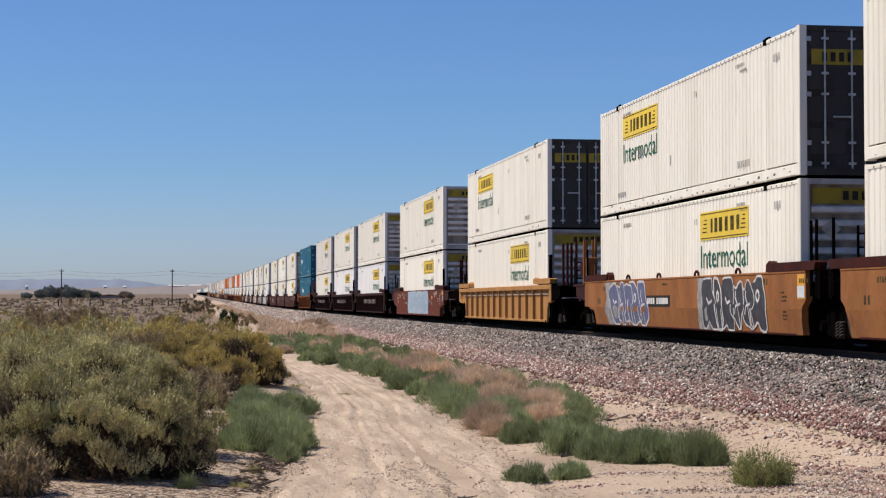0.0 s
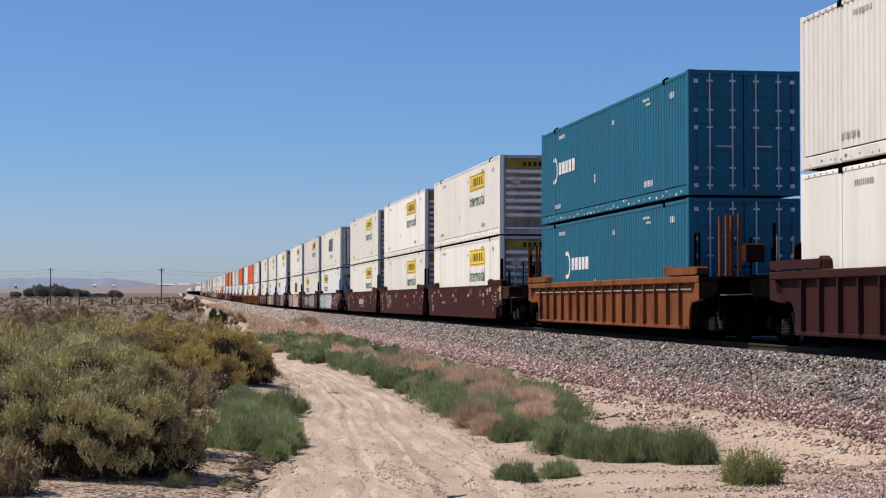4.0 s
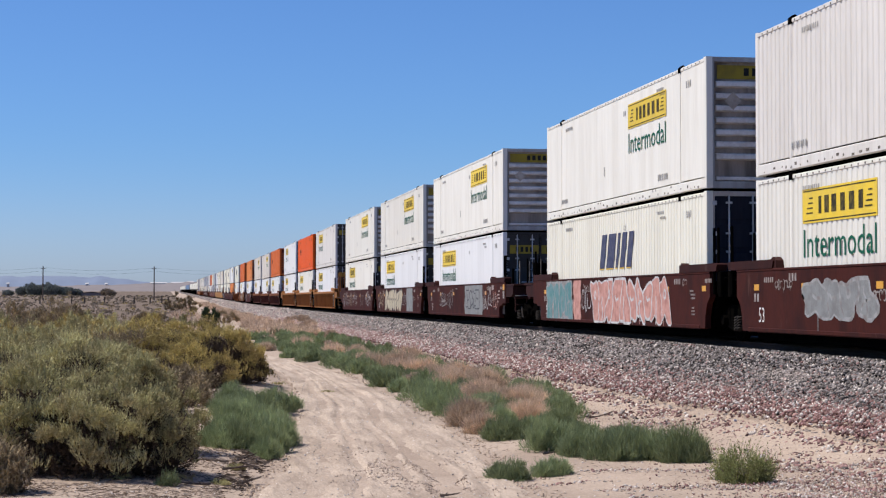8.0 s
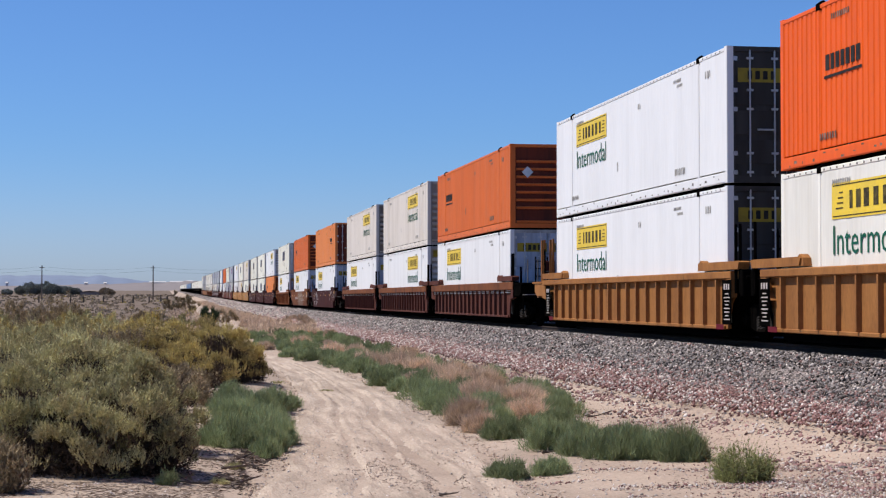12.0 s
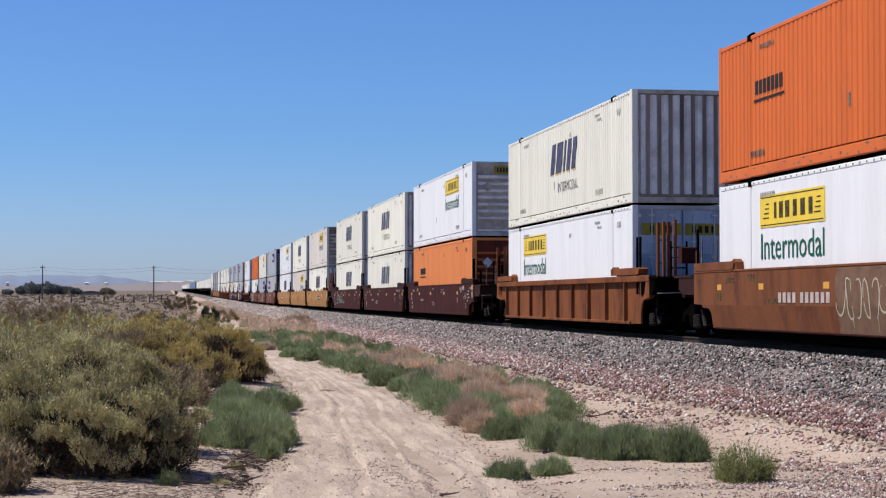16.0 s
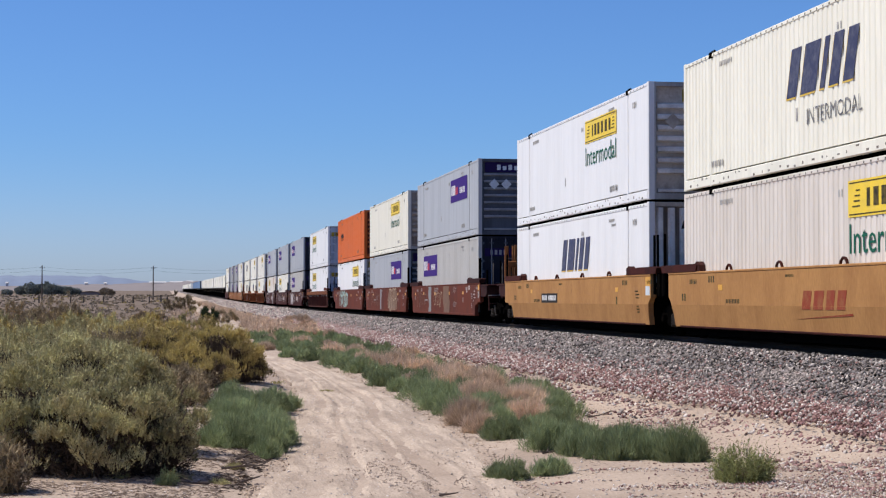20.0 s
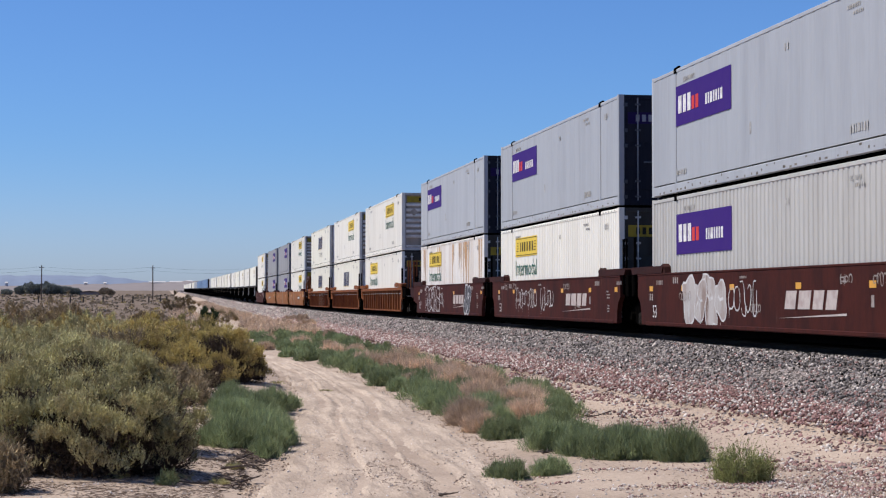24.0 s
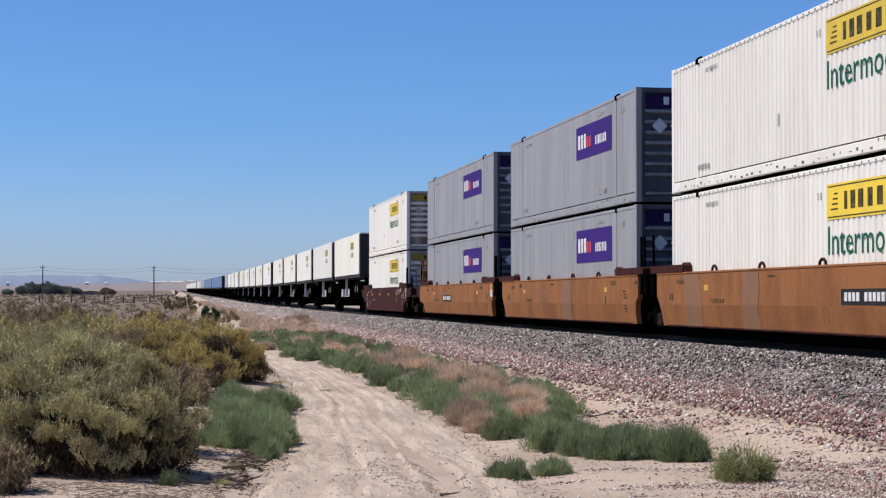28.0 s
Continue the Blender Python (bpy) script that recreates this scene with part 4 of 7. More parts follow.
        part("sign_mark", g, M["white_ink"], ob, "white ring mark")
        part("sign_mark", bars([0.32, 0.36, 0.32, 0.32, 0.36], x, yc - 0.75, 1.44, 0.36, 0.3), M["white_ink"], ob, "white sign bars")
    # small data marks, as plain bars
    g = bars([0.05] * 9, x, HALF - 3.0, 2.52, 0.10, 0.45)
    for b in bars([0.05, 0.06, 0.05, 0.10, 0.05, 0.06, 0.05], x, -HALF + 3.4, 0.42, 0.15, 0.4), bars([0.06] * 7, x, HALF - 2.4, 0.42, 0.12, 0.5), bars([0.06, 0.09, 0.05], x, -HALF + 1.3, 2.38, 0.15, 0.5), bars(
            [0.04] * 8, x, -HALF + 3.6, 2.56, 0.07, 0.5), bars([0.04] * 6, x, -HALF + 3.4, 2.44, 0.06, 0.6), bars([0.10], x, 0.9, 0.9, 0.24), bars([0.07, 0.05], x, -1.2, 2.3, 0.13, 0.6):
        g.add(b.v, b.f)
    faint = len(g.f)
    seed = random.Random(f"{kind}{nose}{low}")
    a = -HALF + 0.5
    while a < HALF - 0.5:
        w = seed.uniform(0.03, 0.14)
        z = seed.choice((0.05, 0.07, 0.10, 0.18))
        g.plate(a, a + w, z, z + seed.uniform(0.02, 0.06), x - 0.004)
        a += w + seed.uniform(0.12, 0.5)
    if kind in "SJ":
        for i in range(52):
            a = -HALF + 0.4 + i * 0.30
            g.plate(a, a + 0.05, HIGH - 0.085, HIGH - 0.05, x - 0.004)
    ob = part("data_mark", g, M["white_ink"] if kind == "T" else M["pocket"] if kind == "O" else M["faint_ink"], ob)
    ob["kind"] = "stuff"
    ob.data.materials.append(M["white_ink"] if kind == "T" else M["pocket"])
    ob.data.polygons.foreach_set("material_index", [int(i >= faint) for i in range(len(ob.data.polygons))])


def plain_end(ob, kind, tone, s, is_door):
    """The trailing end: a plain wall or two plain door leaves."""
    y = s * HALF
    a, b = sorted((y - s * 0.10, y - s * 0.04))
    if is_door:
        for side in (-1, 1):
            part("door", Geo().cbox(*sorted((side * 0.012, side * 1.19)), a, b, 0.17, HIGH - 0.1, 0.01), M["door_dark"], ob)
    else:
        part("front_wall", Geo().cbox(-1.2, 1.2, a, b, 0.17, HIGH - 0.1, 0.01), M[tone], ob)


def front_wall(ob, kind, tone, s, low):
    """The ribbed front wall in the end at s * HALF."""
    y = s * HALF
    # wall tones darker than the ribs: recess shade is put into the colour
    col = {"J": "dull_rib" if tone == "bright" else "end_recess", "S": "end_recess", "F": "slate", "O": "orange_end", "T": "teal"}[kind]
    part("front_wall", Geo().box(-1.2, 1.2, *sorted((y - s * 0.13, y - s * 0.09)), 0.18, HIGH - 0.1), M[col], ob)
    if kind == "S":
        for i in range(8):
            x = -1.04 + i * 0.297
            part("rib", Geo().prism([(x - 0.095, y - s * 0.09), (x + 0.095, y - s * 0.09), (x + 0.05, y - s * 0.005), (x - 0.05, y - s * 0.005)], "z", 0.24, HIGH - 0.14),
                 M["end_rib"], ob)
        if low:
            g = Geo()
            for i, w in enumerate((0.17, 0.22, 0.07, 0.17, 0.17)):
                x = -0.52 + i * 0.23
                g.prism([(x, 2.24), (x + w, 2.24), (x + w + 0.06, 2.44), (x + 0.06, 2.44)], "y", *sorted((y - s * 0.003, y + s * 0.001)))
            part("sign_mark", g, M["ink"], ob, "black slanting sign bars")
    else:
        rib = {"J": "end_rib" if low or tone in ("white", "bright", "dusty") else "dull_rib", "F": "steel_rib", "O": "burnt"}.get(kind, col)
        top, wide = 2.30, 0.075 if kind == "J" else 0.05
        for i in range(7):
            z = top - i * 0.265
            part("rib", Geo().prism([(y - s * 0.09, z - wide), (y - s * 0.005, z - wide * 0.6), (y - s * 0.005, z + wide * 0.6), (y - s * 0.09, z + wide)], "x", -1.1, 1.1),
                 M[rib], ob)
        part("end_rail", Geo().cbox(-1.1, 1.1, *sorted((y - s * 0.09, y - s * 0.005)), 0.19, 0.27, 0.01), M[rib], ob)
        part("end_box", Geo().cbox(0.78, 0.95, *sorted((y - s * 0.07, y - s * 0.004)), 0.34, 0.62, 0.02), M["placard"], ob, "small pale box")
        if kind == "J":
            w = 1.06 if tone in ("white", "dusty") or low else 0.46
            b = part("end_sign", Geo().box(-w, w, *sorted((y - s * 0.066, y - s * 0.09)), 2.42, 2.72), M["end_yellow"], ob, "yellow end sign, darkened for the end's shade")
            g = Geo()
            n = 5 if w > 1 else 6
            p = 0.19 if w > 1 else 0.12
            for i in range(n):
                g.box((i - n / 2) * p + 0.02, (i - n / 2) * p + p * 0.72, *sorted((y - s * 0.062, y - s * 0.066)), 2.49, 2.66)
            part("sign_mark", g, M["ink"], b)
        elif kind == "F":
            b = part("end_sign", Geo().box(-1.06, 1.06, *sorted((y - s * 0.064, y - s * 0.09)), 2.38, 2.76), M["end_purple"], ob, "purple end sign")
            g = Geo()
            for i in range(5):
                g.box(-0.6 + i * 0.22, -0.46 + i * 0.22, *sorted((y - s * 0.058, y - s * 0.064)), 2.47, 2.67 - 0.05 * (i % 2))
            part("sign_mark", g, M["placard"], b)
        if kind in "JFO":
            xs = (-0.72, -0.25) if kind == "F" else (-0.72,)
            for x in xs:
                g = Geo().prism([(x - 0.2, 1.93), (x, 1.73), (x + 0.2, 1.93), (x, 2.13)], "y", *sorted((y - s * 0.002, y - s * 0.012)))
                part("placard", g, M["placard"] if kind != "J" else M["dull_rib"], ob, "diamond placard")


def doors(ob, kind, tone, s):
    """Two doors with lock rods in the end at s * HALF."""
    y = s * HALF
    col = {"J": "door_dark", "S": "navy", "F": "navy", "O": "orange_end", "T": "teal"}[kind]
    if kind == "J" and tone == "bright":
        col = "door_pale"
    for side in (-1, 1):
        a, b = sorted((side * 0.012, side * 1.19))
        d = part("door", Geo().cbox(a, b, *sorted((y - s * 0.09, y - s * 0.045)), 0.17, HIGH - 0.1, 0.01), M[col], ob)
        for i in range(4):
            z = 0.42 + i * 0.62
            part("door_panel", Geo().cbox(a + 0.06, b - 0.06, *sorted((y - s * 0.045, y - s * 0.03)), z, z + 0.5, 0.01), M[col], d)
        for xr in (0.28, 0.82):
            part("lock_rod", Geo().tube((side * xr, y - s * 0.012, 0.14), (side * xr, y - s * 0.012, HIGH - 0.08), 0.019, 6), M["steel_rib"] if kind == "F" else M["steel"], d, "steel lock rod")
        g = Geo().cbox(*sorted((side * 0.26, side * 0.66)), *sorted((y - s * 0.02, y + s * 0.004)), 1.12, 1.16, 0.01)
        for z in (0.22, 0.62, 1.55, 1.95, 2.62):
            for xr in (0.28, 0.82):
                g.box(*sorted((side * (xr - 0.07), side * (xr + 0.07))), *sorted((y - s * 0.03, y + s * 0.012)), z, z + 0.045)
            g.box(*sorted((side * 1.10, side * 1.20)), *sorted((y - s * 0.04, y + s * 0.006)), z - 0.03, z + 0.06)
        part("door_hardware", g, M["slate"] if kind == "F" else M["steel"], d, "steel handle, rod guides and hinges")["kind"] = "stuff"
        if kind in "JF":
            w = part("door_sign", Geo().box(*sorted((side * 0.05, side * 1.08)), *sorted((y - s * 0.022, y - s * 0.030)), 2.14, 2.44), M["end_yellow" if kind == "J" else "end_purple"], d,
                     "painted door sign")
            g = Geo()
            for i in range(4):
                xx = side * 0.55 - 0.32 + i * 0.17
                g.box(xx, xx + 0.10, *sorted((y - s * 0.018, y - s * 0.022)), 2.2, 2.38)
            part("sign_mark", g, M["ink" if kind == "J" else "steel_rib"], w)


LABELS = {"J": "yellow sign and green lettering", "S": "slanting dark blue sign bars", "O": "small black sign bars", "F": "purple sign panel", "T": "white ring mark"}
TONES = {"white": "off-white", "bright": "clean white", "cream": "cream-white", "beige": "dusty beige-white", "rusty": "rust-stained white",
         "orange": "bright orange", "faded": "faded orange", "burnt": "burnt orange", "grey": "light grey", "putty": "warm light grey", "clean": "clean white", "dusty": "dusty off-white", "dim": "dark neutral grey", "teal": "dark teal", "blue_box": "blue"}
TEMPLATES = {}


def container(kind, nose, tone, low, smooth_side):
    """A 53-foot container in its parts, its middle at the origin, its floor at z 0."""
    key = (kind, nose, tone, low, smooth_side)
    if key in TEMPLATES:
        return copy_thing(TEMPLATES[key], Matrix())
    front = "ribbed front leading" if nose < 0 else "doors leading"
    ob = thing("shipping_container", f"{TONES[tone]} steel container, {LABELS[kind]}, {front}", "container", "containers on the train")
    paint = M[tone]
    pitch, depth = (0.62, 0.005) if smooth_side else (0.235, 0.021)
    for s in (-1, 1):
        part("side_wall", corrugated(s * (WIDE / 2 - 0.004), s, -HALF + 0.16, HALF - 0.16, 0.275, HIGH - 0.10, pitch, depth), paint, ob)
        part("bottom_rail", Geo().cbox(*sorted((s * (WIDE / 2 - 0.10), s * (WIDE / 2 + 0.008))), -HALF + 0.1, HALF - 0.1, 0.03, 0.245, 0.012), paint, ob)
        part("top_rail", Geo().cbox(*sorted((s * (WIDE / 2 - 0.08), s * (WIDE / 2 + 0.006))), -HALF + 0.1, HALF - 0.1, HIGH - 0.105, HIGH - 0.02, 0.012), paint, ob)
        for e in (-1, 1):
            part("corner_post", Geo().cbox(*sorted((s * (WIDE / 2 - 0.16), s * (WIDE / 2 + 0.004))), *sorted((e * (HALF - 0.17), e * HALF)), 0.02, HIGH, 0.015), paint, ob)
            if s < 0:
                part("lifting_post", Geo().cbox(*sorted((s * (WIDE / 2 - 0.08), s * (WIDE / 2 + 0.010))), *sorted((e * (6.10 - 0.055), e * (6.10 + 0.055))), 0.02, HIGH, 0.01), paint, ob)
            if s > 0:
                continue
            a, b = sorted((s * (WIDE / 2 - 0.14), s * (WIDE / 2 + 0.016)))
            g = Geo().prism([(a, HIGH - 0.12), (b, HIGH - 0.12), (b, HIGH), ((a + b) / 2, HIGH + 0.06), (a, HIGH)], "y", *sorted((e * 6.0, e * 6.19)))
            part("lifting_casting", g, M["black"], ob)
    part("roof", Geo().box(-WIDE / 2 + 0.02, WIDE / 2 - 0.02, -HALF + 0.05, HALF - 0.05, HIGH - 0.06, HIGH - 0.025), paint, ob)
    if not low:
        part("floor", Geo().box(-WIDE / 2 + 0.05, WIDE / 2 - 0.05, -HALF + 0.05, HALF - 0.05, 0.06, 0.18), M["black"], ob)
    for e in (-1, 1):
        a, b = sorted((e * (HALF - 0.12), e * (HALF - 0.004)))
        o, n = (-WIDE / 2 + 0.1, WIDE / 2 - 0.1, 0.02, HIGH - 0.004), (-WIDE / 2 + 0.19, WIDE / 2 - 0.19, 0.17, HIGH - 0.11)
        rects = [[(r[0], r[2]), (r[1], r[2]), (r[1], r[3]), (r[0], r[3])] for r in (o, n)]
        g = Geo().add([(x, y, z) for y in (a, b) for r in rects for x, z in r],
                      [q for i in range(4) for j in [(i + 1) % 4] for q in ((i, j, 4 + j, 4 + i), (8 + i, 8 + j, 12 + j, 12 + i), (i, j, 8 + j, 8 + i), (4 + i, 4 + j, 12 + j, 12 + i))])
        part("end_frame", g, M["end_grey" if nose * e > 0 and nose < 0 else "door_dark"] if kind == "J" and tone != "bright" else M["end_grey"] if kind == "J" else M["navy" if nose > 0 and e < 0 else "slate"] if kind == "F" else M["dull_rib"] if kind == "S" else paint, ob)
    if nose < 0:
        front_wall(ob, kind, tone, -1, low)
    else:
        doors(ob, kind, tone, -1)
    plain_end(ob, kind, tone, 1, nose < 0)
    sign_boards(ob, kind, nose, low)
    TEMPLATES[key] = ob
    return ob


# ---- railcars ----
STYLE = {  # paint, spacing of the ribs (0: smooth), what it is called
    "ds": ("oxide", 0, "oxide-red smooth-sided double-stack well car"),
    "rs": ("brown_red", 0, "worn brown-red smooth-sided double-stack well car"),
    "us": ("sienna", 0, "rusty brown smooth-sided double-stack well car"),
    "ys": ("yellow", 0, "orange-yellow smooth-sided double-stack well car"),
    "os": ("tan", 0, "weathered orange smooth-sided double-stack well car"),
    "dr": ("dark_brown", 0.91, "dark brown ribbed double-stack well car"),
    "er": ("russet", 0.91, "brown-red ribbed double-stack well car"),
    "yr": ("ochre_paint", 0.91, "orange-yellow ribbed double-stack well car"),
    "wr": ("yellow", 1.27, "grimy orange-yellow ribbed double-stack well car"),
    "tr": ("rust", 1.95, "weathered orange well car with widely spaced ribs"),
    "or": ("rust", 1.03, "rusty orange ribbed double-stack well car"),
}
SIDE = 1.50           # half width of a well
SILL = 1.46           # height of its side over the rail


BAY = 0.105             # depth of the bays between the ribs
FOLD, FOLDED = 0.76, ("os", "ys", "us")


def cut(loop, z0, side):
    """The part of a closed outline (y, z) above (side 1) or below (side -1) the height z0."""
    out = []
    for (ya, za), (yb, zb) in zip(loop, loop[1:] + loop[:1]):
        if side * (za - z0) >= 0:
            out.append((ya, za))
        if (za - z0) * (zb - z0) < 0:
            out.append((ya + (yb - ya) * (z0 - za) / (zb - za), z0))
    return out


def truck(ob, y, near=True):
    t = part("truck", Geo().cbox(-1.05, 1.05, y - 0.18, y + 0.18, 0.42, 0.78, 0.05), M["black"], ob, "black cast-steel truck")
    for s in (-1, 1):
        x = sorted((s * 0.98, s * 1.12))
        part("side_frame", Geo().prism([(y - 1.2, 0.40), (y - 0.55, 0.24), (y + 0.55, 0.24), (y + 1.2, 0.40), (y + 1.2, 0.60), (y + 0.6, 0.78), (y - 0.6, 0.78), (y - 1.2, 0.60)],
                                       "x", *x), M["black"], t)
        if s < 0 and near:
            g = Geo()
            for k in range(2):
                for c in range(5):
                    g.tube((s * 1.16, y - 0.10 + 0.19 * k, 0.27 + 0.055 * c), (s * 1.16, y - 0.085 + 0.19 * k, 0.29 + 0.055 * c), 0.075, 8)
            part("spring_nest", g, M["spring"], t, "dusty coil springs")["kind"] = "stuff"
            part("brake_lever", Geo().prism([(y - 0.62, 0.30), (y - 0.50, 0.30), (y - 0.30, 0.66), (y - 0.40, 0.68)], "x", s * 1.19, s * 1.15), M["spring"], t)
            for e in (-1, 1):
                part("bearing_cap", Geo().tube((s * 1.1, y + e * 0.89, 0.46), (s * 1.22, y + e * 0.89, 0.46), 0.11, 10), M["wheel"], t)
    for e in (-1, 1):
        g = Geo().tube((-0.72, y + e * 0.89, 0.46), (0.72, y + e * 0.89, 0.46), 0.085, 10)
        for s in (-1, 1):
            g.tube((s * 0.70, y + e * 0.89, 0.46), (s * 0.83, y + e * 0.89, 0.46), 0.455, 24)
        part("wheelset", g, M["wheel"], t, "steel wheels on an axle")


def well_car(style, first, last):
    """One well unit over the rail, its middle at the origin; the camera's end at -y carries a truck."""
    key = ("well", style, first, last)
    if key in TEMPLATES:
        return copy_thing(TEMPLATES[key], Matrix())
    tone, ribbed, words = STYLE[style]
    paint = M[tone]
    ob = thing("well_car", words + " on the rails", "railcar", "well cars of the train")
    # the sides end short at a shared truck and reach out over a truck of their own, with an arch cut for the wheels
    near, far = [9.38 if o else 8.8 for o in (first, last)]
    if first and style in ("ys", "tr"):
        near = 10.2

    def arched(end, outer_end, top):
        a = ((1.16, 0.27), (1.14, 0.58), (1.04, 0.68), (0.62, 0.70), (0.55, 0.76), (0.0, 0.78)) if outer_end and not ribbed else (
            (1.02, 0.27), (1.0, 0.58), (0.93, 0.76), (0.80, 0.86), (0.55, 0.90), (0.0, 0.92)) if outer_end else ((0.34, 0.27), (0.31, 0.55), (0.2, 0.80), (0.0, 0.94))
        return [(end - d, z) for d, z in a] + [(end, top)]

    def outline(top, short=0.0):
        return [(-y, z) for y, z in arched(near - short, first, top)] + arched(far - short, last, top)[::-1]
    for s in (-1, 1):
        if ribbed:
            part("side_panel", Geo().prism(outline(1.34, 0.1), "x", *sorted((s * (SIDE - 0.15), s * (SIDE - BAY)))), paint, ob)
            part("top_chord", Geo().cbox(*sorted((s * (SIDE - 0.19), s * (SIDE + 0.01))), -near, far, 1.19 if style == "er" else 1.30, SILL, 0.02), M["sienna"] if style == "er" else paint, ob)
            part("bottom_chord", Geo().cbox(*sorted((s * (SIDE - 0.19), s * (SIDE - 0.06))), -8.15, 8.15, 0.25, 0.33, 0.015), paint, ob)
            n = int(16.2 / ribbed) if s < 0 else 0
            for i in range(n + 1 if n else 0):
                y = (i - n / 2) * ribbed
                part("rib", Geo().prism([(s * (SIDE - BAY), y - 0.045), (s * (SIDE - 0.01), y - 0.032), (s * (SIDE - 0.01), y + 0.032), (s * (SIDE - BAY), y + 0.045)],
                                        "z", 0.33, 1.30), paint, ob)
            if s < 0:
                for e, end in ((-1, near), (1, far)):
                    part("end_gusset", Geo().prism([(e * (end - 0.6), 0.86), (e * end, 0.92), (e * end, 1.30), (e * (end - 0.3), 1.30), (e * (end - 0.4), 1.04)], "x", -SIDE, -SIDE + 0.13), paint, ob)
                if style in ("or", "wr", "er"):
                    for z in (1.10, 1.16) if style == "er" else (1.16, 1.23):
                        part("pipe", Geo().tube((-SIDE + 0.07, -8.6, z), (-SIDE + 0.07, 8.6, z), 0.015, 6), M["steel"] if z < 1.2 else paint, ob, "thin pipe along the side")
        else:
            drawn = 0.07 if style in FOLDED and s < 0 else 0.0
            if drawn:
                # the lower half of the side is folded inwards
                part("side_panel", Geo().prism(cut(outline(SILL), FOLD, 1), "x", -SIDE, -SIDE + 0.13), paint, ob)
                low = Geo().prism(cut(outline(SILL), FOLD, -1), "x", -SIDE, -SIDE + 0.13)
                low.v = [(x + drawn * (FOLD - z) / (FOLD - 0.27), y, z) for x, y, z in low.v]
                part("lower_panel", low, paint, ob)
            else:
                part("side_panel", Geo().prism(outline(SILL), "x", *sorted((s * (SIDE - 0.13), s * SIDE))), paint, ob)
            part("bottom_sill", Geo().cbox(*sorted((s * (SIDE - 0.2 - drawn), s * (SIDE + 0.012 - drawn))), -8.1, 8.1, 0.25, 0.31 if drawn else 0.35, 0.02), M["oxide"] if drawn else paint, ob)
            part("top_edge", Geo().cbox(*sorted((s * (SIDE - 0.15), s * (SIDE + 0.012))), -near, far, SILL - 0.02, SILL + 0.03, 0.012), paint, ob)
        for e in (-1, 1):
            y = e * 8.5
            lo, hi = sorted((y + e * 0.85, y - e * 1.9))
            g = Geo().prism([(lo + 0.08, SILL + 0.03), (hi - 0.08, SILL + 0.03), (hi, SILL + 0.17), (hi - 0.06, SILL + 0.20), (lo + 0.06, SILL + 0.20), (lo, SILL + 0.17)], "x",
                            *sorted((s * (SIDE - 0.22), s * (SIDE + 0.02))))
            q = y - e * 1.8
            g.prism([(q - 0.2, SILL + 0.03), (q + 0.2, SILL + 0.03), (q + 0.16, SILL + 0.18), (q, SILL + 0.25), (q - 0.16, SILL + 0.18)], "x", *sorted((s * (SIDE - 0.17), s * (SIDE - 0.01))))
            part("corner_guide", g, M["dark_brown"] if style in ("ds", "rs", "dr") else M["oxide"] if style in ("os", "ys") else paint, ob)
            if s < 0:
                part("end_post", Geo().cbox(*sorted((s * (SIDE - 0.2), s * (SIDE - 0.02))), *sorted((e * 9.3, e * 9.46)), 0.95, SILL + 0.02, 0.02), paint if near > 10 and e < 0 else M["black"], ob)
    # floor hung lower than a real well, to keep the underside dark
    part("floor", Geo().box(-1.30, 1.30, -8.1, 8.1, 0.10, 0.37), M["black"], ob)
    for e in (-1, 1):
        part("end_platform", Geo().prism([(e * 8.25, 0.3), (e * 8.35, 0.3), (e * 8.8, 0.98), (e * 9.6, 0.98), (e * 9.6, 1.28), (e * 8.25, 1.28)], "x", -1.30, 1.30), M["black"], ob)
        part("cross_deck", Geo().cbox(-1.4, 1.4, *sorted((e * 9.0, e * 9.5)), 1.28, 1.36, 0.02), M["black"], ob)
    outer = [-1] * first + [1] * last
    for e in (-1, 1):
        # grab irons and ladder rails that stand up over the sill
        for k in ((0, 1) if e < 0 else (0,)):
            y = e * 9.25 + k * 0.28
            part("grab_iron", Geo().tube((-SIDE + 0.05, y, 1.0), (-SIDE + 0.05, y, SILL + 0.95), 0.03, 6), M["black"], ob)
        g = Geo()
        for x in (-0.75, -0.35):
            g.tube((x, e * 9.5, 1.2), (x, e * 9.5, 2.3), 0.025, 6)
        for k in range(4):
            g.tube((-0.75, e * 9.5, 1.4 + 0.25 * k), (-0.35, e * 9.5, 1.4 + 0.25 * k), 0.018, 5)
        part("ladder", g, M["black"], ob)
    for e in outer:
        part("coupler", Geo().cbox(-0.16, 0.16, *sorted((e * 9.5, e * 11.72)), 0.72, 0.98, 0.04), M["black"], ob)
        trim = paint if style == "yr" else M["black"] if ribbed else M["dark_brown"]
        part("end_sill", Geo().cbox(-1.4, 1.4, *sorted((e * 10.35, e * 10.6)), 0.92, 1.36, 0.03), trim, ob)
        # deck made wider so that it shades the truck below
        part("end_deck", Geo().cbox(-1.5, 1.5, *sorted((e * 9.5, e * 10.9)), 1.36, 1.42, 0.02), trim, ob)
        part("end_side", Geo().prism([(e * 9.4, 0.98), (e * 9.4, 1.42), (e * 10.6, 1.42), (e * 10.6, 1.1), (e * 10.3, 0.98)], "x", -1.48, -1.40), trim, ob)
        post = paint if style in ("yr", "tr") else M["oxide"] if style == "wr" else M["tan"] if style in ("ys", "os") else M["rust"] if style in ("or", "us") else M["black"]
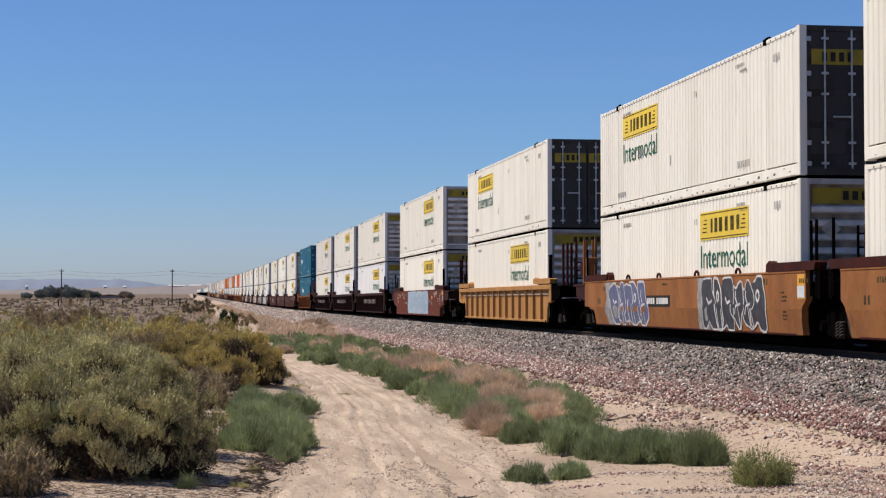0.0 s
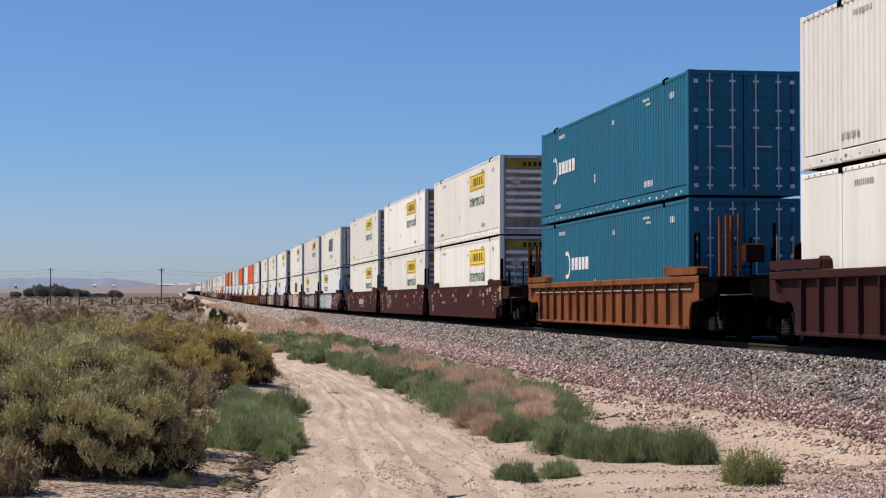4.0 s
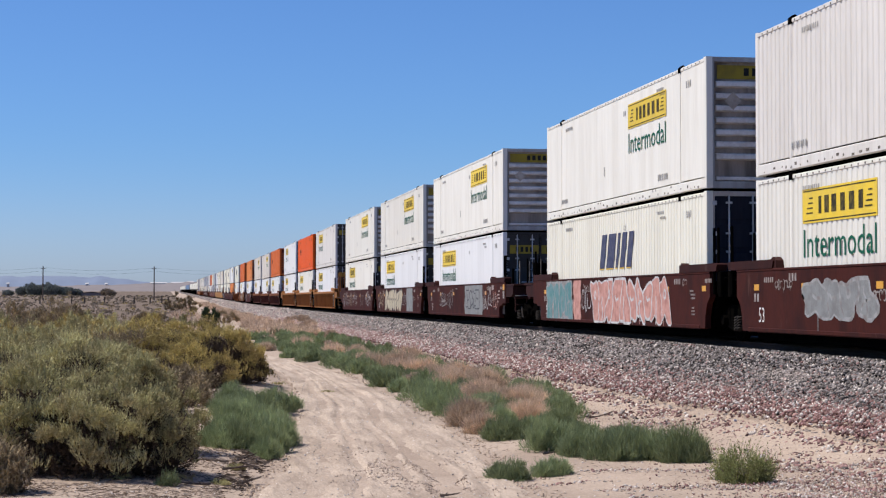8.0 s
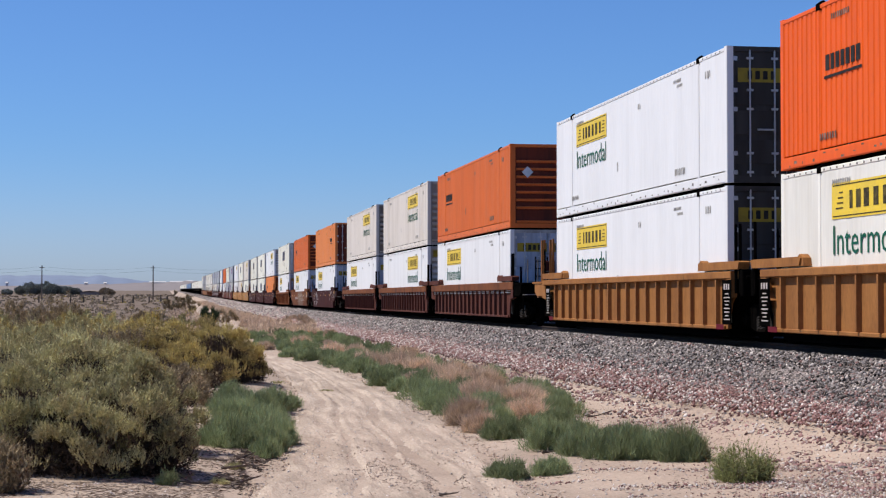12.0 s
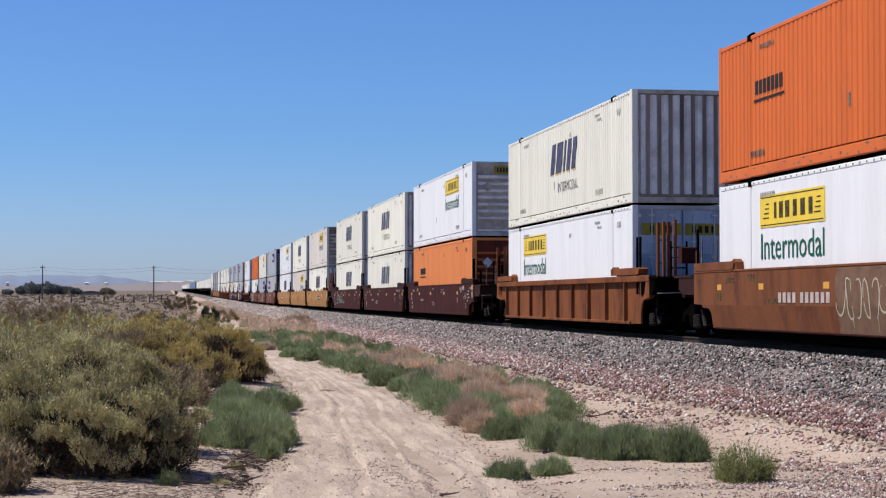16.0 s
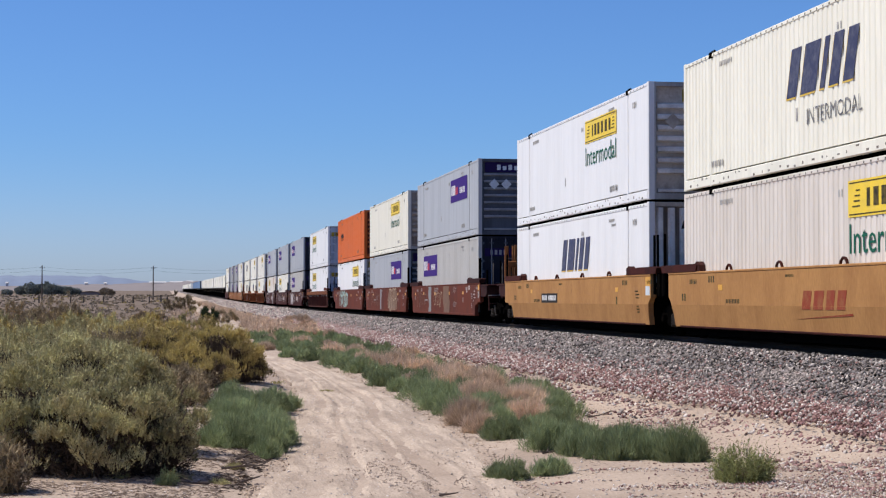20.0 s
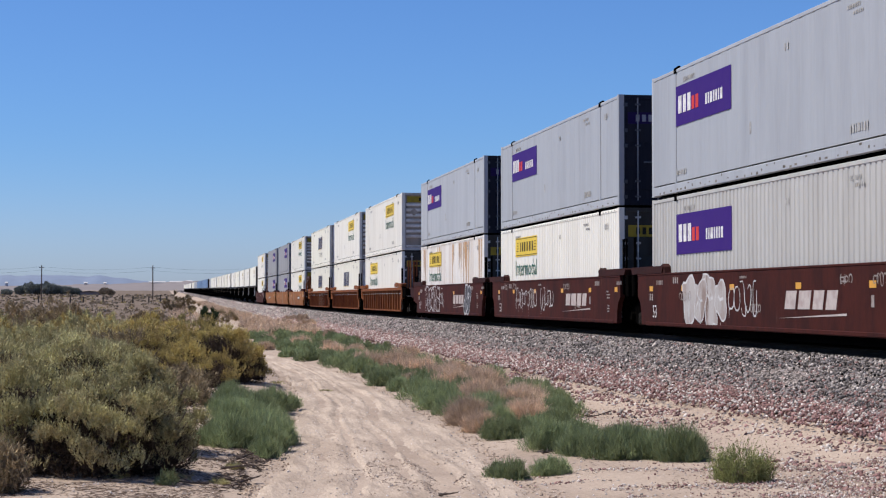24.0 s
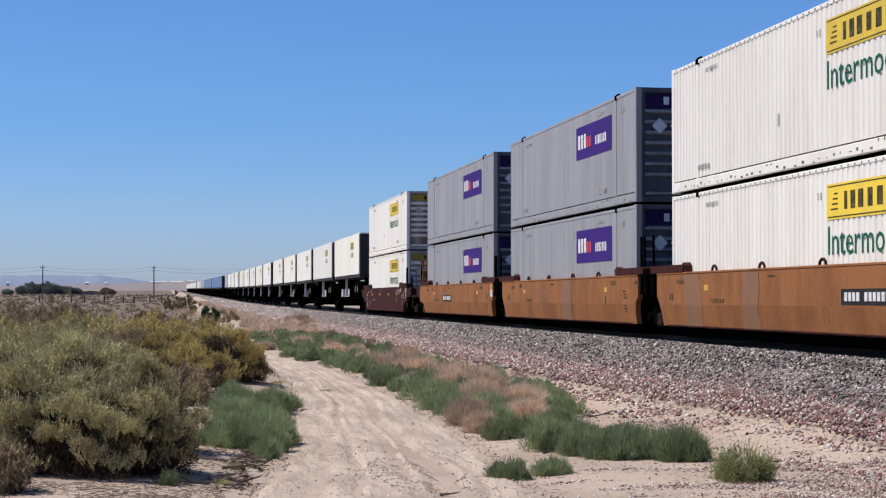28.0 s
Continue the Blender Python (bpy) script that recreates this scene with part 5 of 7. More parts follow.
        if style in ("ys", "os"):
            part("end_bracket", Geo().cbox(-1.36, -1.02, *sorted((e * 9.78, e * 9.86)), 2.0, 2.2, 0.02).cbox(-1.36, -1.24, *sorted((e * 9.62, e * 9.86)), 1.42, 2.0, 0.02), post, ob)
        if style in ("ds", "rs", "us", "er", "dr"):
            for x in (-1.12, -0.78):
                part("hand_rail", Geo().tube((x, e * 10.0, 1.36), (x, e * 10.0, 2.2), 0.018, 6), M["pocket"], ob, "thin grey-brown steel rail")
        for x, y, h in ((-1.3, 9.75, 1.95), (-0.42, 10.3, 2.2)) if style in ("ds", "rs", "us", "er", "dr") else ((-1.30, 10.30, 2.72), (-1.20, 10.45, 2.74), (-1.04, 10.30, 2.74), (-0.92, 10.45, 2.78)):
            part("hand_rail", Geo().cbox(x - 0.036, x + 0.036, *sorted((e * y - 0.036, e * y + 0.036)), 0.95, h, 0.01), post, ob)
        for z in () if style in ("ds", "rs", "us", "er", "dr") else (1.12, 1.75, 2.3):
            part("rung", Geo().tube((-1.30, e * 10.3, z), (-1.04, e * 10.3, z), 0.016, 5), M["thin_ink"], ob)
        if e < 0:
            # a step hangs under the end sill; a thin lever and an air hose cross the end
            g = Geo()
            for x in (-1.36, -0.98):
                g.cbox(x - 0.02, x + 0.02, *sorted((e * 10.42, e * 10.5)), 0.48, 0.95, 0.008)
            for z in (0.50, 0.72):
                g.cbox(-1.36, -0.98, *sorted((e * 10.40, e * 10.52)), z - 0.015, z + 0.015, 0.006)
            part("step", g, trim, ob)
            part("cut_lever", Geo().tube((-1.42, e * 10.66, 1.02), (-0.3, e * 10.66, 1.06), 0.014, 5).tube((-0.3, e * 10.66, 1.06), (-0.1, e * 10.68, 0.86), 0.014, 5), M["dim"], ob, "thin pale uncoupling lever")
            part("air_hose", Geo().tube((-0.32, e * 10.62, 0.9), (-0.30, e * 10.9, 0.62), 0.025, 6).tube((-0.30, e * 10.9, 0.62), (-0.26, e * 11.3, 0.60), 0.025, 6), M["black"], ob)
        part("brake_box", Geo().cbox(-0.62, -0.2, *sorted((e * 9.7, e * 10.0)), 1.75, 2.15, 0.03), M["oxide"] if ribbed or style in FOLDED else M["black"], ob, "box over the end deck")
        if style == "dr":
            board = part("end_board", Geo().box(-0.4, 0.4, *sorted((e * 9.62, e * 9.66)), 1.42, 2.56), M["black"], ob, "black board with pale round discs")
            for x in (-0.19, 0.19):
                part("disc", Geo().tube((x, e * 9.66, 2.28), (x, e * 9.675, 2.28), 0.13, 14), M["end_rib"], board, "pale round disc")
        part("brake_wheel", Geo().tube((0.5, e * 10.62, 1.9), (0.5, e * 10.66, 1.9), 0.28, 16), M["black"], ob)
    out = 9.35 if ribbed else 10.2
    truck(ob, -out if first else -9.7)
    if last:
        truck(ob, out)
    TEMPLATES[key] = ob
    return ob


def scribble(rng, y0, y1, z0, z1, x, strokes, width):
    """Spray-painted forms, flat on the side of a car: round bent ribbons between y0 and y1, some with drips."""
    g = Geo()
    step = (y1 - y0) / strokes
    for i in range(strokes):
        cy, cz = y0 + (i + 0.5) * step, (z0 + z1) / 2
        a, turn = rng.uniform(0, 6.28), rng.choice((-1, 1)) * rng.uniform(3.2, 6.6)
        ra, rb, bend, lean = step * rng.uniform(0.34, 0.62), (z1 - z0) * rng.uniform(0.36, 0.5), rng.uniform(-0.5, 0.5), rng.uniform(-0.25, 0.25)
        n = 13
        pts = []
        for k in range(n):
            u = a + turn * k / (n - 1)
            sq = 1 + bend * math.cos(2 * u)
            zz = math.sin(u) * rb * sq
            pts.append((cy + math.cos(u) * ra * sq + lean * zz, min(z1, max(z0, cz + zz))))
        xx = x - 0.0001 * i
        base = len(g.v)
        for k, (ya, za) in enumerate(pts):
            (yp, zp), (yn, zn) = pts[max(0, k - 1)], pts[min(n - 1, k + 1)]
            d = math.hypot(yn - yp, zn - zp) or 1
            w = width * (0.7 + 0.5 * math.sin(math.pi * k / (n - 1))) / 2
            ny, nz = -(zn - zp) / d * w, (yn - yp) / d * w
            g.v += [(xx, ya + ny, za + nz), (xx, ya - ny, za - nz)]
        g.f += [(base + 2 * k, base + 2 * k + 1, base + 2 * k + 3, base + 2 * k + 2) for k in range(n - 1)]
        if rng.random() < 0.5:
            yd, zd = rng.choice(pts)
            g.add([(xx, yd - 0.015, zd), (xx, yd + 0.015, zd), (xx, yd + 0.01, max(0.28, zd - rng.uniform(0.2, 0.5) * (z1 - z0)))], [(0, 1, 2)])
    return g


def throw_up(rng, y0, y1, z0, z1, x, count, width):
    """Bubble letters in spray paint: the filled bodies, and the lines round and in them."""
    body, line = Geo(), Geo()
    step = (y1 - y0) / count
    for i in range(count):
        cy, cz = y0 + (i + 0.5) * step, (z0 + z1) / 2
        ra, rb, lean = step * rng.uniform(0.48, 0.74), (z1 - z0) * rng.uniform(0.36, 0.56), rng.uniform(-0.4, 0.4)
        ph, k2, k3, k5, sq = rng.uniform(0, 6.28), rng.uniform(0.05, 0.22), rng.uniform(0.05, 0.2), rng.uniform(0.0, 0.16), rng.choice((2.2, 4, 8))
        n = 28
        loop = []
        for k in range(n):
            u = 6.2832 * k / n
            c, d = math.cos(u), math.sin(u)
            r = (1 + k2 * math.cos(2 * u + ph) + k3 * math.cos(3 * u - ph) + k5 * math.cos(5 * u + 2 * ph)) / (abs(c) ** sq + abs(d) ** sq) ** (1 / sq)
            zz = d * rb * r
            loop.append((cy + c * ra * r + lean * zz, min(z1, max(z0, cz + zz))))
        xb, xl = x - 0.0003 * i, x - 0.0003 * i - 0.00015
        b0 = len(body.v)
        body.v += [(xb, cy, cz)] + [(xb, p, q) for p, q in loop]
        body.f += [(b0, b0 + 1 + k, b0 + 1 + (k + 1) % n) for k in range(n)]

        def ribbon(pts, w):
            m, base = len(pts), len(line.v)
            for k, (ya, za) in enumerate(pts):
                (yp, zp), (yn, zn) = pts[max(0, k - 1)], pts[min(m - 1, k + 1)]
                d = math.hypot(yn - yp, zn - zp) or 1
                line.v += [(xl, ya - (zn - zp) / d * w / 2, za + (yn - yp) / d * w / 2), (xl, ya + (zn - zp) / d * w / 2, za - (yn - yp) / d * w / 2)]
            line.f += [(base + 2 * k, base + 2 * k + 1, base + 2 * k + 3, base + 2 * k + 2) for k in range(m - 1)]
        ribbon(loop[rng.randrange(6):] + loop[:2], width * rng.uniform(0.5, 1.0))
        kind = rng.randrange(4)
        if kind == 0:
            ribbon([(cy + ra * 0.22 * math.cos(6.2832 * k / 8), cz + rb * (0.3 + 0.2 * math.sin(6.2832 * k / 8))) for k in range(9)], width * 0.9)
        elif kind == 1:
            ribbon([(cy + rng.uniform(-0.1, 0.1) * ra, z0 + (z1 - z0) * k / 4 * 0.6) for k in range(5)], width * 0.9)
        elif kind == 2:
            ribbon([(cy - ra * 0.2, z0 + 0.05), (cy - ra * 0.05, cz), (cy + ra * 0.25, cz + rb * 0.3), (cy + ra * 0.2, cz + rb * 0.6)], width * 0.7)
            ribbon([(cy + ra * 0.5, cz - rb * 0.5), (cy + ra * 0.2, cz - rb * 0.1), (cy - ra * 0.5, cz)], width * 0.7)
        else:
            ribbon([(cy - ra * 0.5, cz + rb * 0.1), (cy, cz + rb * 0.02), (cy + ra * 0.3, cz + rb * 0.22)], width * 0.9)
        if rng.random() < 0.6:
            yd, w = cy + rng.uniform(-0.3, 0.3) * step, 0.018
            body.add([(xb, yd - w, z0 + 0.1), (xb, yd + w, z0 + 0.1), (xb, yd + w * 0.6, 0.285), (xb, yd - w * 0.6, 0.285)], [(0, 1, 2, 3)])
    return body, line


def patch(rng, y0, y1, x, z0=0.29, z1=1.43):
    """A painted-over patch down a side, with wavering edges."""
    g = Geo()
    rows, a = 19, rng.uniform(0, 50)
    for k in range(rows):
        z = z0 + (z1 - z0) * k / (rows - 1)
        w = [0.22 * noise.noise((a + e, z * 2.2, 1.0)) + 0.08 * noise.noise((a + e, z * 8, 4.0)) for e in (0, 9)]
        g.v += [(x, y0 + w[0], z), (x, y1 + w[1], z)]
    g.f = [(2 * k, 2 * k + 1, 2 * k + 3, 2 * k + 2) for k in range(rows - 1)]
    return g


def ribbed_patch(y0, y1, pitch):
    """Paint over the bays and the faces of the ribs of a ribbed side."""
    g = Geo()
    n = int(16.2 / pitch)
    for i in range(n + 1):
        y = (i - n / 2) * pitch
        if y0 < y < y1:
            g.plate(y - 0.031, y + 0.031, 0.34, 1.28, -SIDE + 0.005)
            g.plate(y + 0.05, y + pitch - 0.05, 0.35, 1.10 + 0.12 * math.sin(i * 2.1), -SIDE + BAY - 0.006)
    return g


def car_marks(ob, style, ends, rng, tags):
    """Stencils, reflectors and spray paint of one car."""
    ribbed = STYLE[style][1]
    x = -SIDE - (0.004 if not ribbed else -0.004)
    if not ribbed:
        for y in (-8.4 if "f" not in ends else -9.05, -5.6, -2.2, 1.6, 5.0, 7.6) if style not in ("os", "ys") else (-5.6, 5.0):
            part("reflector", Geo().plate(y - 0.14, y + 0.14, *((1.22, 1.42) if y < -9 else (1.07, 1.19)), x), M["reflector"], ob, "yellow reflector")
        for y in (-4.6, -1.6, 1.6, 4.6) if style in ("ys", "os") else ():
            g = Geo()
            for k in range(5):
                a0, a1 = math.pi * k / 5, math.pi * (k + 1) / 5
                g.tube((-SIDE + 0.06, y + 0.16 * math.cos(a0), SILL + 0.02 + 0.12 * math.sin(a0)), (-SIDE + 0.06, y + 0.16 * math.cos(a1), SILL + 0.02 + 0.12 * math.sin(a1)), 0.028, 6)
            part("guide_lug", g, M["oxide"], ob, "half-ring lug")
        g = Geo()
        for y, z, n, h in ((6.9, 1.22, 5, 0.10), (7.6, 0.85, 2, 0.16), (5.6, 1.24, 3, 0.14), (4.2, 0.80, 9, 0.09), (0.9, 1.30, 8, 0.05), (-6.4, 1.24, 4, 0.12), (-7.6, 0.55, 6, 0.035),
                           (-7.6, 0.62, 7, 0.035), (-7.6, 0.69, 5, 0.035), (-7.6, 0.98, 8, 0.04), (-7.5, 1.06, 6, 0.04), (-7.6, 0.90, 7, 0.04), (-5.6, 0.75, 1, 0.2), (-8.7, 1.25, 5, 0.09)):
            b = bars([h * 0.6] * n, x, y, z, h, 0.5)
            g.add(b.v, b.f)
        part("stencil_text", g, M["stencil"] if style in ("ds", "rs") else M["worn_ink"], ob, "small stencilled marks")["kind"] = "stuff"
        if style in ("ds", "rs") and "f" in ends:
            b = part("data_plate", Geo().plate(-9.2, -8.9, 0.93, 1.19, x), M["thin_ink"], ob, "dark data plate")
            g = Geo()
            for k in range(4):
                g.plate(-9.17, -8.98 + 0.03 * (k % 2), 0.96 + 0.055 * k, 0.985 + 0.055 * k, x - 0.003)
            for y, z, n, h in ((-8.2, 1.16, 4, 0.05), (-8.1, 1.04, 6, 0.05), (-8.2, 0.92, 5, 0.05), (-8.0, 0.80, 3, 0.05), (-7.0, 1.24, 2, 0.16), (-6.5, 1.14, 1, 0.2)):
                g.put(bars([h * 0.9] * n, x, y, z, h, 0.4))
            part("number_mark", g, M["dusty_ink"], b)["kind"] = "stuff"
        if style == "ds":
            me = on_side(FIFTY_THREE, 7.3, 0.45, x, 0.85)
            part("lettering", me, M["white_ink"], ob, "white painted 53")
        if style in ("ys", "os", "us") and ends:
            yc = (-3.05 if "f" in ends else 2.4) if style == "ys" else 2.85 if style == "us" else 1.5 if "l" in ends else -3.7
            if style == "us":
                part("number_mark", bars([0.16] * 4, x - 0.004, yc + 0.72, 0.82, 0.19, 0.5).put(bars([0.16] * 6, x - 0.004, yc - 0.70, 0.82, 0.19, 0.5)), M["dusty_ink"], ob, "worn white number bars")
            else:
                b = part("number_panel", Geo().plate(yc - 1.1, yc + 1.1, 0.78, 1.06, x), M["ink"], ob, "black number panel")
                part("number_mark", bars([0.13, 0.12, 0.12, 0.13], x - 0.005, yc + 0.62, 0.85, 0.15, 0.35).put(bars([0.13, 0.12, 0.12, 0.13, 0.12, 0.12], x - 0.005, yc - 0.42, 0.85, 0.15, 0.35)), M["white_ink"], b)
            yc = -10.0 if style == "ys" and "f" in ends else -8.55
            b = part("data_plate", Geo().plate(yc - 0.2, yc + 0.2, 0.96, 1.42, x), M["reflector"], ob, "yellow plate at the end")
            part("number_panel", Geo().plate(yc - 0.18, yc + 0.18, 0.98, 1.2, x - 0.004), M["placard"], b, "white data label")
    else:
        if style == "yr":
            for y in (-8.55, 8.55):
                b = part("number_panel", Geo().plate(y - 0.3, y + 0.3, 0.36, 1.28, x - 0.016), M["black"], ob, "black data panel")
                g = bars([0.08] * 3, x - 0.022, y, 1.08, 0.12, 0.5)
                for k in range(8):
                    w = 0.12 + 0.09 * ((k * 5) % 3) / 2
                    g.plate(y - w, y + w * 0.8, 0.98 - 0.075 * k, 1.005 - 0.075 * k, x - 0.022)
                part("number_mark", g, M["dusty_ink"], b)["kind"] = "stuff"
                s = 1 if y < 0 else -1
                part("warning_strip", Geo().plate(*sorted((y + s * 0.2, y + s * 0.7)), 0.255, 0.36, x - 0.02), M["maroon"], ob, "dark red strip")
        part("stencil_text", bars([0.1] * 8, x - 0.012, rng.uniform(2, 5), 1.33, 0.08, 0.5), M["white_ink"], ob, "small stencilled marks")["kind"] = "stuff"
    if style in ("ds", "rs"):
        g = Geo()
        for i in range(5 if tags else 3):
            y, z = rng.uniform(-8.0, 7.6), rng.choice((1.28, 1.22, 0.95, 0.7))
            w = rng.uniform(0.3, 1.0)
            g.put(scribble(rng, y, y + w, z - rng.uniform(0.06, 0.14), z + rng.uniform(0.05, 0.12), x - 0.001 - 0.001 * i, max(2, round(w / 0.13)), 0.022))
        part("spray_tag", g, M["stencil"], ob, "small scrawled marks")["kind"] = "stuff"
    k = 0
    for what, y0, y1, tone in tags:
        if what == "bars":
            w = (y1 - y0) / 6.4
            part("sign_mark", bars([w, w * 1.1, w * 0.9, w * 0.9], x - 0.003, (y0 + y1) / 2, 0.70, 0.34, 0.40, 0.3).prism([(y1, 0.52), (y0, 0.64), (y0, 0.60)], "x", x - 0.003, x),
                 M[tone], ob, "white sign bars over a wedge")["kind"] = "stuff"
        elif what == "letters":
            part("sign_mark", bars([0.26] * 9, x - 0.012, (y0 + y1) / 2, 0.82, 0.26, 2.1), M["stencil"], ob, "worn pale lettering bars")["kind"] = "stuff"
        elif what == "patch":
            if ribbed:
                part("paint_patch", ribbed_patch(y0, y1, ribbed), M[tone], ob, "patch of pale paint over the ribs")["kind"] = "stuff"
                continue
            part("paint_patch", patch(rng, y0, y1, x - 0.001 - 0.003 * k), M[tone], ob, "painted-over patch")
        else:
            n = max(2, round((y1 - y0) / (0.55 if what == "fat" else 0.36)))
            if "/" in tone:
                one, two = tone.split("/")
                body, line = throw_up(rng, y0, y1, 0.30 if what == "fat" else 0.55, 1.42 if what == "fat" else 1.25, x - 0.001 - 0.003 * k, max(2, round((y1 - y0) / 0.72)), 0.075)
                tag = part("spray_tag", body, M[one], ob, "spray-painted bubble letters")
                part("spray_line", line, M[two], tag)["kind"] = "stuff"
            else:
                tag = part("spray_tag", scribble(rng, y0, y1, *((0.36, 1.36) if what == "fat" else (0.55, 1.24)), x - 0.001 - 0.003 * k, n, 0.16 if what == "fat" else 0.034), M[tone], ob, "spray-painted tag")
            tag["kind"] = "stuff"
        k += 1


# units in order: place of the container's near end at 0 s, top, bottom, car, ends of the car, tags on its side.
# containers: kind, n (front wall leading) or d (doors leading), tone
W, B, C, G_, R_, O_, F_, T_, Y_ = "white", "bright", "cream", "grey", "rusty", "orange", "faded", "teal", "beige"
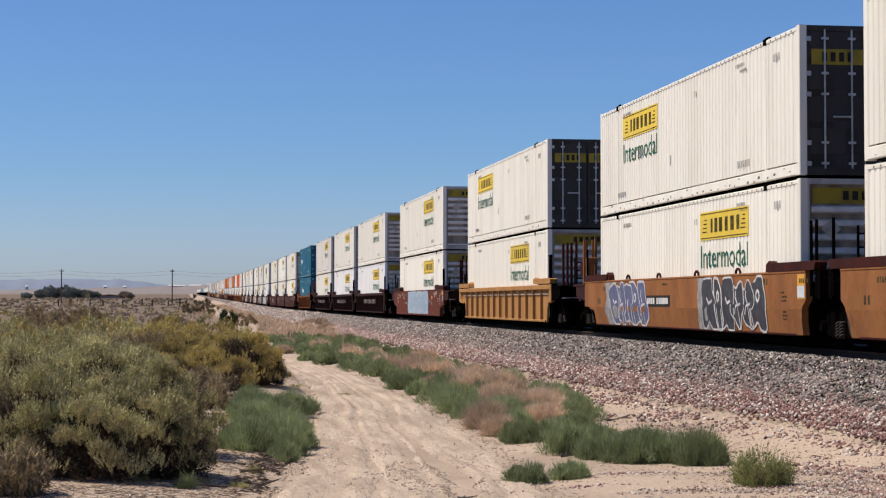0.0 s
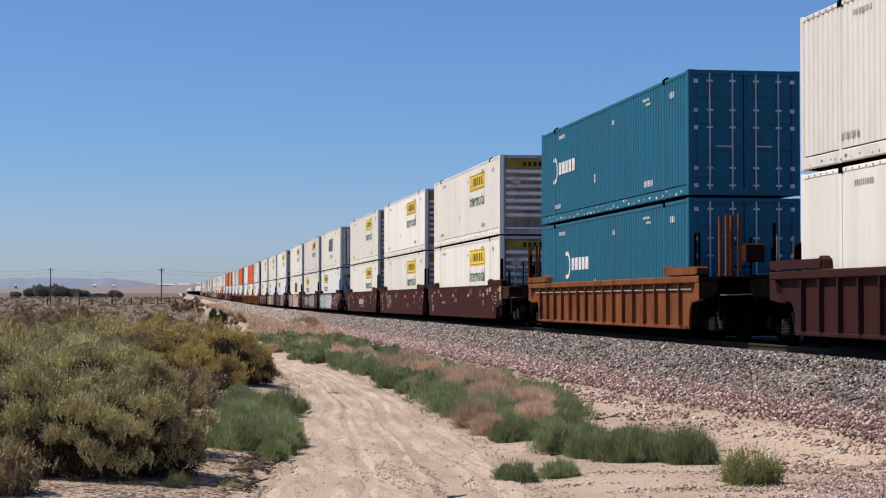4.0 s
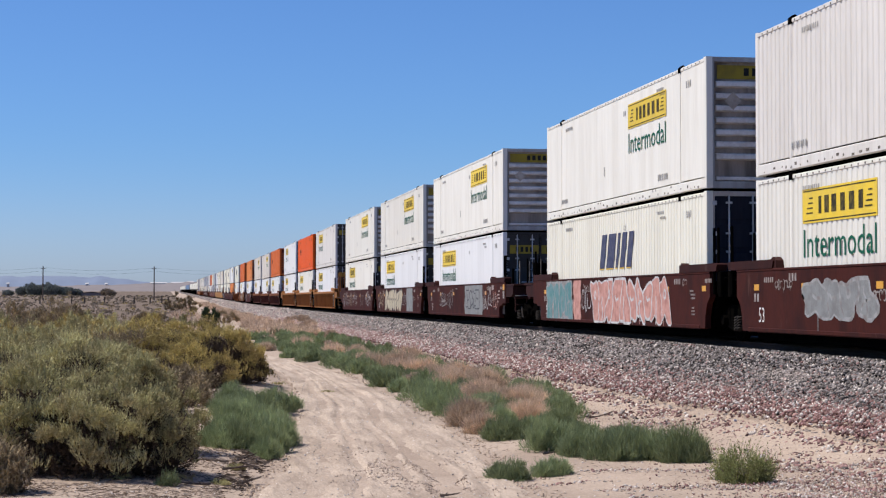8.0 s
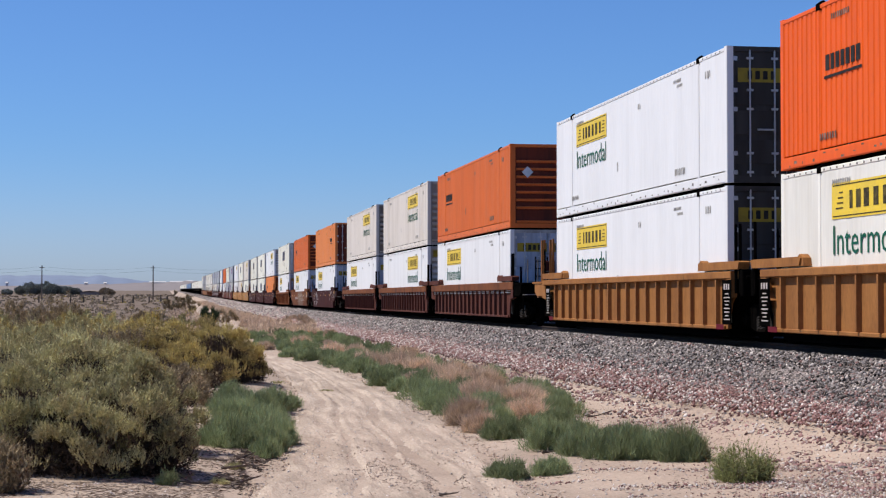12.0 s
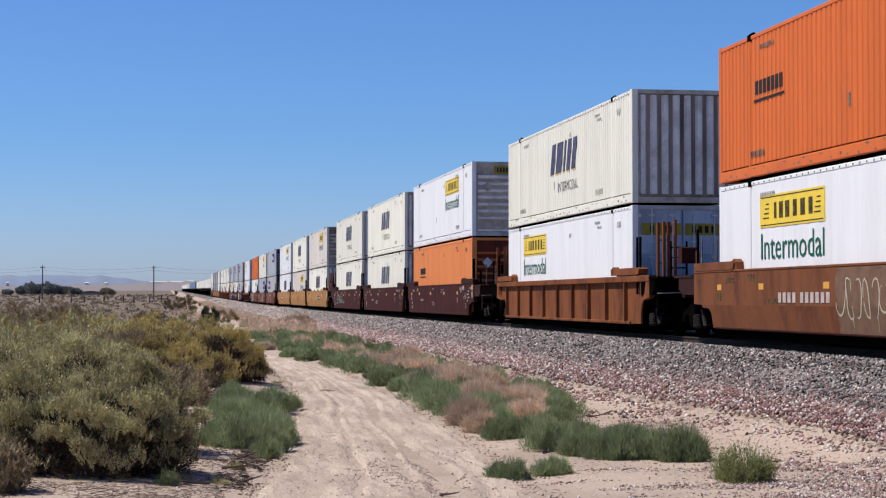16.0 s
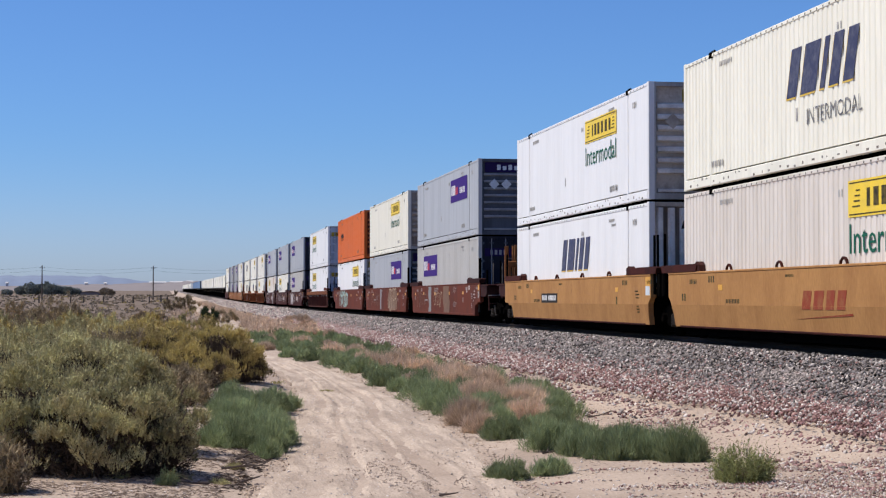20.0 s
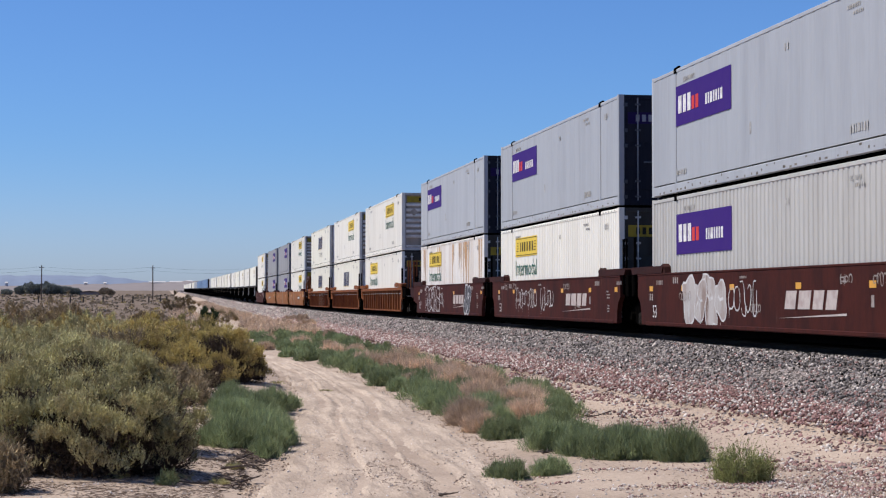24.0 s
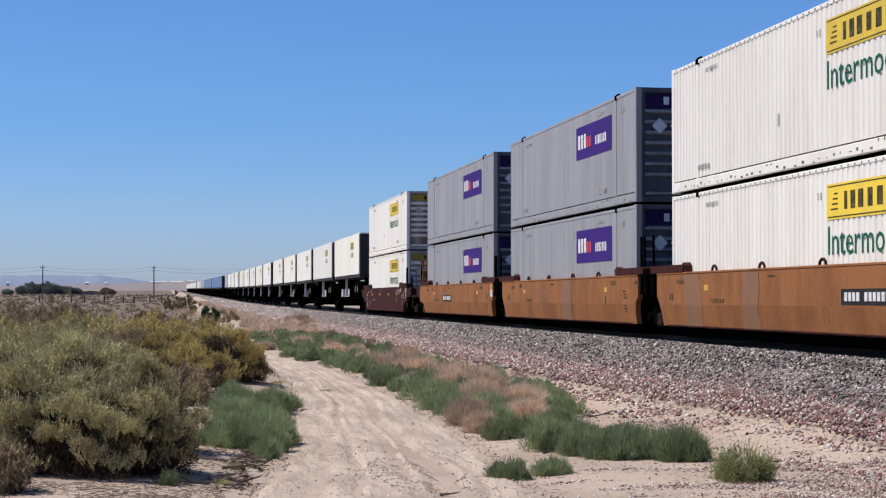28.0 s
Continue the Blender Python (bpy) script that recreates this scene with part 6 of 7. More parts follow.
UNITS = [
    (12.45, "Jn", W, "Jn", W, "os", "f", []),
    (31.8, "Jd", W, "Jn", W, "os", "l", [("patch", 5.6, 6.8, "spray_pale"), ("fat", 2.6, 6.2, "tag_blue/spray_white"), ("patch", -2.7, -1.9, "spray_pale"), ("fat", -6.4, -2.4, "spray_black/spray_white")]),
    (55.3, "Jd", W, "Jn", W, "wr", "fl", []),
    (78.6, "Jn", W, "Jn", W, "rs", "fl", [("patch", -4.3, 3.2, "spray_blue"), ("fat", -4.0, 3.0, "spray_blue/spray_white"), ("thin", -3.6, 2.6, "spray_pale")]),
    (102.2, "Jn", W, "Jn", B, "dr", "f", [("letters", -6, 4, "spray_pale")]),
    (121.6, "Jn", W, "Jn", B, "dr", "", [("letters", -6, 6, "spray_pale")]),
    (141.0, "Jn", "dusty", "Jn", W, "dr", "l", [("letters", -6, 6, "spray_pale")]),
    (164.4, "Td", T_, "Td", T_, "or", "fl", []),
    (187.9, "Jn", W, "Jn", W, "ds", "f", []),
    (207.1, "Jn", W, "Jn", W, "ds", "", [("thin", 3.5, 5.6, "spray_white")]),
    (226.4, "Jn", W, "Jn", W, "ds", "l", [("bars", -2.2, 1.2, "dusty_ink")]),
    (249.9, "Sn", C, "Jd", B, "ds", "f", [("fat", 2.2, 7.1, "spray_mint/spray_black"), ("fat", -3.0, 2.0, "spray_white/spray_black"), ("thin", -7.4, -3.8, "spray_white")]),
    (269.1, "Jn", "dusty", "Jd", W, "ds", "", [("thin", 1.8, 4.8, "spray_grey/spray_pale"), ("fat", -5.6, 0.2, "spray_pale/spray_black"), ("thin", -7.4, -5.8, "spray_pale")]),
    (288.5, "Jn", W, "Sd", C, "ds", "l", [("patch", 4.0, 7.4, "spray_pale"), ("fat", 4.1, 7.3, "tag_teal/spray_pale"), ("patch", 2.9, 3.8, "spray_pink"), ("fat", -5.8, 1.6, "spray_pink/spray_white"), ("thin", 1.7, 2.8, "spray_white")]),
    (311.9, "Jn", W, "Jd", "clean", "ds", "f", [("patch", -5.0, -1.2, "spray_grey"), ("thin", -4.2, -1.5, "spray_grey/spray_black"), ("thin", -6.9, -5.2, "spray_white"), ("thin", 1.8, 5.0, "spray_pale"), ("thin", -8.0, -7.0, "spray_pink")]),
    (331.3, "Jn", W, "Jd", "clean", "ds", "", [("fat", -1.9, 4.6, "spray_cream/spray_black"), ("patch", -5.8, -3.7, "spray_grey"), ("thin", -3.6, -2.0, "spray_pale"), ("thin", 5.2, 7.2, "spray_tan")]),
    (350.7, "Jn", W, "Jd", W, "ds", "l", [("thin", 4.2, 7.6, "spray_pale"), ("thin", -0.6, 1.6, "spray_white"), ("thin", 2.4, 4.0, "spray_tan"), ("thin", -4.0, -2.4, "spray_pale"), ("thin", -7.6, -5.2, "spray_white")]),
    (374.1, "Jd", "dusty", "Jd", "clean", "yr", "f", []),
    (393.6, "On", O_, "Jd", W, "yr", "", []),
    (413.0, "Jd", "clean", "Jd", "clean", "yr", "l", []),
    (436.4, "On", "burnt", "Jd", B, "er", "f", []),
    (455.6, "Jn", Y_, "Jn", B, "er", "", []),
    (475.2, "Jn", Y_, "Jd", B, "er", "l", []),
    (499.5, "Od", F_, "Jd", B, "ds", "fl", [("fat", 4.6, 5.8, "spray_pale")]),
    (523.4, "On", "burnt", "Jd", B, "us", "fl", [("patch", -1.9, 1.1, "spray_brown"), ("thin", -6.6, 1.1, "spray_cream"), ("patch", -4.0, -2.4, "spray_brown"), ("thin", -5.6, -2.4, "spray_white")]),
    (546.6, "Sn", C, "Jd", B, "tr", "fl", []),
    (570.1, "Jn", B, "On", F_, "ds", "f", []),
    (589.5, "Sn", C, "Sn", C, "ds", "", []),
    (608.8, "Sn", C, "Sn", C, "ds", "l", [("thin", 2, 6, "spray_mint")]),
    (632.45, "Jn", Y_, "Sn", C, "ys", "f", []),
    (651.9, "Sn", C, "Jn", Y_, "ys", "", [("bars", -2.1, 0.6, "brick_ink")]),
    (671.0, "Jn", B, "Sn", B, "ys", "l", []),
    (694.6, "Fn", G_, "Fd", "putty", "rs", "f", [("patch", 2.7, 3.5, "spray_grey"), ("patch", -2.3, -0.7, "spray_brown"), ("thin", -0.4, 1.8, "spray_tan"), ("thin", 4.2, 7.0, "spray_brown")]),
    (714.1, "Jn", C, "Fn", G_, "rs", "", [("patch", 1.2, 1.8, "spray_grey"), ("thin", 2, 6, "spray_brown"), ("fat", -5, -2, "spray_brown/spray_tan")]),
    (733.3, "On", "burnt", "Jn", B, "rs", "l", [("fat", 0, 5, "spray_mint")]),
    (757.1, "Jd", B, "Jd", B, "er", "fl", []),
    (780.5, "Fd", G_, "Fd", "putty", "ds", "f", [("fat", 2.0, 4.9, "spray_haze/spray_white"), ("thin", 0, 1.8, "spray_white"), ("bars", -4.5, -1.0, "dusty_ink")]),
    (799.8, "Fd", G_, "Jd", W, "ds", "", [("thin", 1.4, 4.6, "spray_white"), ("thin", -1.0, 0.8, "spray_white"), ("bars", -5.6, -2.2, "dusty_ink")]),
    (819.3, "Fd", G_, "Jd", R_, "ds", "l", [("fat", 1.6, 5.4, "oxide/spray_white"), ("thin", 0.3, 1.6, "spray_white"), ("bars", -4.9, -1.6, "dusty_ink"), ("fat", -6.1, -4.9, "spray_black/spray_white")]),
    (842.2, "Jn", W, "Jd", W, "or", "f", []),
    (861.7, "Jn", W, "Sn", C, "or", "", []),
    (881.4, "Sn", C, "Sn", C, "or", "l", [("patch", -2.8, -0.7, "spray_haze"), ("patch", -5.4, -3.0, "spray_haze"), ("patch", -6.3, -5.6, "spray_rose")]),
    (904.9, "Jn", W, "Jn", W, "os", "f", [("patch", 5.4, 6.6, "spray_smear"), ("patch", 1.6, 2.6, "spray_smear")]),
    (924.2, "Fn", "dim", "Fn", "dim", "os", "", [("thin", 1, 3, "spray_rose"), ("patch", -1.6, -0.4, "spray_smear")]),
    (943.6, "Fn", "dim", "Fn", "dim", "os", "l", [("thin", 2, 4, "spray_rose")]),
    (966.8, "Jn", W, "Jn", W, "ds", "fl", []),
]
rnd = random.Random(11)
cars = []
for s0, top, tt, bot, bt, car, ends, tags in UNITS:
    mid = s0 + HALF
    w = well_car(car, "f" in ends, "l" in ends)
    cars.append((w, car, ends, tags))
    MOVERS.append((w, mid, 0.0))
    for k, (code, tone) in enumerate(((bot, bt), (top, tt))):
        c = container(code[0], -1 if code[1] == "n" else 1, tone, k == 0, tone in ("bright", "clean", "grey", "dim") or (code[0] == "J" and rnd.random() < 0.25))
        if tone == "rusty":
            for y0, y1, many in ((-4.9, -2.5, 22), (-1.3, -0.7, 5), (2.4, 3.2, 6), (-7.7, -7.0, 6), (6.2, 7.4, 6)):
                g = Geo()
                for i in range(many):
                    y, w, z = rnd.uniform(y0, y1), rnd.uniform(0.02, 0.13), rnd.uniform(0.4, 2.1)
                    g.add([(-WIDE / 2 - 0.003 - 0.0001 * i, yy, zz) for yy, zz in ((y - w, 2.76), (y + w, 2.76), (y + w * 0.6, (z + 2.76) / 2), (y, z), (y - w * 0.7, (z + 2.6) / 2))], [(0, 1, 2, 3, 4)])
                part("rust_patch", g, M["rust_stain"], c, "rust-brown streaks")["kind"] = "stuff"
        MOVERS.append((c, mid, FLOOR + k * (HIGH + 0.045)))


for w, car, ends, tags in cars:
    before = set(w.children_recursive)
    car_marks(w, car, ends, rnd, tags)
    for ob in set(w.children_recursive) - before if car in FOLDED else ():
        for v in ob.data.vertices:                           # paint follows the folded side
            if v.co.z < FOLD:
                v.co.x += 0.07 * (FOLD - v.co.z) / (FOLD - 0.27)


# spine cars with trailers behind the double stacks
def spine_car(far):
    if ("spine", far) in TEMPLATES:
        return copy_thing(TEMPLATES["spine", far], Matrix())
    ob = thing("spine_car", "dark steel spine car that carries a trailer", "railcar", "spine cars of the train")
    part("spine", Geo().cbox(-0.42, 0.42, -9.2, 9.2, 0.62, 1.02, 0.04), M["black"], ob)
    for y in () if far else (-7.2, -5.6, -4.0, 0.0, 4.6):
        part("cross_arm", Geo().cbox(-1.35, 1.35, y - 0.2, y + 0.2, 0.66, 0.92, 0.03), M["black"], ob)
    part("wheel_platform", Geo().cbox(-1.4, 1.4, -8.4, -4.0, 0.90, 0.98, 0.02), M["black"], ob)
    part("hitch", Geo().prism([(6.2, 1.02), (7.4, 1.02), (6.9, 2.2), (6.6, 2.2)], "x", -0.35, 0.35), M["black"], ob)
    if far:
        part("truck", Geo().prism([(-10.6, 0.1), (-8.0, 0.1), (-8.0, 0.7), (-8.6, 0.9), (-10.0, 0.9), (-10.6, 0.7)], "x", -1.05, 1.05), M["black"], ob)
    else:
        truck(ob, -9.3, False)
    TEMPLATES["spine", far] = ob
    return ob


def trailer(tone, far):
    key = ("trailer", tone, far)
    if key in TEMPLATES:
        return copy_thing(TEMPLATES[key], Matrix())
    ob = thing("semi_trailer", f"{TONES.get(tone, tone)} box trailer on a spine car", "trailer", "trailers on the train")
    z0 = 2.22
    part("box", corrugated(-WIDE / 2, -1, -HALF + 0.1, HALF - 0.1, z0 + 0.2, z0 + 2.7, 0.6, 0.008), M[tone], ob)
    part("box", corrugated(WIDE / 2, 1, -HALF + 0.1, HALF - 0.1, z0 + 0.2, z0 + 2.7, 0.6, 0.008), M[tone], ob)
    part("roof", Geo().box(-1.27, 1.27, -HALF, HALF, z0 + 2.66, z0 + 2.74), M[tone], ob)
    part("floor", Geo().box(-1.27, 1.27, -HALF, HALF, z0 + 0.02, z0 + 0.2), M["door_dark"], ob)
    # dark door colour stands for the shade on this end
    part("rear_door", Geo().cbox(-1.28, 1.28, -HALF, -HALF + 0.1, z0 + 0.05, z0 + 2.7, 0.02), M["door_dark"], ob, "dark shaded rear doors")
    part("front_wall", Geo().cbox(-1.28, 1.28, HALF - 0.1, HALF, z0 + 0.05, z0 + 2.7, 0.02), M[tone], ob)
    b = part("bogie", Geo().cbox(-0.5, 0.5, -7.4, -4.2, 1.6, z0 + 0.02, 0.04), M["black"], ob)
    for y in (-6.6, -5.3):
        for s in (-1,) if far else (-1, 1):
            part("wheel", Geo().tube((s * 0.7, y, 1.49), (s * 1.27, y, 1.49), 0.50, 16), M["black"], b, "black tyre")
            if s < 0 and not far:
                part("hub", Geo().tube((s * 1.27, y, 1.49), (s * 1.285, y, 1.49), 0.22, 12), M["pocket"], b, "dull wheel hub")
    for s in (-1,) if far else (-1, 1):
        part("landing_leg", Geo().cbox(*sorted((s * 0.75, s * 0.9)), 4.4, 4.55, 1.1, z0 + 0.05, 0.02).cbox(*sorted((s * 0.70, s * 0.95)), 4.2, 4.75, 1.06, 1.12, 0.01), M["steel"], ob, "pale landing leg with a foot")
    if tone in ("white", "cream") and not far:
        part("sign_panel", Geo().plate(-4.8, -3.0, z0 + 1.8, z0 + 2.25, -WIDE / 2 - 0.006), M["end_yellow"], ob, "yellow sign panel")
        part("sign_mark", bars([0.12] * 8, -WIDE / 2 - 0.006, -3.9, z0 + 1.3, 0.3, 0.3), M["faint_ink"], ob, "faint sign bars")
    TEMPLATES[key] = ob
    return ob


M["blue_box"] = material("blue_trailer_paint", (0.13, 0.21, 0.35), 0.5, second=(0.10, 0.16, 0.27), scale=1.5, stretch=STREAK)
s0 = 988.4
for i in range(56):
    mid = s0 + HALF
    tone = "white" if i % 3 else "cream"
    if 1215 < s0 < 1270:
        tone = "grey"
    elif 1270 <= s0 < 1440:
        tone = "blue_box"
    elif s0 < 1520 and s0 > 1440:
        tone = "grey"
    if i != 14 and i != 33:
        MOVERS.append((trailer(tone, i > 11), mid, 0.0))
    MOVERS.append((spine_car(i > 11), mid, 0.0))
    s0 += 18.25 if (i + 1) % 5 else 21.0


def motions():
    """The train runs towards the camera at a steady speed, down the easing grade."""
    times = [0, 2, 4, 6, 8, 10, 12, 14, 16, 18, 20, 22, 24, 26, 28]
    for ob, mid, up in MOVERS:
        walk(ob, [(t, pose(XC, mid - SPEED * t, RAIL + up + grade(mid - SPEED * t))) for t in times])

# ---- plants ----


def sprigs(rng, pos, grow, length, leaf, per):
    """Leafy twigs: each a stem line of narrow leaf blades. Arrays in, vertices and triangles out."""
    n = len(pos)
    t = np.tile(np.linspace(0.1, 1.0, per), n)
    p = np.repeat(pos, per, 0)
    d = np.repeat(grow, per, 0)
    ln = np.repeat(length, per)
    c = p + d * (ln * t)[:, None]
    side = rng.normal(0, 1, (n * per, 3))
    side -= d * (side * d).sum(1, keepdims=True)
    side /= np.linalg.norm(side, axis=1, keepdims=True) + 1e-6
    way = d * 0.95 + side * 0.65
    way /= np.linalg.norm(way, axis=1, keepdims=True)
    w = np.cross(way, rng.normal(0, 1, (n * per, 3)))
    w /= np.linalg.norm(w, axis=1, keepdims=True) + 1e-6
    sz = leaf * (0.6 + 0.8 * rng.random(n * per)) * (1.15 - 0.5 * t)
    tip = c + way * (sz * 1.9)[:, None]
    v = np.stack([c - w * (sz * 0.3)[:, None], c + w * (sz * 0.3)[:, None] + way * (sz * 0.4)[:, None], tip], 1).reshape(-1, 3)
    return v, np.arange(len(v)).reshape(-1, 3)


def dome(rng, n, rx, ry, h, lump, inside=0.12, per=30, fan=0.34, gather=0.032, rise=0.8):
    """Twigs in plumes on and under an uneven dome: where they start and the way that they grow."""
    m = max(4, n // per)
    u = rng.normal(0, 1, (m, 3))
    u[:, 2] = np.abs(u[:, 2]) * 0.95 - 0.02
    u /= np.linalg.norm(u, axis=1, keepdims=True)
    off = rng.random(3) * 50
    bump = np.array([noise.noise(Vector(a * 1.7 + off)) * 0.6 + noise.noise(Vector(a * 4.6 + off)) * 0.55 for a in u])
    r = (1 + lump * bump) * np.where(rng.random(m) < inside, 0.5 + 0.35 * rng.random(m), 0.84 + 0.16 * rng.random(m))
    c = u * r[:, None] * np.array([rx, ry, h])
    c[:, 2] = np.maximum(c[:, 2], 0.02)
    c[:, :2] *= (0.58 + 0.42 * np.clip(c[:, 2:3] / (0.5 * h), 0, 1))          # drawn in towards the root
    k = rng.integers(0, m, n)
    pos = c[k] + rng.normal(0, gather, (n, 3)) * np.array([1, 1, 1.8])
    pos[:, 2] = np.maximum(pos[:, 2], 0.015)
    lean = rng.normal(0, 0.22, (m, 3))
    grow = u[k] * 0.5 + lean[k] + np.array([0, 0, rise]) + rng.normal(0, fan * 0.55, (n, 3))
    grow /= np.linalg.norm(grow, axis=1, keepdims=True)
    return pos, grow


def shrub(kind, x, y, rx, h, n, seed, label, turn=0.0, leaf=0.033, name="shrub", lump=0.62, group="desert shrubs"):
    """A dense desert shrub: woody stems from the root and a crown of many leafy twigs."""
    rng = np.random.default_rng(seed)
    close = y < 36
    ob = thing(name, label, "shrub", group)
    if kind in ("sage", "ochre") and y < 48 and h > 0.55:
        # many small rounded heads over the mound, each a tuft of short leafy spikes; under and between them an added
        # core of twigs, dark as inner shade
        heads = int(78 * rx * h)
        u = rng.normal(0, 1, (heads, 3))
        u[:, 2] = np.abs(u[:, 2]) * 1.05 - 0.12
        u /= np.linalg.norm(u, axis=1, keepdims=True)
        off = rng.random(3) * 50
        swell = np.array([0.30 * noise.noise(Vector(a * 1.9 + off)) + 0.22 * noise.noise(Vector(a * 4.3 + off)) for a in u])
        mid = u * np.array([rx, rx * (0.85 + 0.3 * rng.random()), h]) * (0.80 + swell + 0.12 * rng.random(heads))[:, None]
        mid[:, 2] = np.maximum(mid[:, 2], 0.10)
        rad = (0.07 + 0.10 * rng.random(heads)) * min(1.15, 0.5 + 0.5 * (rx + h) / 2)
        which = rng.choice(heads, n, p=rad ** 2 / (rad ** 2).sum())
        w = rng.normal(0, 1, (n, 3)) + u[which] * 0.5 + np.array([0, 0, 0.5])
        w /= np.linalg.norm(w, axis=1, keepdims=True)
        pos = mid[which] + w * (rad[which] * (0.55 + 0.35 * rng.random(n)))[:, None]
        pos[:, 2] = np.maximum(pos[:, 2], 0.02)
        grow = w * 0.7 + np.array([0, 0, 0.95]) + rng.normal(0, 0.2, (n, 3))
        grow /= np.linalg.norm(grow, axis=1, keepdims=True)
        t = (w[:, 2] > -0.2 + 0.3 * rng.random(n)) & (pos[:, 2] > (0.05 + 0.30 * rng.random(n)) * h)
        v, f = sprigs(rng, pos[t], grow[t], 0.07 + 0.11 * rng.random(t.sum()), leaf * 0.64, 10 if close else 8)
        part("crown", fast_mesh("crown", v, f, M[kind]), None, ob)
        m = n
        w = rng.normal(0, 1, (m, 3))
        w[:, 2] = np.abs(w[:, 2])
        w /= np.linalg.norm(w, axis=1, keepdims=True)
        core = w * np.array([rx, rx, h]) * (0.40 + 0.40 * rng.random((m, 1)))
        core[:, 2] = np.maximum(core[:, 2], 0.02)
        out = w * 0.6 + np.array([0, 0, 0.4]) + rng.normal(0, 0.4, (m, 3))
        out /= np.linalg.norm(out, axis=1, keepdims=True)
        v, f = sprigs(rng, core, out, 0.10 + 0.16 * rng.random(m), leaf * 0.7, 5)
        part("dry_skirt", fast_mesh("dry_skirt", v, f, M["dead"]), None, ob, "dead brown twigs, darkened as the shade inside the shrub")
    elif y < 48 and h > 0.55:
        # lobes over the mound; leafy plumes on their upper sides, bare brown twigs on their flanks, darkened as shade
        lobes = max(6, int(12 * rx * h))
        u = rng.normal(0, 1, (lobes, 3))
        u[:, 2] = np.abs(u[:, 2]) * 1.1
        u /= np.linalg.norm(u, axis=1, keepdims=True)
        mid = u * np.array([rx, rx * (0.85 + 0.3 * rng.random()), h]) * (0.54 + 0.3 * rng.random((lobes, 1)))
        rad = (0.21 + 0.2 * rng.random(lobes)) * min(1.25, 0.45 + 0.55 * (rx + h) / 2)
        per = 14
        m = n // per
        w = rng.normal(0, 1, (m, 3))
        w /= np.linalg.norm(w, axis=1, keepdims=True)
        w[:, 2] = np.where(w[:, 2] < -0.35, -w[:, 2], w[:, 2])
        which = rng.integers(0, lobes, m)
        c = mid[which] + w * (rad[which] * (0.82 + 0.22 * rng.random(m)))[:, None]
        c[:, 2] = np.maximum(c[:, 2], 0.03)
        up = 0.85 * w[:, 2] + 0.42 * np.clip(c[:, 2] / h, 0, 1) + rng.normal(0, 0.16, m)
        leafy = up > 0.33
        k = rng.integers(0, m, n)
        pos = c[k] + rng.normal(0, 0.03, (n, 3)) * np.array([1, 1, 1.8])
        pos[:, 2] = np.maximum(pos[:, 2], 0.015)
        grow = w[k] * 0.5 + rng.normal(0, 0.2, (m, 3))[k] + np.array([0, 0, 0.9]) + rng.normal(0, 0.34, (n, 3))
        grow /= np.linalg.norm(grow, axis=1, keepdims=True)
        ln = 0.055 + 0.10 * rng.random(n)
        t = leafy[k]
        v, f = sprigs(rng, pos[t], grow[t], ln[t], leaf, 6 if close else 5)
        part("crown", fast_mesh("crown", v, f, M[kind]), None, ob)
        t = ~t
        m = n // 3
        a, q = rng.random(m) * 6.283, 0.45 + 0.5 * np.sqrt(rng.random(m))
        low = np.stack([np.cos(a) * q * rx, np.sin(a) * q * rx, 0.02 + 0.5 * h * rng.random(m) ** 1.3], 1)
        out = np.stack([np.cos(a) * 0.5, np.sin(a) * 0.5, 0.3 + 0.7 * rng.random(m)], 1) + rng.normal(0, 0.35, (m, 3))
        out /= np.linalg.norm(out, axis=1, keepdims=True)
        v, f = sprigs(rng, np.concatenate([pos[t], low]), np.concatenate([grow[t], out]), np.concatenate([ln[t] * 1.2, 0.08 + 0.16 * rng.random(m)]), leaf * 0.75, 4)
        part("dry_skirt", fast_mesh("dry_skirt", v, f, M["dead"]), None, ob, "dead brown twigs, darkened as the shade inside the shrub")
    else:
        pos, grow = dome(rng, n, rx, rx * (0.85 + 0.3 * rng.random()), h, lump + 0.15, 0.1, 22, 0.5, 0.045)
        v, f = sprigs(rng, pos, grow, (0.10 + 0.16 * rng.random(n)) * min(1.0, 0.4 + 0.6 * h), leaf, 6 if close else 3)
        part("crown", fast_mesh("crown", v, f, M[kind]), None, ob)
    g = Geo()
    rr = random.Random(seed)
    for k in range(44 if y < 48 else 14):
        a, s = rr.uniform(0, 6.28), rr.uniform(0.4, 0.9)
        p = Vector((rr.uniform(-0.1, 0.1) * rx, rr.uniform(-0.1, 0.1) * rx, -0.05))
        q = Vector((math.cos(a) * rx * s * 0.55, math.sin(a) * rx * s * 0.55, h * rr.uniform(0.25, 0.5)))
        e = Vector((math.cos(a) * rx * s * 0.95, math.sin(a) * rx * s * 0.95, h * rr.uniform(0.55, 0.85)))
        g.tube(p, q, 0.022, 4, 0.013).tube(q, e, 0.013, 4, 0.005)
    part("woody_base", g, M["twig"], ob)
    ob.matrix_basis = pose(x, y, ground_z(x, y) - 0.02, 0, 0, turn)
    return ob


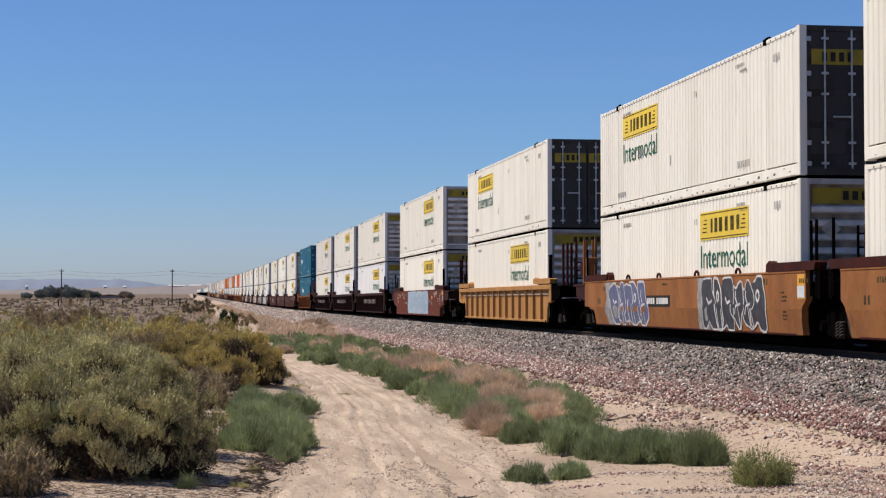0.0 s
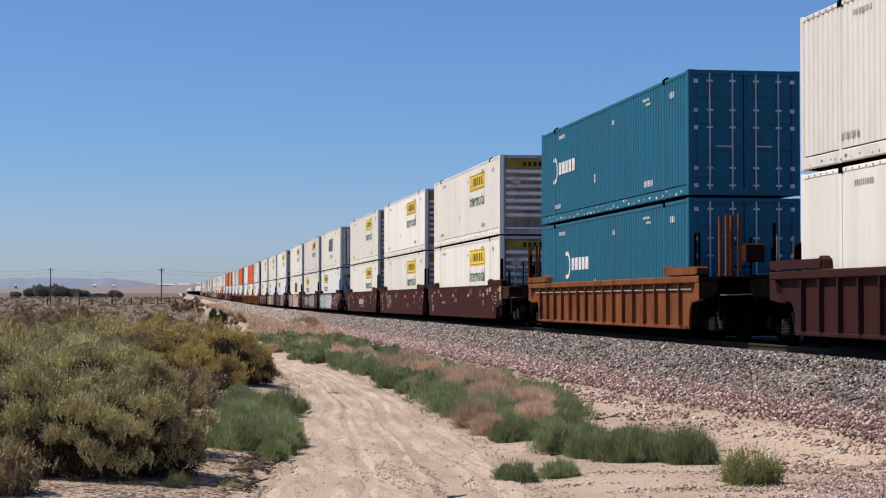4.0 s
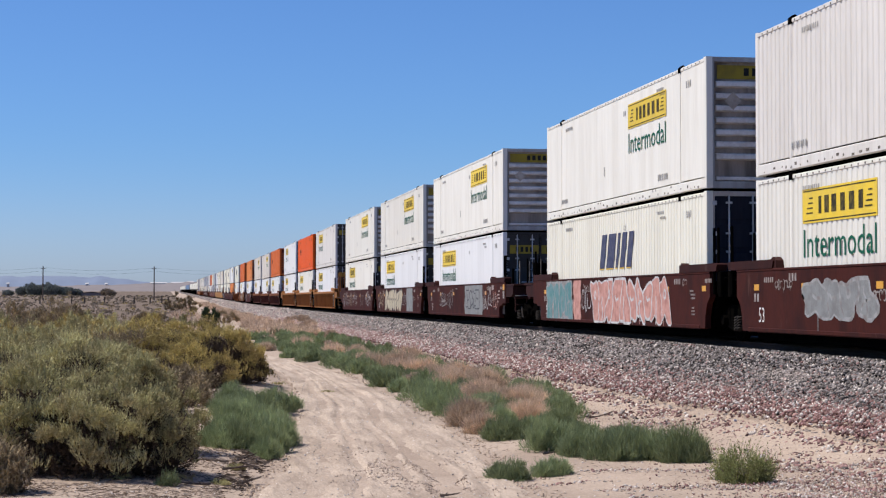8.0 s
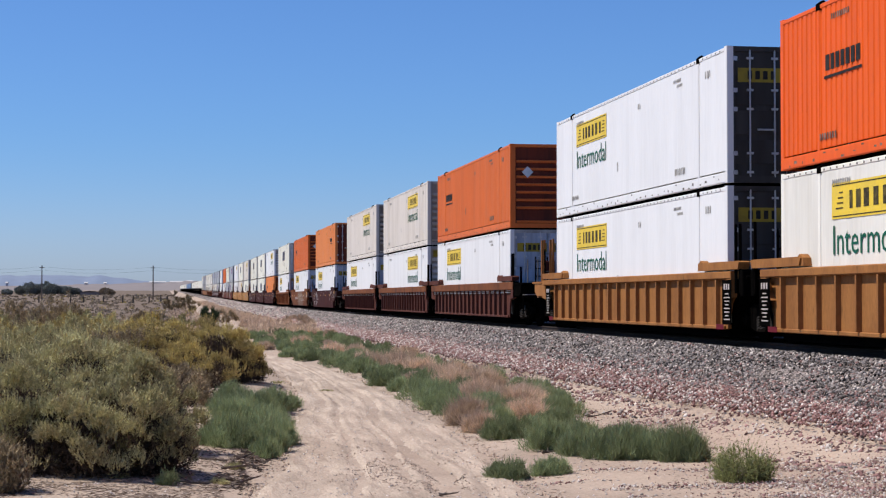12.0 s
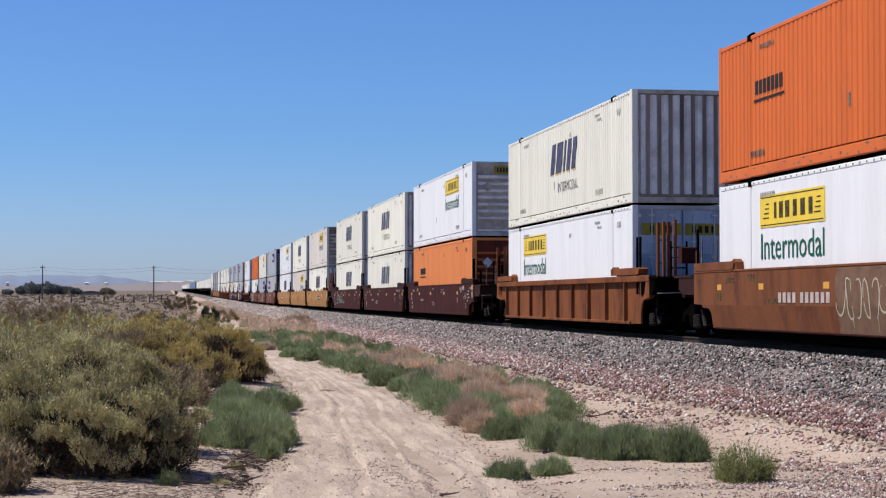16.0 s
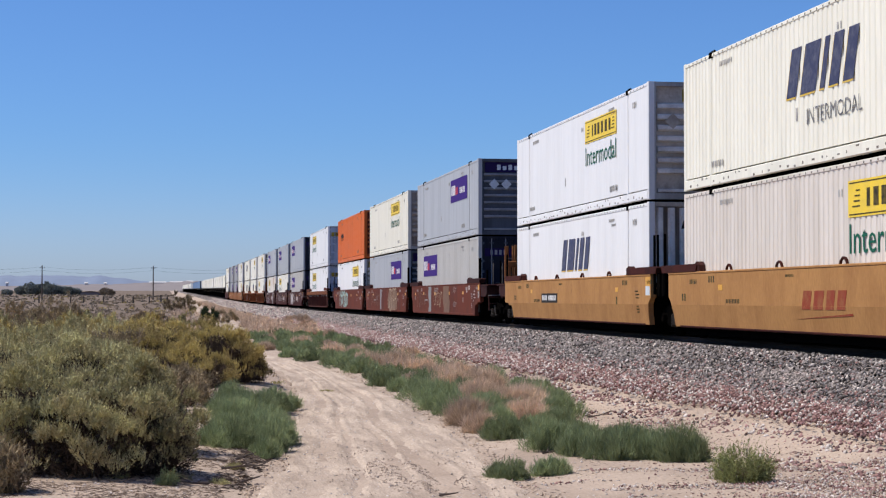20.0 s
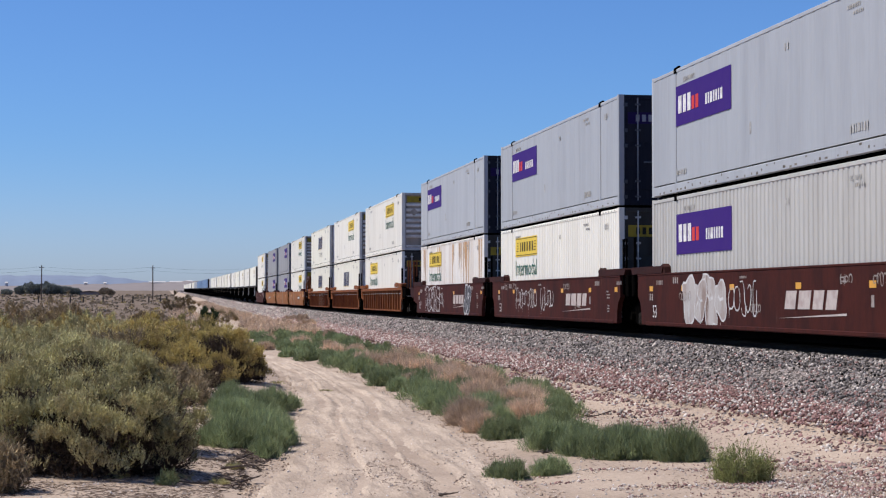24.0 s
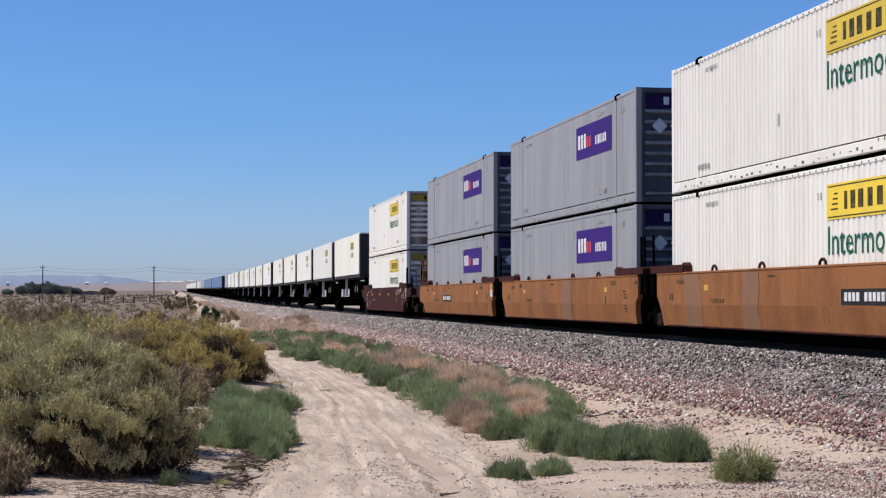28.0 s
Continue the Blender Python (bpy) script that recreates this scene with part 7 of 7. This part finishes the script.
def tuft(kind, x, y, r, h, n, seed, label, blade=0.0036, group="grassy tufts", lean=0.55):
    """A soft rounded clump of very fine feathery growth, in a few lobes with wispy tips."""
    rng = np.random.default_rng(seed)
    lobes = 6
    a = rng.random(lobes) * 6.283
    at = np.stack([np.cos(a) * 0.5, np.sin(a) * 0.5, np.zeros(lobes)], 1) * (0.5 + 0.6 * rng.random((lobes, 1))) * r
    tall = 0.6 + 0.4 * rng.random(lobes)
    tall[0], at[0] = 1.0, 0
    # sprays of growth, each a small fan of fine blades
    m = max(20, n // 14)
    k = rng.integers(0, lobes, m)
    u = rng.normal(0, 1, (m, 3))
    u[:, 2] = np.abs(u[:, 2])
    u /= np.linalg.norm(u, axis=1, keepdims=True)
    shell = (0.10 + 0.90 * rng.random(m)) ** 0.45
    hub = at[k] + u * (shell * tall[k])[:, None] * np.array([r * 0.60, r * 0.60, h * 0.78])
    ways = u * lean + np.array([0, 0, 0.8]) + rng.normal(0, 0.22, (m, 3))
    j = rng.integers(0, m, n)
    root = hub[j] + rng.normal(0, 0.05 * h + 0.004, (n, 3))
    root[:, 2] = np.maximum(root[:, 2], 0.0)
    way = ways[j] + rng.normal(0, 0.48 if kind == "dry" else 0.30, (n, 3))
    way /= np.linalg.norm(way, axis=1, keepdims=True)
    ln = h * (0.13 + 0.20 * rng.random(n)) * (2.1 if kind == "dry" else 1.0)
    tip = root + way * ln[:, None]
    w = np.cross(way, rng.normal(0, 1, (n, 3)))
    w /= np.linalg.norm(w, axis=1, keepdims=True) + 1e-6
    w *= (blade * (0.7 + 0.6 * rng.random(n)))[:, None]
    v = np.stack([root - w, root + w, tip], 1).reshape(-1, 3)
    ob = thing("grass_tuft", label, "grass", group, geo=fast_mesh("grass_tuft", v, np.arange(len(v)).reshape(-1, 3), M[kind]))
    ob.matrix_basis = pose(x, y, ground_z(x, y) - 0.01)
    return ob


SAGE, OCHRE, DULL = "dense olive-green saltbush on sandy ground", "rounded ochre-yellow desert shrub beside the track", "dry brown-olive desert shrub"
# the big saltbushes nearest to the camera
for i, (x, y, r, h, n) in enumerate([(-0.80, 19.7, 1.0, 1.08, 6600), (-0.26, 19.72, 0.60, 0.9, 3600), (-1.68, 20.0, 1.0, 1.2, 5600), (-1.6, 35.0, 1.0, 1.15, 2600), (-1.5, 31.0, 1.0, 1.2, 2600), (-0.42, 22.3, 0.82, 1.1, 5200),
                                     (-1.15, 23.6, 1.1, 1.36, 5600), (-2.3, 24.6, 1.1, 1.42, 4400), (-0.75, 25.4, 0.9, 1.2, 4600), (-1.3, 26.6, 1.2, 1.36, 4000),
                                     (-2.7, 27.6, 1.1, 1.3, 3800), (-0.85, 28.4, 0.8, 1.0, 3000)]):
    shrub("sage", x, y, r, h, n, 100 + i, SAGE)
# ochre shrubs beside the bend of the track
for i, (x, y, r, h, n) in enumerate([(1.15, 40.3, 0.98, 1.35, 4800), (0.2, 41.0, 0.95, 1.25, 3600), (1.75, 41.2, 0.62, 0.95, 2400), (0.35, 38.4, 0.75, 0.8, 2200), (0.95, 37.8, 0.6, 0.6, 1500), (-0.55, 41.2, 0.95, 1.2, 2800), (-0.35, 38.7, 0.9, 1.1, 3200), (-0.2, 36.4, 0.75, 0.8, 2200), (0.9, 43.4, 1.0, 1.45, 2600), (-0.5, 43.8, 1.0, 1.35, 2400)]):
    shrub("ochre", x, y, r, h, n, 140 + i, OCHRE, leaf=0.042)
# brown shrubs
for i, (x, y, r, h, n) in enumerate([(-1.70, 17.75, 0.32, 0.34, 1300), (-2.4, 20.7, 0.7, 0.9, 1900), (0.45, 34.6, 0.6, 0.6, 1500), (0.0, 33.6, 0.55, 0.6, 1300), (0.35, 31.6, 0.5, 0.45, 1000), (-0.15, 30.4, 0.5, 0.56, 1200),
                                     (-0.9, 37.4, 1.0, 1.3, 1700), (0.1, 44.8, 1.2, 1.35, 1700)]):
    shrub("dull", x, y, r, h, n, 160 + i, DULL, leaf=0.034)
# the field of shrubs farther out
rr = random.Random(21)
spots = []
tries = 0
while len(spots) < 74 and tries < 6000:
    tries += 1
    y = rr.uniform(28, 125) if rr.random() < 0.5 else rr.uniform(28, 70)
    x = rr.uniform(-0.105 * y - 1.2, -0.4 + (0.0 if y < 60 else (y - 60) * 0.028))
    if all((x - a) ** 2 + (y - b) ** 2 > (1.15 + 0.008 * y) ** 2 for a, b in spots) and (y > 44 or x < -0.9):
        spots.append((x, y))
for i, (x, y) in enumerate(spots):
    kind, words = rr.choice([("sage", SAGE), ("sage", SAGE), ("ochre", "ochre-yellow desert shrub in the scrub"), ("dull", DULL) if y > 62 else ("sage", SAGE)])
    r = rr.uniform(0.65, 1.1)
    shrub(kind, x, y, r, r * rr.uniform(0.8, 1.05), int(1500 * min(1, 36 / y) + 250), 300 + i, words, leaf=0.036 + 0.0010 * max(0, y - 30))
shrub("dark_leaf", 2.62, 118.0, 0.62, 1.6, 700, 400, "dark green bush beside the track", leaf=0.11)
shrub("dull", 4.6, 150.0, 1.4, 1.1, 500, 401, DULL, leaf=0.14)
shrub("dull", 1.2, 230.0, 2.6, 2.3, 700, 402, DULL, leaf=0.2)
shrub("dull", 2.6, 260.0, 2.2, 1.8, 600, 403, DULL, leaf=0.2)

for i, (x, y, r, h) in enumerate([(-9.0, 108, 0.8, 1.45), (-7.2, 111, 1.2, 1.6), (-6.0, 109, 0.9, 1.5)]):
    shrub("dull", x, y, r, h, 2400, 410 + i, "tall brown-olive desert shrub in the scrub", leaf=0.07)

shrub("olive", 6.42, 19.0, 0.35, 0.25, 2300, 420, "small olive-green bush on bare sand", leaf=0.017, lump=0.3)

# green tufts and dry ones along the track
GREEN, DRY = "grey-green grassy tuft on the sand", "dry tan grassy tuft beside the track"
NEAR = [("green", 3.92, 20.05, 0.30, 0.30), ("green", 4.48, 20.25, 0.27, 0.27), ("green", 6.48, 21.4, 0.42, 0.56), ("green", 6.18, 21.9, 0.42, 0.50), ("green", 5.95, 22.3, 0.40, 0.52), ("green", 5.70, 21.95, 0.44, 0.48),
        ("green", 6.1, 22.9, 0.42, 0.42), ("green", 5.4, 22.5, 0.42, 0.46), ("green", 5.15, 23.2, 0.42, 0.50), ("green", 5.7, 24.0, 0.42, 0.42), ("green", 4.95, 25.3, 0.40, 0.42), ("green", 5.5, 25.6, 0.40, 0.40),
        ("green", 6.0, 26.8, 0.44, 0.40), ("green", 5.3, 27.6, 0.42, 0.42), ("dry", 4.85, 26.9, 0.34, 0.34), ("dry", 4.85, 28.6, 0.46, 0.44), ("green", 5.5, 29.2, 0.42, 0.42),
        ("green", 7.05, 32.2, 0.52, 0.42), ("green", 7.4, 33.2, 0.46, 0.40), ("dry", 6.15, 30.6, 0.5, 0.48), ("dry", 6.55, 31.6, 0.5, 0.5), ("dry", 5.95, 28.9, 0.4, 0.36), ("dry", 5.9, 32.6, 0.5, 0.46)]
for i, (kind, x, y, r, h) in enumerate(NEAR):
    tuft(kind, x, y, r, h, int(8200 * r / 0.4), 500 + i, DRY if kind == "dry" else GREEN, blade=0.0036)
# the strip between track and ballast: green along both edges, dry growth down the middle
rr = random.Random(33)
rows = 36
for i in range(rows):
    y = 29.6 + 66 * (i / rows) ** 1.3
    x0, x1 = road_at(y)[0] + road_at(y)[1], 7.75 + 0.5 * smooth(45, 70, y)
    for j in range(4):
        u = (j + rr.uniform(0.15, 0.85)) / 4
        x = x0 + 0.1 + (x1 - x0) * u
        yy = y + rr.uniform(-0.6, 0.6)
        if (j == 3 and yy < 33) or (j == 2 and rr.random() < 0.25):
            continue
        dry = abs(u - 0.54) < (0.13 if y < 52 else 0.02) + 0.2 * noise.noise((1.5, y * 0.22, 6.0)) or rr.random() < 0.07
        big = rr.uniform(0.75, 1.2)
        kind = "dry" if dry else "green"
        tuft(kind, x, yy, 0.48 * big, 0.47 * big, 5200 if y < 44 else 2600, 1560 + 4 * i + j, DRY if dry else GREEN, blade=0.0042 + 0.00017 * (y - 25))
for i in range(24):
    y = rr.uniform(95, 140)
    x = road_at(y)[0] + road_at(y)[1] + rr.uniform(0.2, 4.4)
    kind = "green" if i % 3 == 0 and y < 100 else "dry"
    tuft(kind, x, y, rr.uniform(0.5, 0.9), rr.uniform(0.35, 0.6), 900, 700 + i, DRY if kind == "dry" else GREEN, blade=0.018)
# the green patch at the road's near edge
for i in range(34):
    y = 22.9 + 10.0 * (i + rr.random()) / 34
    x = 0.45 + (y - 22.9) * 0.065 + (0.95 + 0.02 * (y - 22.9)) * rr.random()
    tuft("green", x, y, rr.uniform(0.32, 0.46), rr.uniform(0.34, 0.5), 4600, 760 + i, "fine grey-green grassy tuft under the saltbush", blade=0.0038)
for i, (x, y, r, h) in enumerate([(-0.02, 18.75, 0.15, 0.2), (0.1, 19.3, 0.22, 0.1), (0.55, 19.2, 0.2, 0.08), (-0.5, 19.2, 0.2, 0.1), (0.8, 20.7, 0.16, 0.1), (2.6, 42.0, 0.25, 0.08), (3.6, 39.5, 0.25, 0.07)]):
    tuft("sage" if i else "green", x, y, r, h, 1300, 800 + i, "small low tuft on bare sand", blade=0.0036, lean=1.0)

# far scrub that nobody could count
rng = np.random.default_rng(77)
vs, fs, at = [], [], 0
for tone, count, seed in (("dull", 110, 1), ("far_leaf", 620, 2), ("ochre", 60, 3)):
    vs, fs, at = [], [], 0
    for i in range(count):
        y = 110 + 800 * rng.random() ** 1.1
        x = rng.uniform(-0.11 * y - 4, 0.6 + (y - 60) * 0.015)
        if abs(x - road_at(y)[0]) < road_at(y)[1] + 0.6:
            continue
        r = rng.uniform(0.3, 0.75)
        m = 46
        pos, grow = dome(rng, m, r, r, r * rng.uniform(0.35, 0.6), 0.3, per=4)
        v, f = sprigs(rng, pos + np.array([x, y, ground_z(x, y)]), grow, 0.05 + 0.08 * rng.random(m), 0.07 + 0.0002 * y, 2)
        vs.append(v)
        fs.append(f + at)
        at += len(v)
    tagged(new("scrub", fast_mesh("scrub", np.concatenate(vs), np.concatenate(fs), M[tone])), "low desert scrub spread over the far plain", "scrub", kind="stuff")
# low dry growth between the far road and the ballast
vs, fs, at = [], [], 0
for i in range(520):
    y = 98 + 300 * rng.random() ** 1.5
    lo = road_at(y)[0] + road_at(y)[1]
    x = lo + (8.6 - lo) * rng.random() if rng.random() < 0.75 else road_at(y)[0] - road_at(y)[1] - 3 * rng.random()
    r = rng.uniform(0.25, 0.7)
    pos, grow = dome(rng, 30, r, r, r * 0.5, 0.3, per=4)
    v, f = sprigs(rng, pos + np.array([x, y, ground_z(x, y)]), grow, 0.10 + 0.12 * rng.random(30), 0.09 + 0.0002 * y, 2)
    vs.append(v)
    fs.append(f + at)
    at += len(v)
tagged(new("dry_growth", fast_mesh("dry_growth", np.concatenate(vs), np.concatenate(fs), M["dry"])), "low dry growth along the far track", "scrub", kind="stuff")
# dry litter and twigs on the sand
n = 13000
x = np.where(rng.random(n) < 0.35, rng.uniform(-2.6, 8.6, n), rng.uniform(-2.4, 1.2, n))
y = 16.6 + np.where(x < 1.2, 9, 32) * rng.random(n) ** 1.3
off = np.array([abs(a - road_at(b)[0]) / road_at(b)[1] for a, b in zip(x, y)])
keep = (off > 0.95) & (np.array([noise.noise((a * 0.8, b * 0.5, 9.0)) for a, b in zip(x, y)]) > -0.15)
x, y = x[keep], y[keep]
z = np.array([ground_z(a, b) + 0.008 for a, b in zip(x, y)])
p = np.stack([x, y, z], 1)
a = rng.random(len(x)) * 6.283
d = np.stack([np.cos(a), np.sin(a), rng.normal(0, 0.15, len(x))], 1) * (0.02 + 0.05 * rng.random((len(x), 1)))
w = np.stack([-np.sin(a), np.cos(a), np.zeros(len(x))], 1) * 0.005
v = np.stack([p - d, p + d, p + w + np.array([0, 0, 0.006])], 1).reshape(-1, 3)
tagged(new("litter", fast_mesh("litter", v, np.arange(len(v)).reshape(-1, 3), M["twig"])), "dry twigs and litter on the sand", "litter", kind="stuff")


# coarse dark litter along the eroded edge of the track and under the saltbush
n = 1500
y = 18.6 + 7.5 * rng.random(n)
x = np.array([road_at(b)[0] - road_at(b)[1] for b in y]) - 0.04 - 0.38 * rng.random(n) ** 1.4 + 0.1 * np.array([noise.noise((b * 0.9, 1.0, 2.0)) for b in y])
keep = np.array([noise.noise((a * 1.6, b * 0.9, 19.0)) for a, b in zip(x, y)]) > -0.05
x, y = x[keep], y[keep]
p = np.stack([x, y, np.array([ground_z(a, b) + 0.012 for a, b in zip(x, y)])], 1)
a = rng.random(len(x)) * 6.283
d = np.stack([np.cos(a), np.sin(a), rng.normal(0, 0.2, len(x))], 1) * (0.03 + 0.06 * rng.random((len(x), 1)))
w = np.stack([-np.sin(a), np.cos(a), np.zeros(len(x))], 1) * 0.009
v = np.stack([p - d, p + d, p + w + np.array([0, 0, 0.012])], 1).reshape(-1, 3)
tagged(new("litter", fast_mesh("litter", v, np.arange(len(v)).reshape(-1, 3), M["char"])), "coarse dark plant litter along the track's edge", "litter", kind="stuff")


def dead_branch(x, y, length, turn, seed):
    """A fallen dry branch with a few forks."""
    rr = random.Random(seed)
    g = Geo()
    p, way = Vector((0, 0, 0.02)), Vector((1, 0, 0.05))
    for k in range(5):
        q = p + way * length / 5
        g.tube(p, q, 0.016 * (1 - 0.14 * k), 5, 0.016 * (0.86 - 0.14 * k))
        if k:
            a = rr.choice((-1, 1)) * rr.uniform(0.5, 1.1)
            f = Vector((math.cos(a), math.sin(a), rr.uniform(0.1, 0.5))) * length * rr.uniform(0.15, 0.35)
            g.tube(p, p + f, 0.009, 4, 0.003)
        p, way = q, (way + Vector((0, rr.uniform(-0.35, 0.35), rr.uniform(-0.05, 0.08)))).normalized()
    ob = thing("dead_branch", "dark dry dead branch lying on the sand", "branch", "fallen branches", geo=g, material=M["char"])
    ob.matrix_basis = pose(x, y, ground_z(x, y) + 0.005, 0, 0, turn)


for i, (x, y, length, turn) in enumerate([(2.85, 18.3, 0.22, 10), (0.72, 21.3, 0.5, 160), (0.62, 20.4, 0.6, 20), (0.95, 22.0, 0.35, 80), (0.45, 19.0, 0.5, 200),
                                          (0.80, 19.6, 0.4, 60), (1.15, 23.0, 0.3, 120), (4.9, 22.6, 0.45, 30), (7.2, 29.5, 0.6, 15), (-0.6, 19.1, 0.45, 40)]):
    dead_branch(x, y, length, turn, 60 + i)

# ---- far things ----


def utility_pole(x, y, h):
    ob = thing("utility_pole", "weathered timber utility pole with a crossarm", "pole", "utility poles")
    part("pole", Geo().tube((0, 0, -0.3), (0, 0, h), 0.21, 8, 0.14), M["wood"], ob)
    part("crossarm", Geo().cbox(-0.7, 0.7, -0.08, 0.08, h - 0.75, h - 0.6, 0.02), M["wood"], ob)
    for k in (-0.6, 0.0, 0.6):
        part("insulator", Geo().tube((k, 0, h - 0.58), (k, 0, h - 0.36), 0.07, 6), M["steel"], ob)
    ob.matrix_basis = pose(x, y, ground_z(x, y))
    return x, y, ground_z(x, y) + h - 0.4


heads = [utility_pole(x, y, 10.1) for x, y in ((-68.5, 520), (-36.3, 520), (-4.3, 520), (27.8, 520))]
for (x0, y0, z0), (x1, y1, z1) in zip(heads, heads[1:]):
    for k in (0.0, -1.0):
        g = Geo()
        pts = [(x0 + (x1 - x0) * t / 8, y0, z0 + k + (z1 - z0) * t / 8 - 0.9 * (1 - (t / 4 - 1) ** 2)) for t in range(9)]
        for p, q in zip(pts, pts[1:]):
            g.tube(p, q, 0.022, 4)
        thing("power_line", "thin sagging power line between poles", "cable", "power lines", geo=g, material=M["black"])
for i, x in enumerate((-27.5, -21.0, -18.2, -13.8, -9.6, -7.4, -4.0, -1.5, -0.2)):
    g = Geo().tube((0, 0, -0.2), (0.02, 0, 1.6 + 0.2 * math.sin(i * 2.0)), 0.17, 6, 0.14)
    ob = thing("fence_post", "short dark timber fence post in scrub", "post", "fence posts", geo=g, material=M["tie"])
    ob.matrix_basis = pose(x, 385 + 4 * math.sin(i), ground_z(x, 385), 0, 2 * math.sin(i * 1.7))


def far_tree(x, y, r, h, seed, leaf="tree_leaf", words="green tree far out on the plain, paled with painted haze"):
    rng = np.random.default_rng(seed)
    ob = thing("tree", words, "tree", "far trees")
    g = Geo().tube((0, 0, -0.2), (0.1, 0, h * 0.45), 0.22, 7, 0.14)
    for k in range(6):
        a = k * 1.05
        g.tube((0.1, 0, h * 0.35), (math.cos(a) * r * 0.6, math.sin(a) * r * 0.6, h * 0.7), 0.1, 5, 0.04)
    part("trunk", g, M["wood"], ob)
    pos, grow = dome(rng, 1700, r, r, h * 0.72, 0.4, per=5, fan=0.9)
    pos[:, 2] += h * 0.12
    v, f = sprigs(rng, pos, grow, 0.5 + 0.4 * rng.random(1700), 0.34, 4)
    part("crown", fast_mesh("crown", v, f, M[leaf]), None, ob)
    ob.matrix_basis = pose(x, y, ground_z(x, y))


for i, (x, r, h) in enumerate([(-73.5, 2.8, 4.6), (-71.0, 3.0, 5.8), (-67.8, 3.0, 7.2), (-64.6, 3.0, 6.4), (-61.2, 3.1, 7.2), (-57.8, 3.0, 6.6), (-54.8, 3.1, 5.0), (-51.8, 3.0, 4.6),
                               (-49.0, 3.0, 4.4), (-46.4, 2.8, 3.6), (-66.0, 3.2, 5.0), (-59.4, 3.2, 5.2)]):
    far_tree(x, 900 + 6 * math.sin(i * 2.1), r, h, 900 + i)
far_tree(-31.6, 905, 3.3, 3.8, 920, "far_leaf", "grey-brown low tree far out on the plain")
far_tree(-29.0, 898, 2.4, 2.8, 921, "far_leaf", "grey-brown low tree far out on the plain")
far_tree(-80.0, 900, 3.0, 2.6, 922)
# a low shed and pale buildings on the far slope
shed = thing("farm_shed", "low brown shed with a dark roof, far off", "shed")
part("wall", Geo().cbox(-5.5, 5.5, -3, 3, 0, 1.5, 0.05), M["far_slope"], shed)
part("roof", Geo().prism([(-5.9, 1.5), (5.9, 1.5), (0, 2.2)], "y", -3.3, 3.3), M["wood"], shed)
shed.matrix_basis = pose(-40.0, 930, ground_z(-40.0, 930))
for px, w, h in [(-336, 4, 6), (-172, 6, 3), (-132, 5, 2), (-22, 34, 2), (18, 26, 2), (46, 12, 3)]:
    b = thing("far_building", "pale low building on the far slope", "building", "far buildings")
    part("wall", Geo().cbox(-w / 2, w / 2, -8, 8, -2, h, 0.1), M["building"], b)
    part("roof", Geo().prism([(-9, h), (9, h), (0, h + 2.6)], "x", -w / 2 - 1, w / 2 + 1), M["building"], b, "sunlit white roof")
    b.matrix_basis = pose(px, 3780, 35.5 + 0.018 * px)

motions()
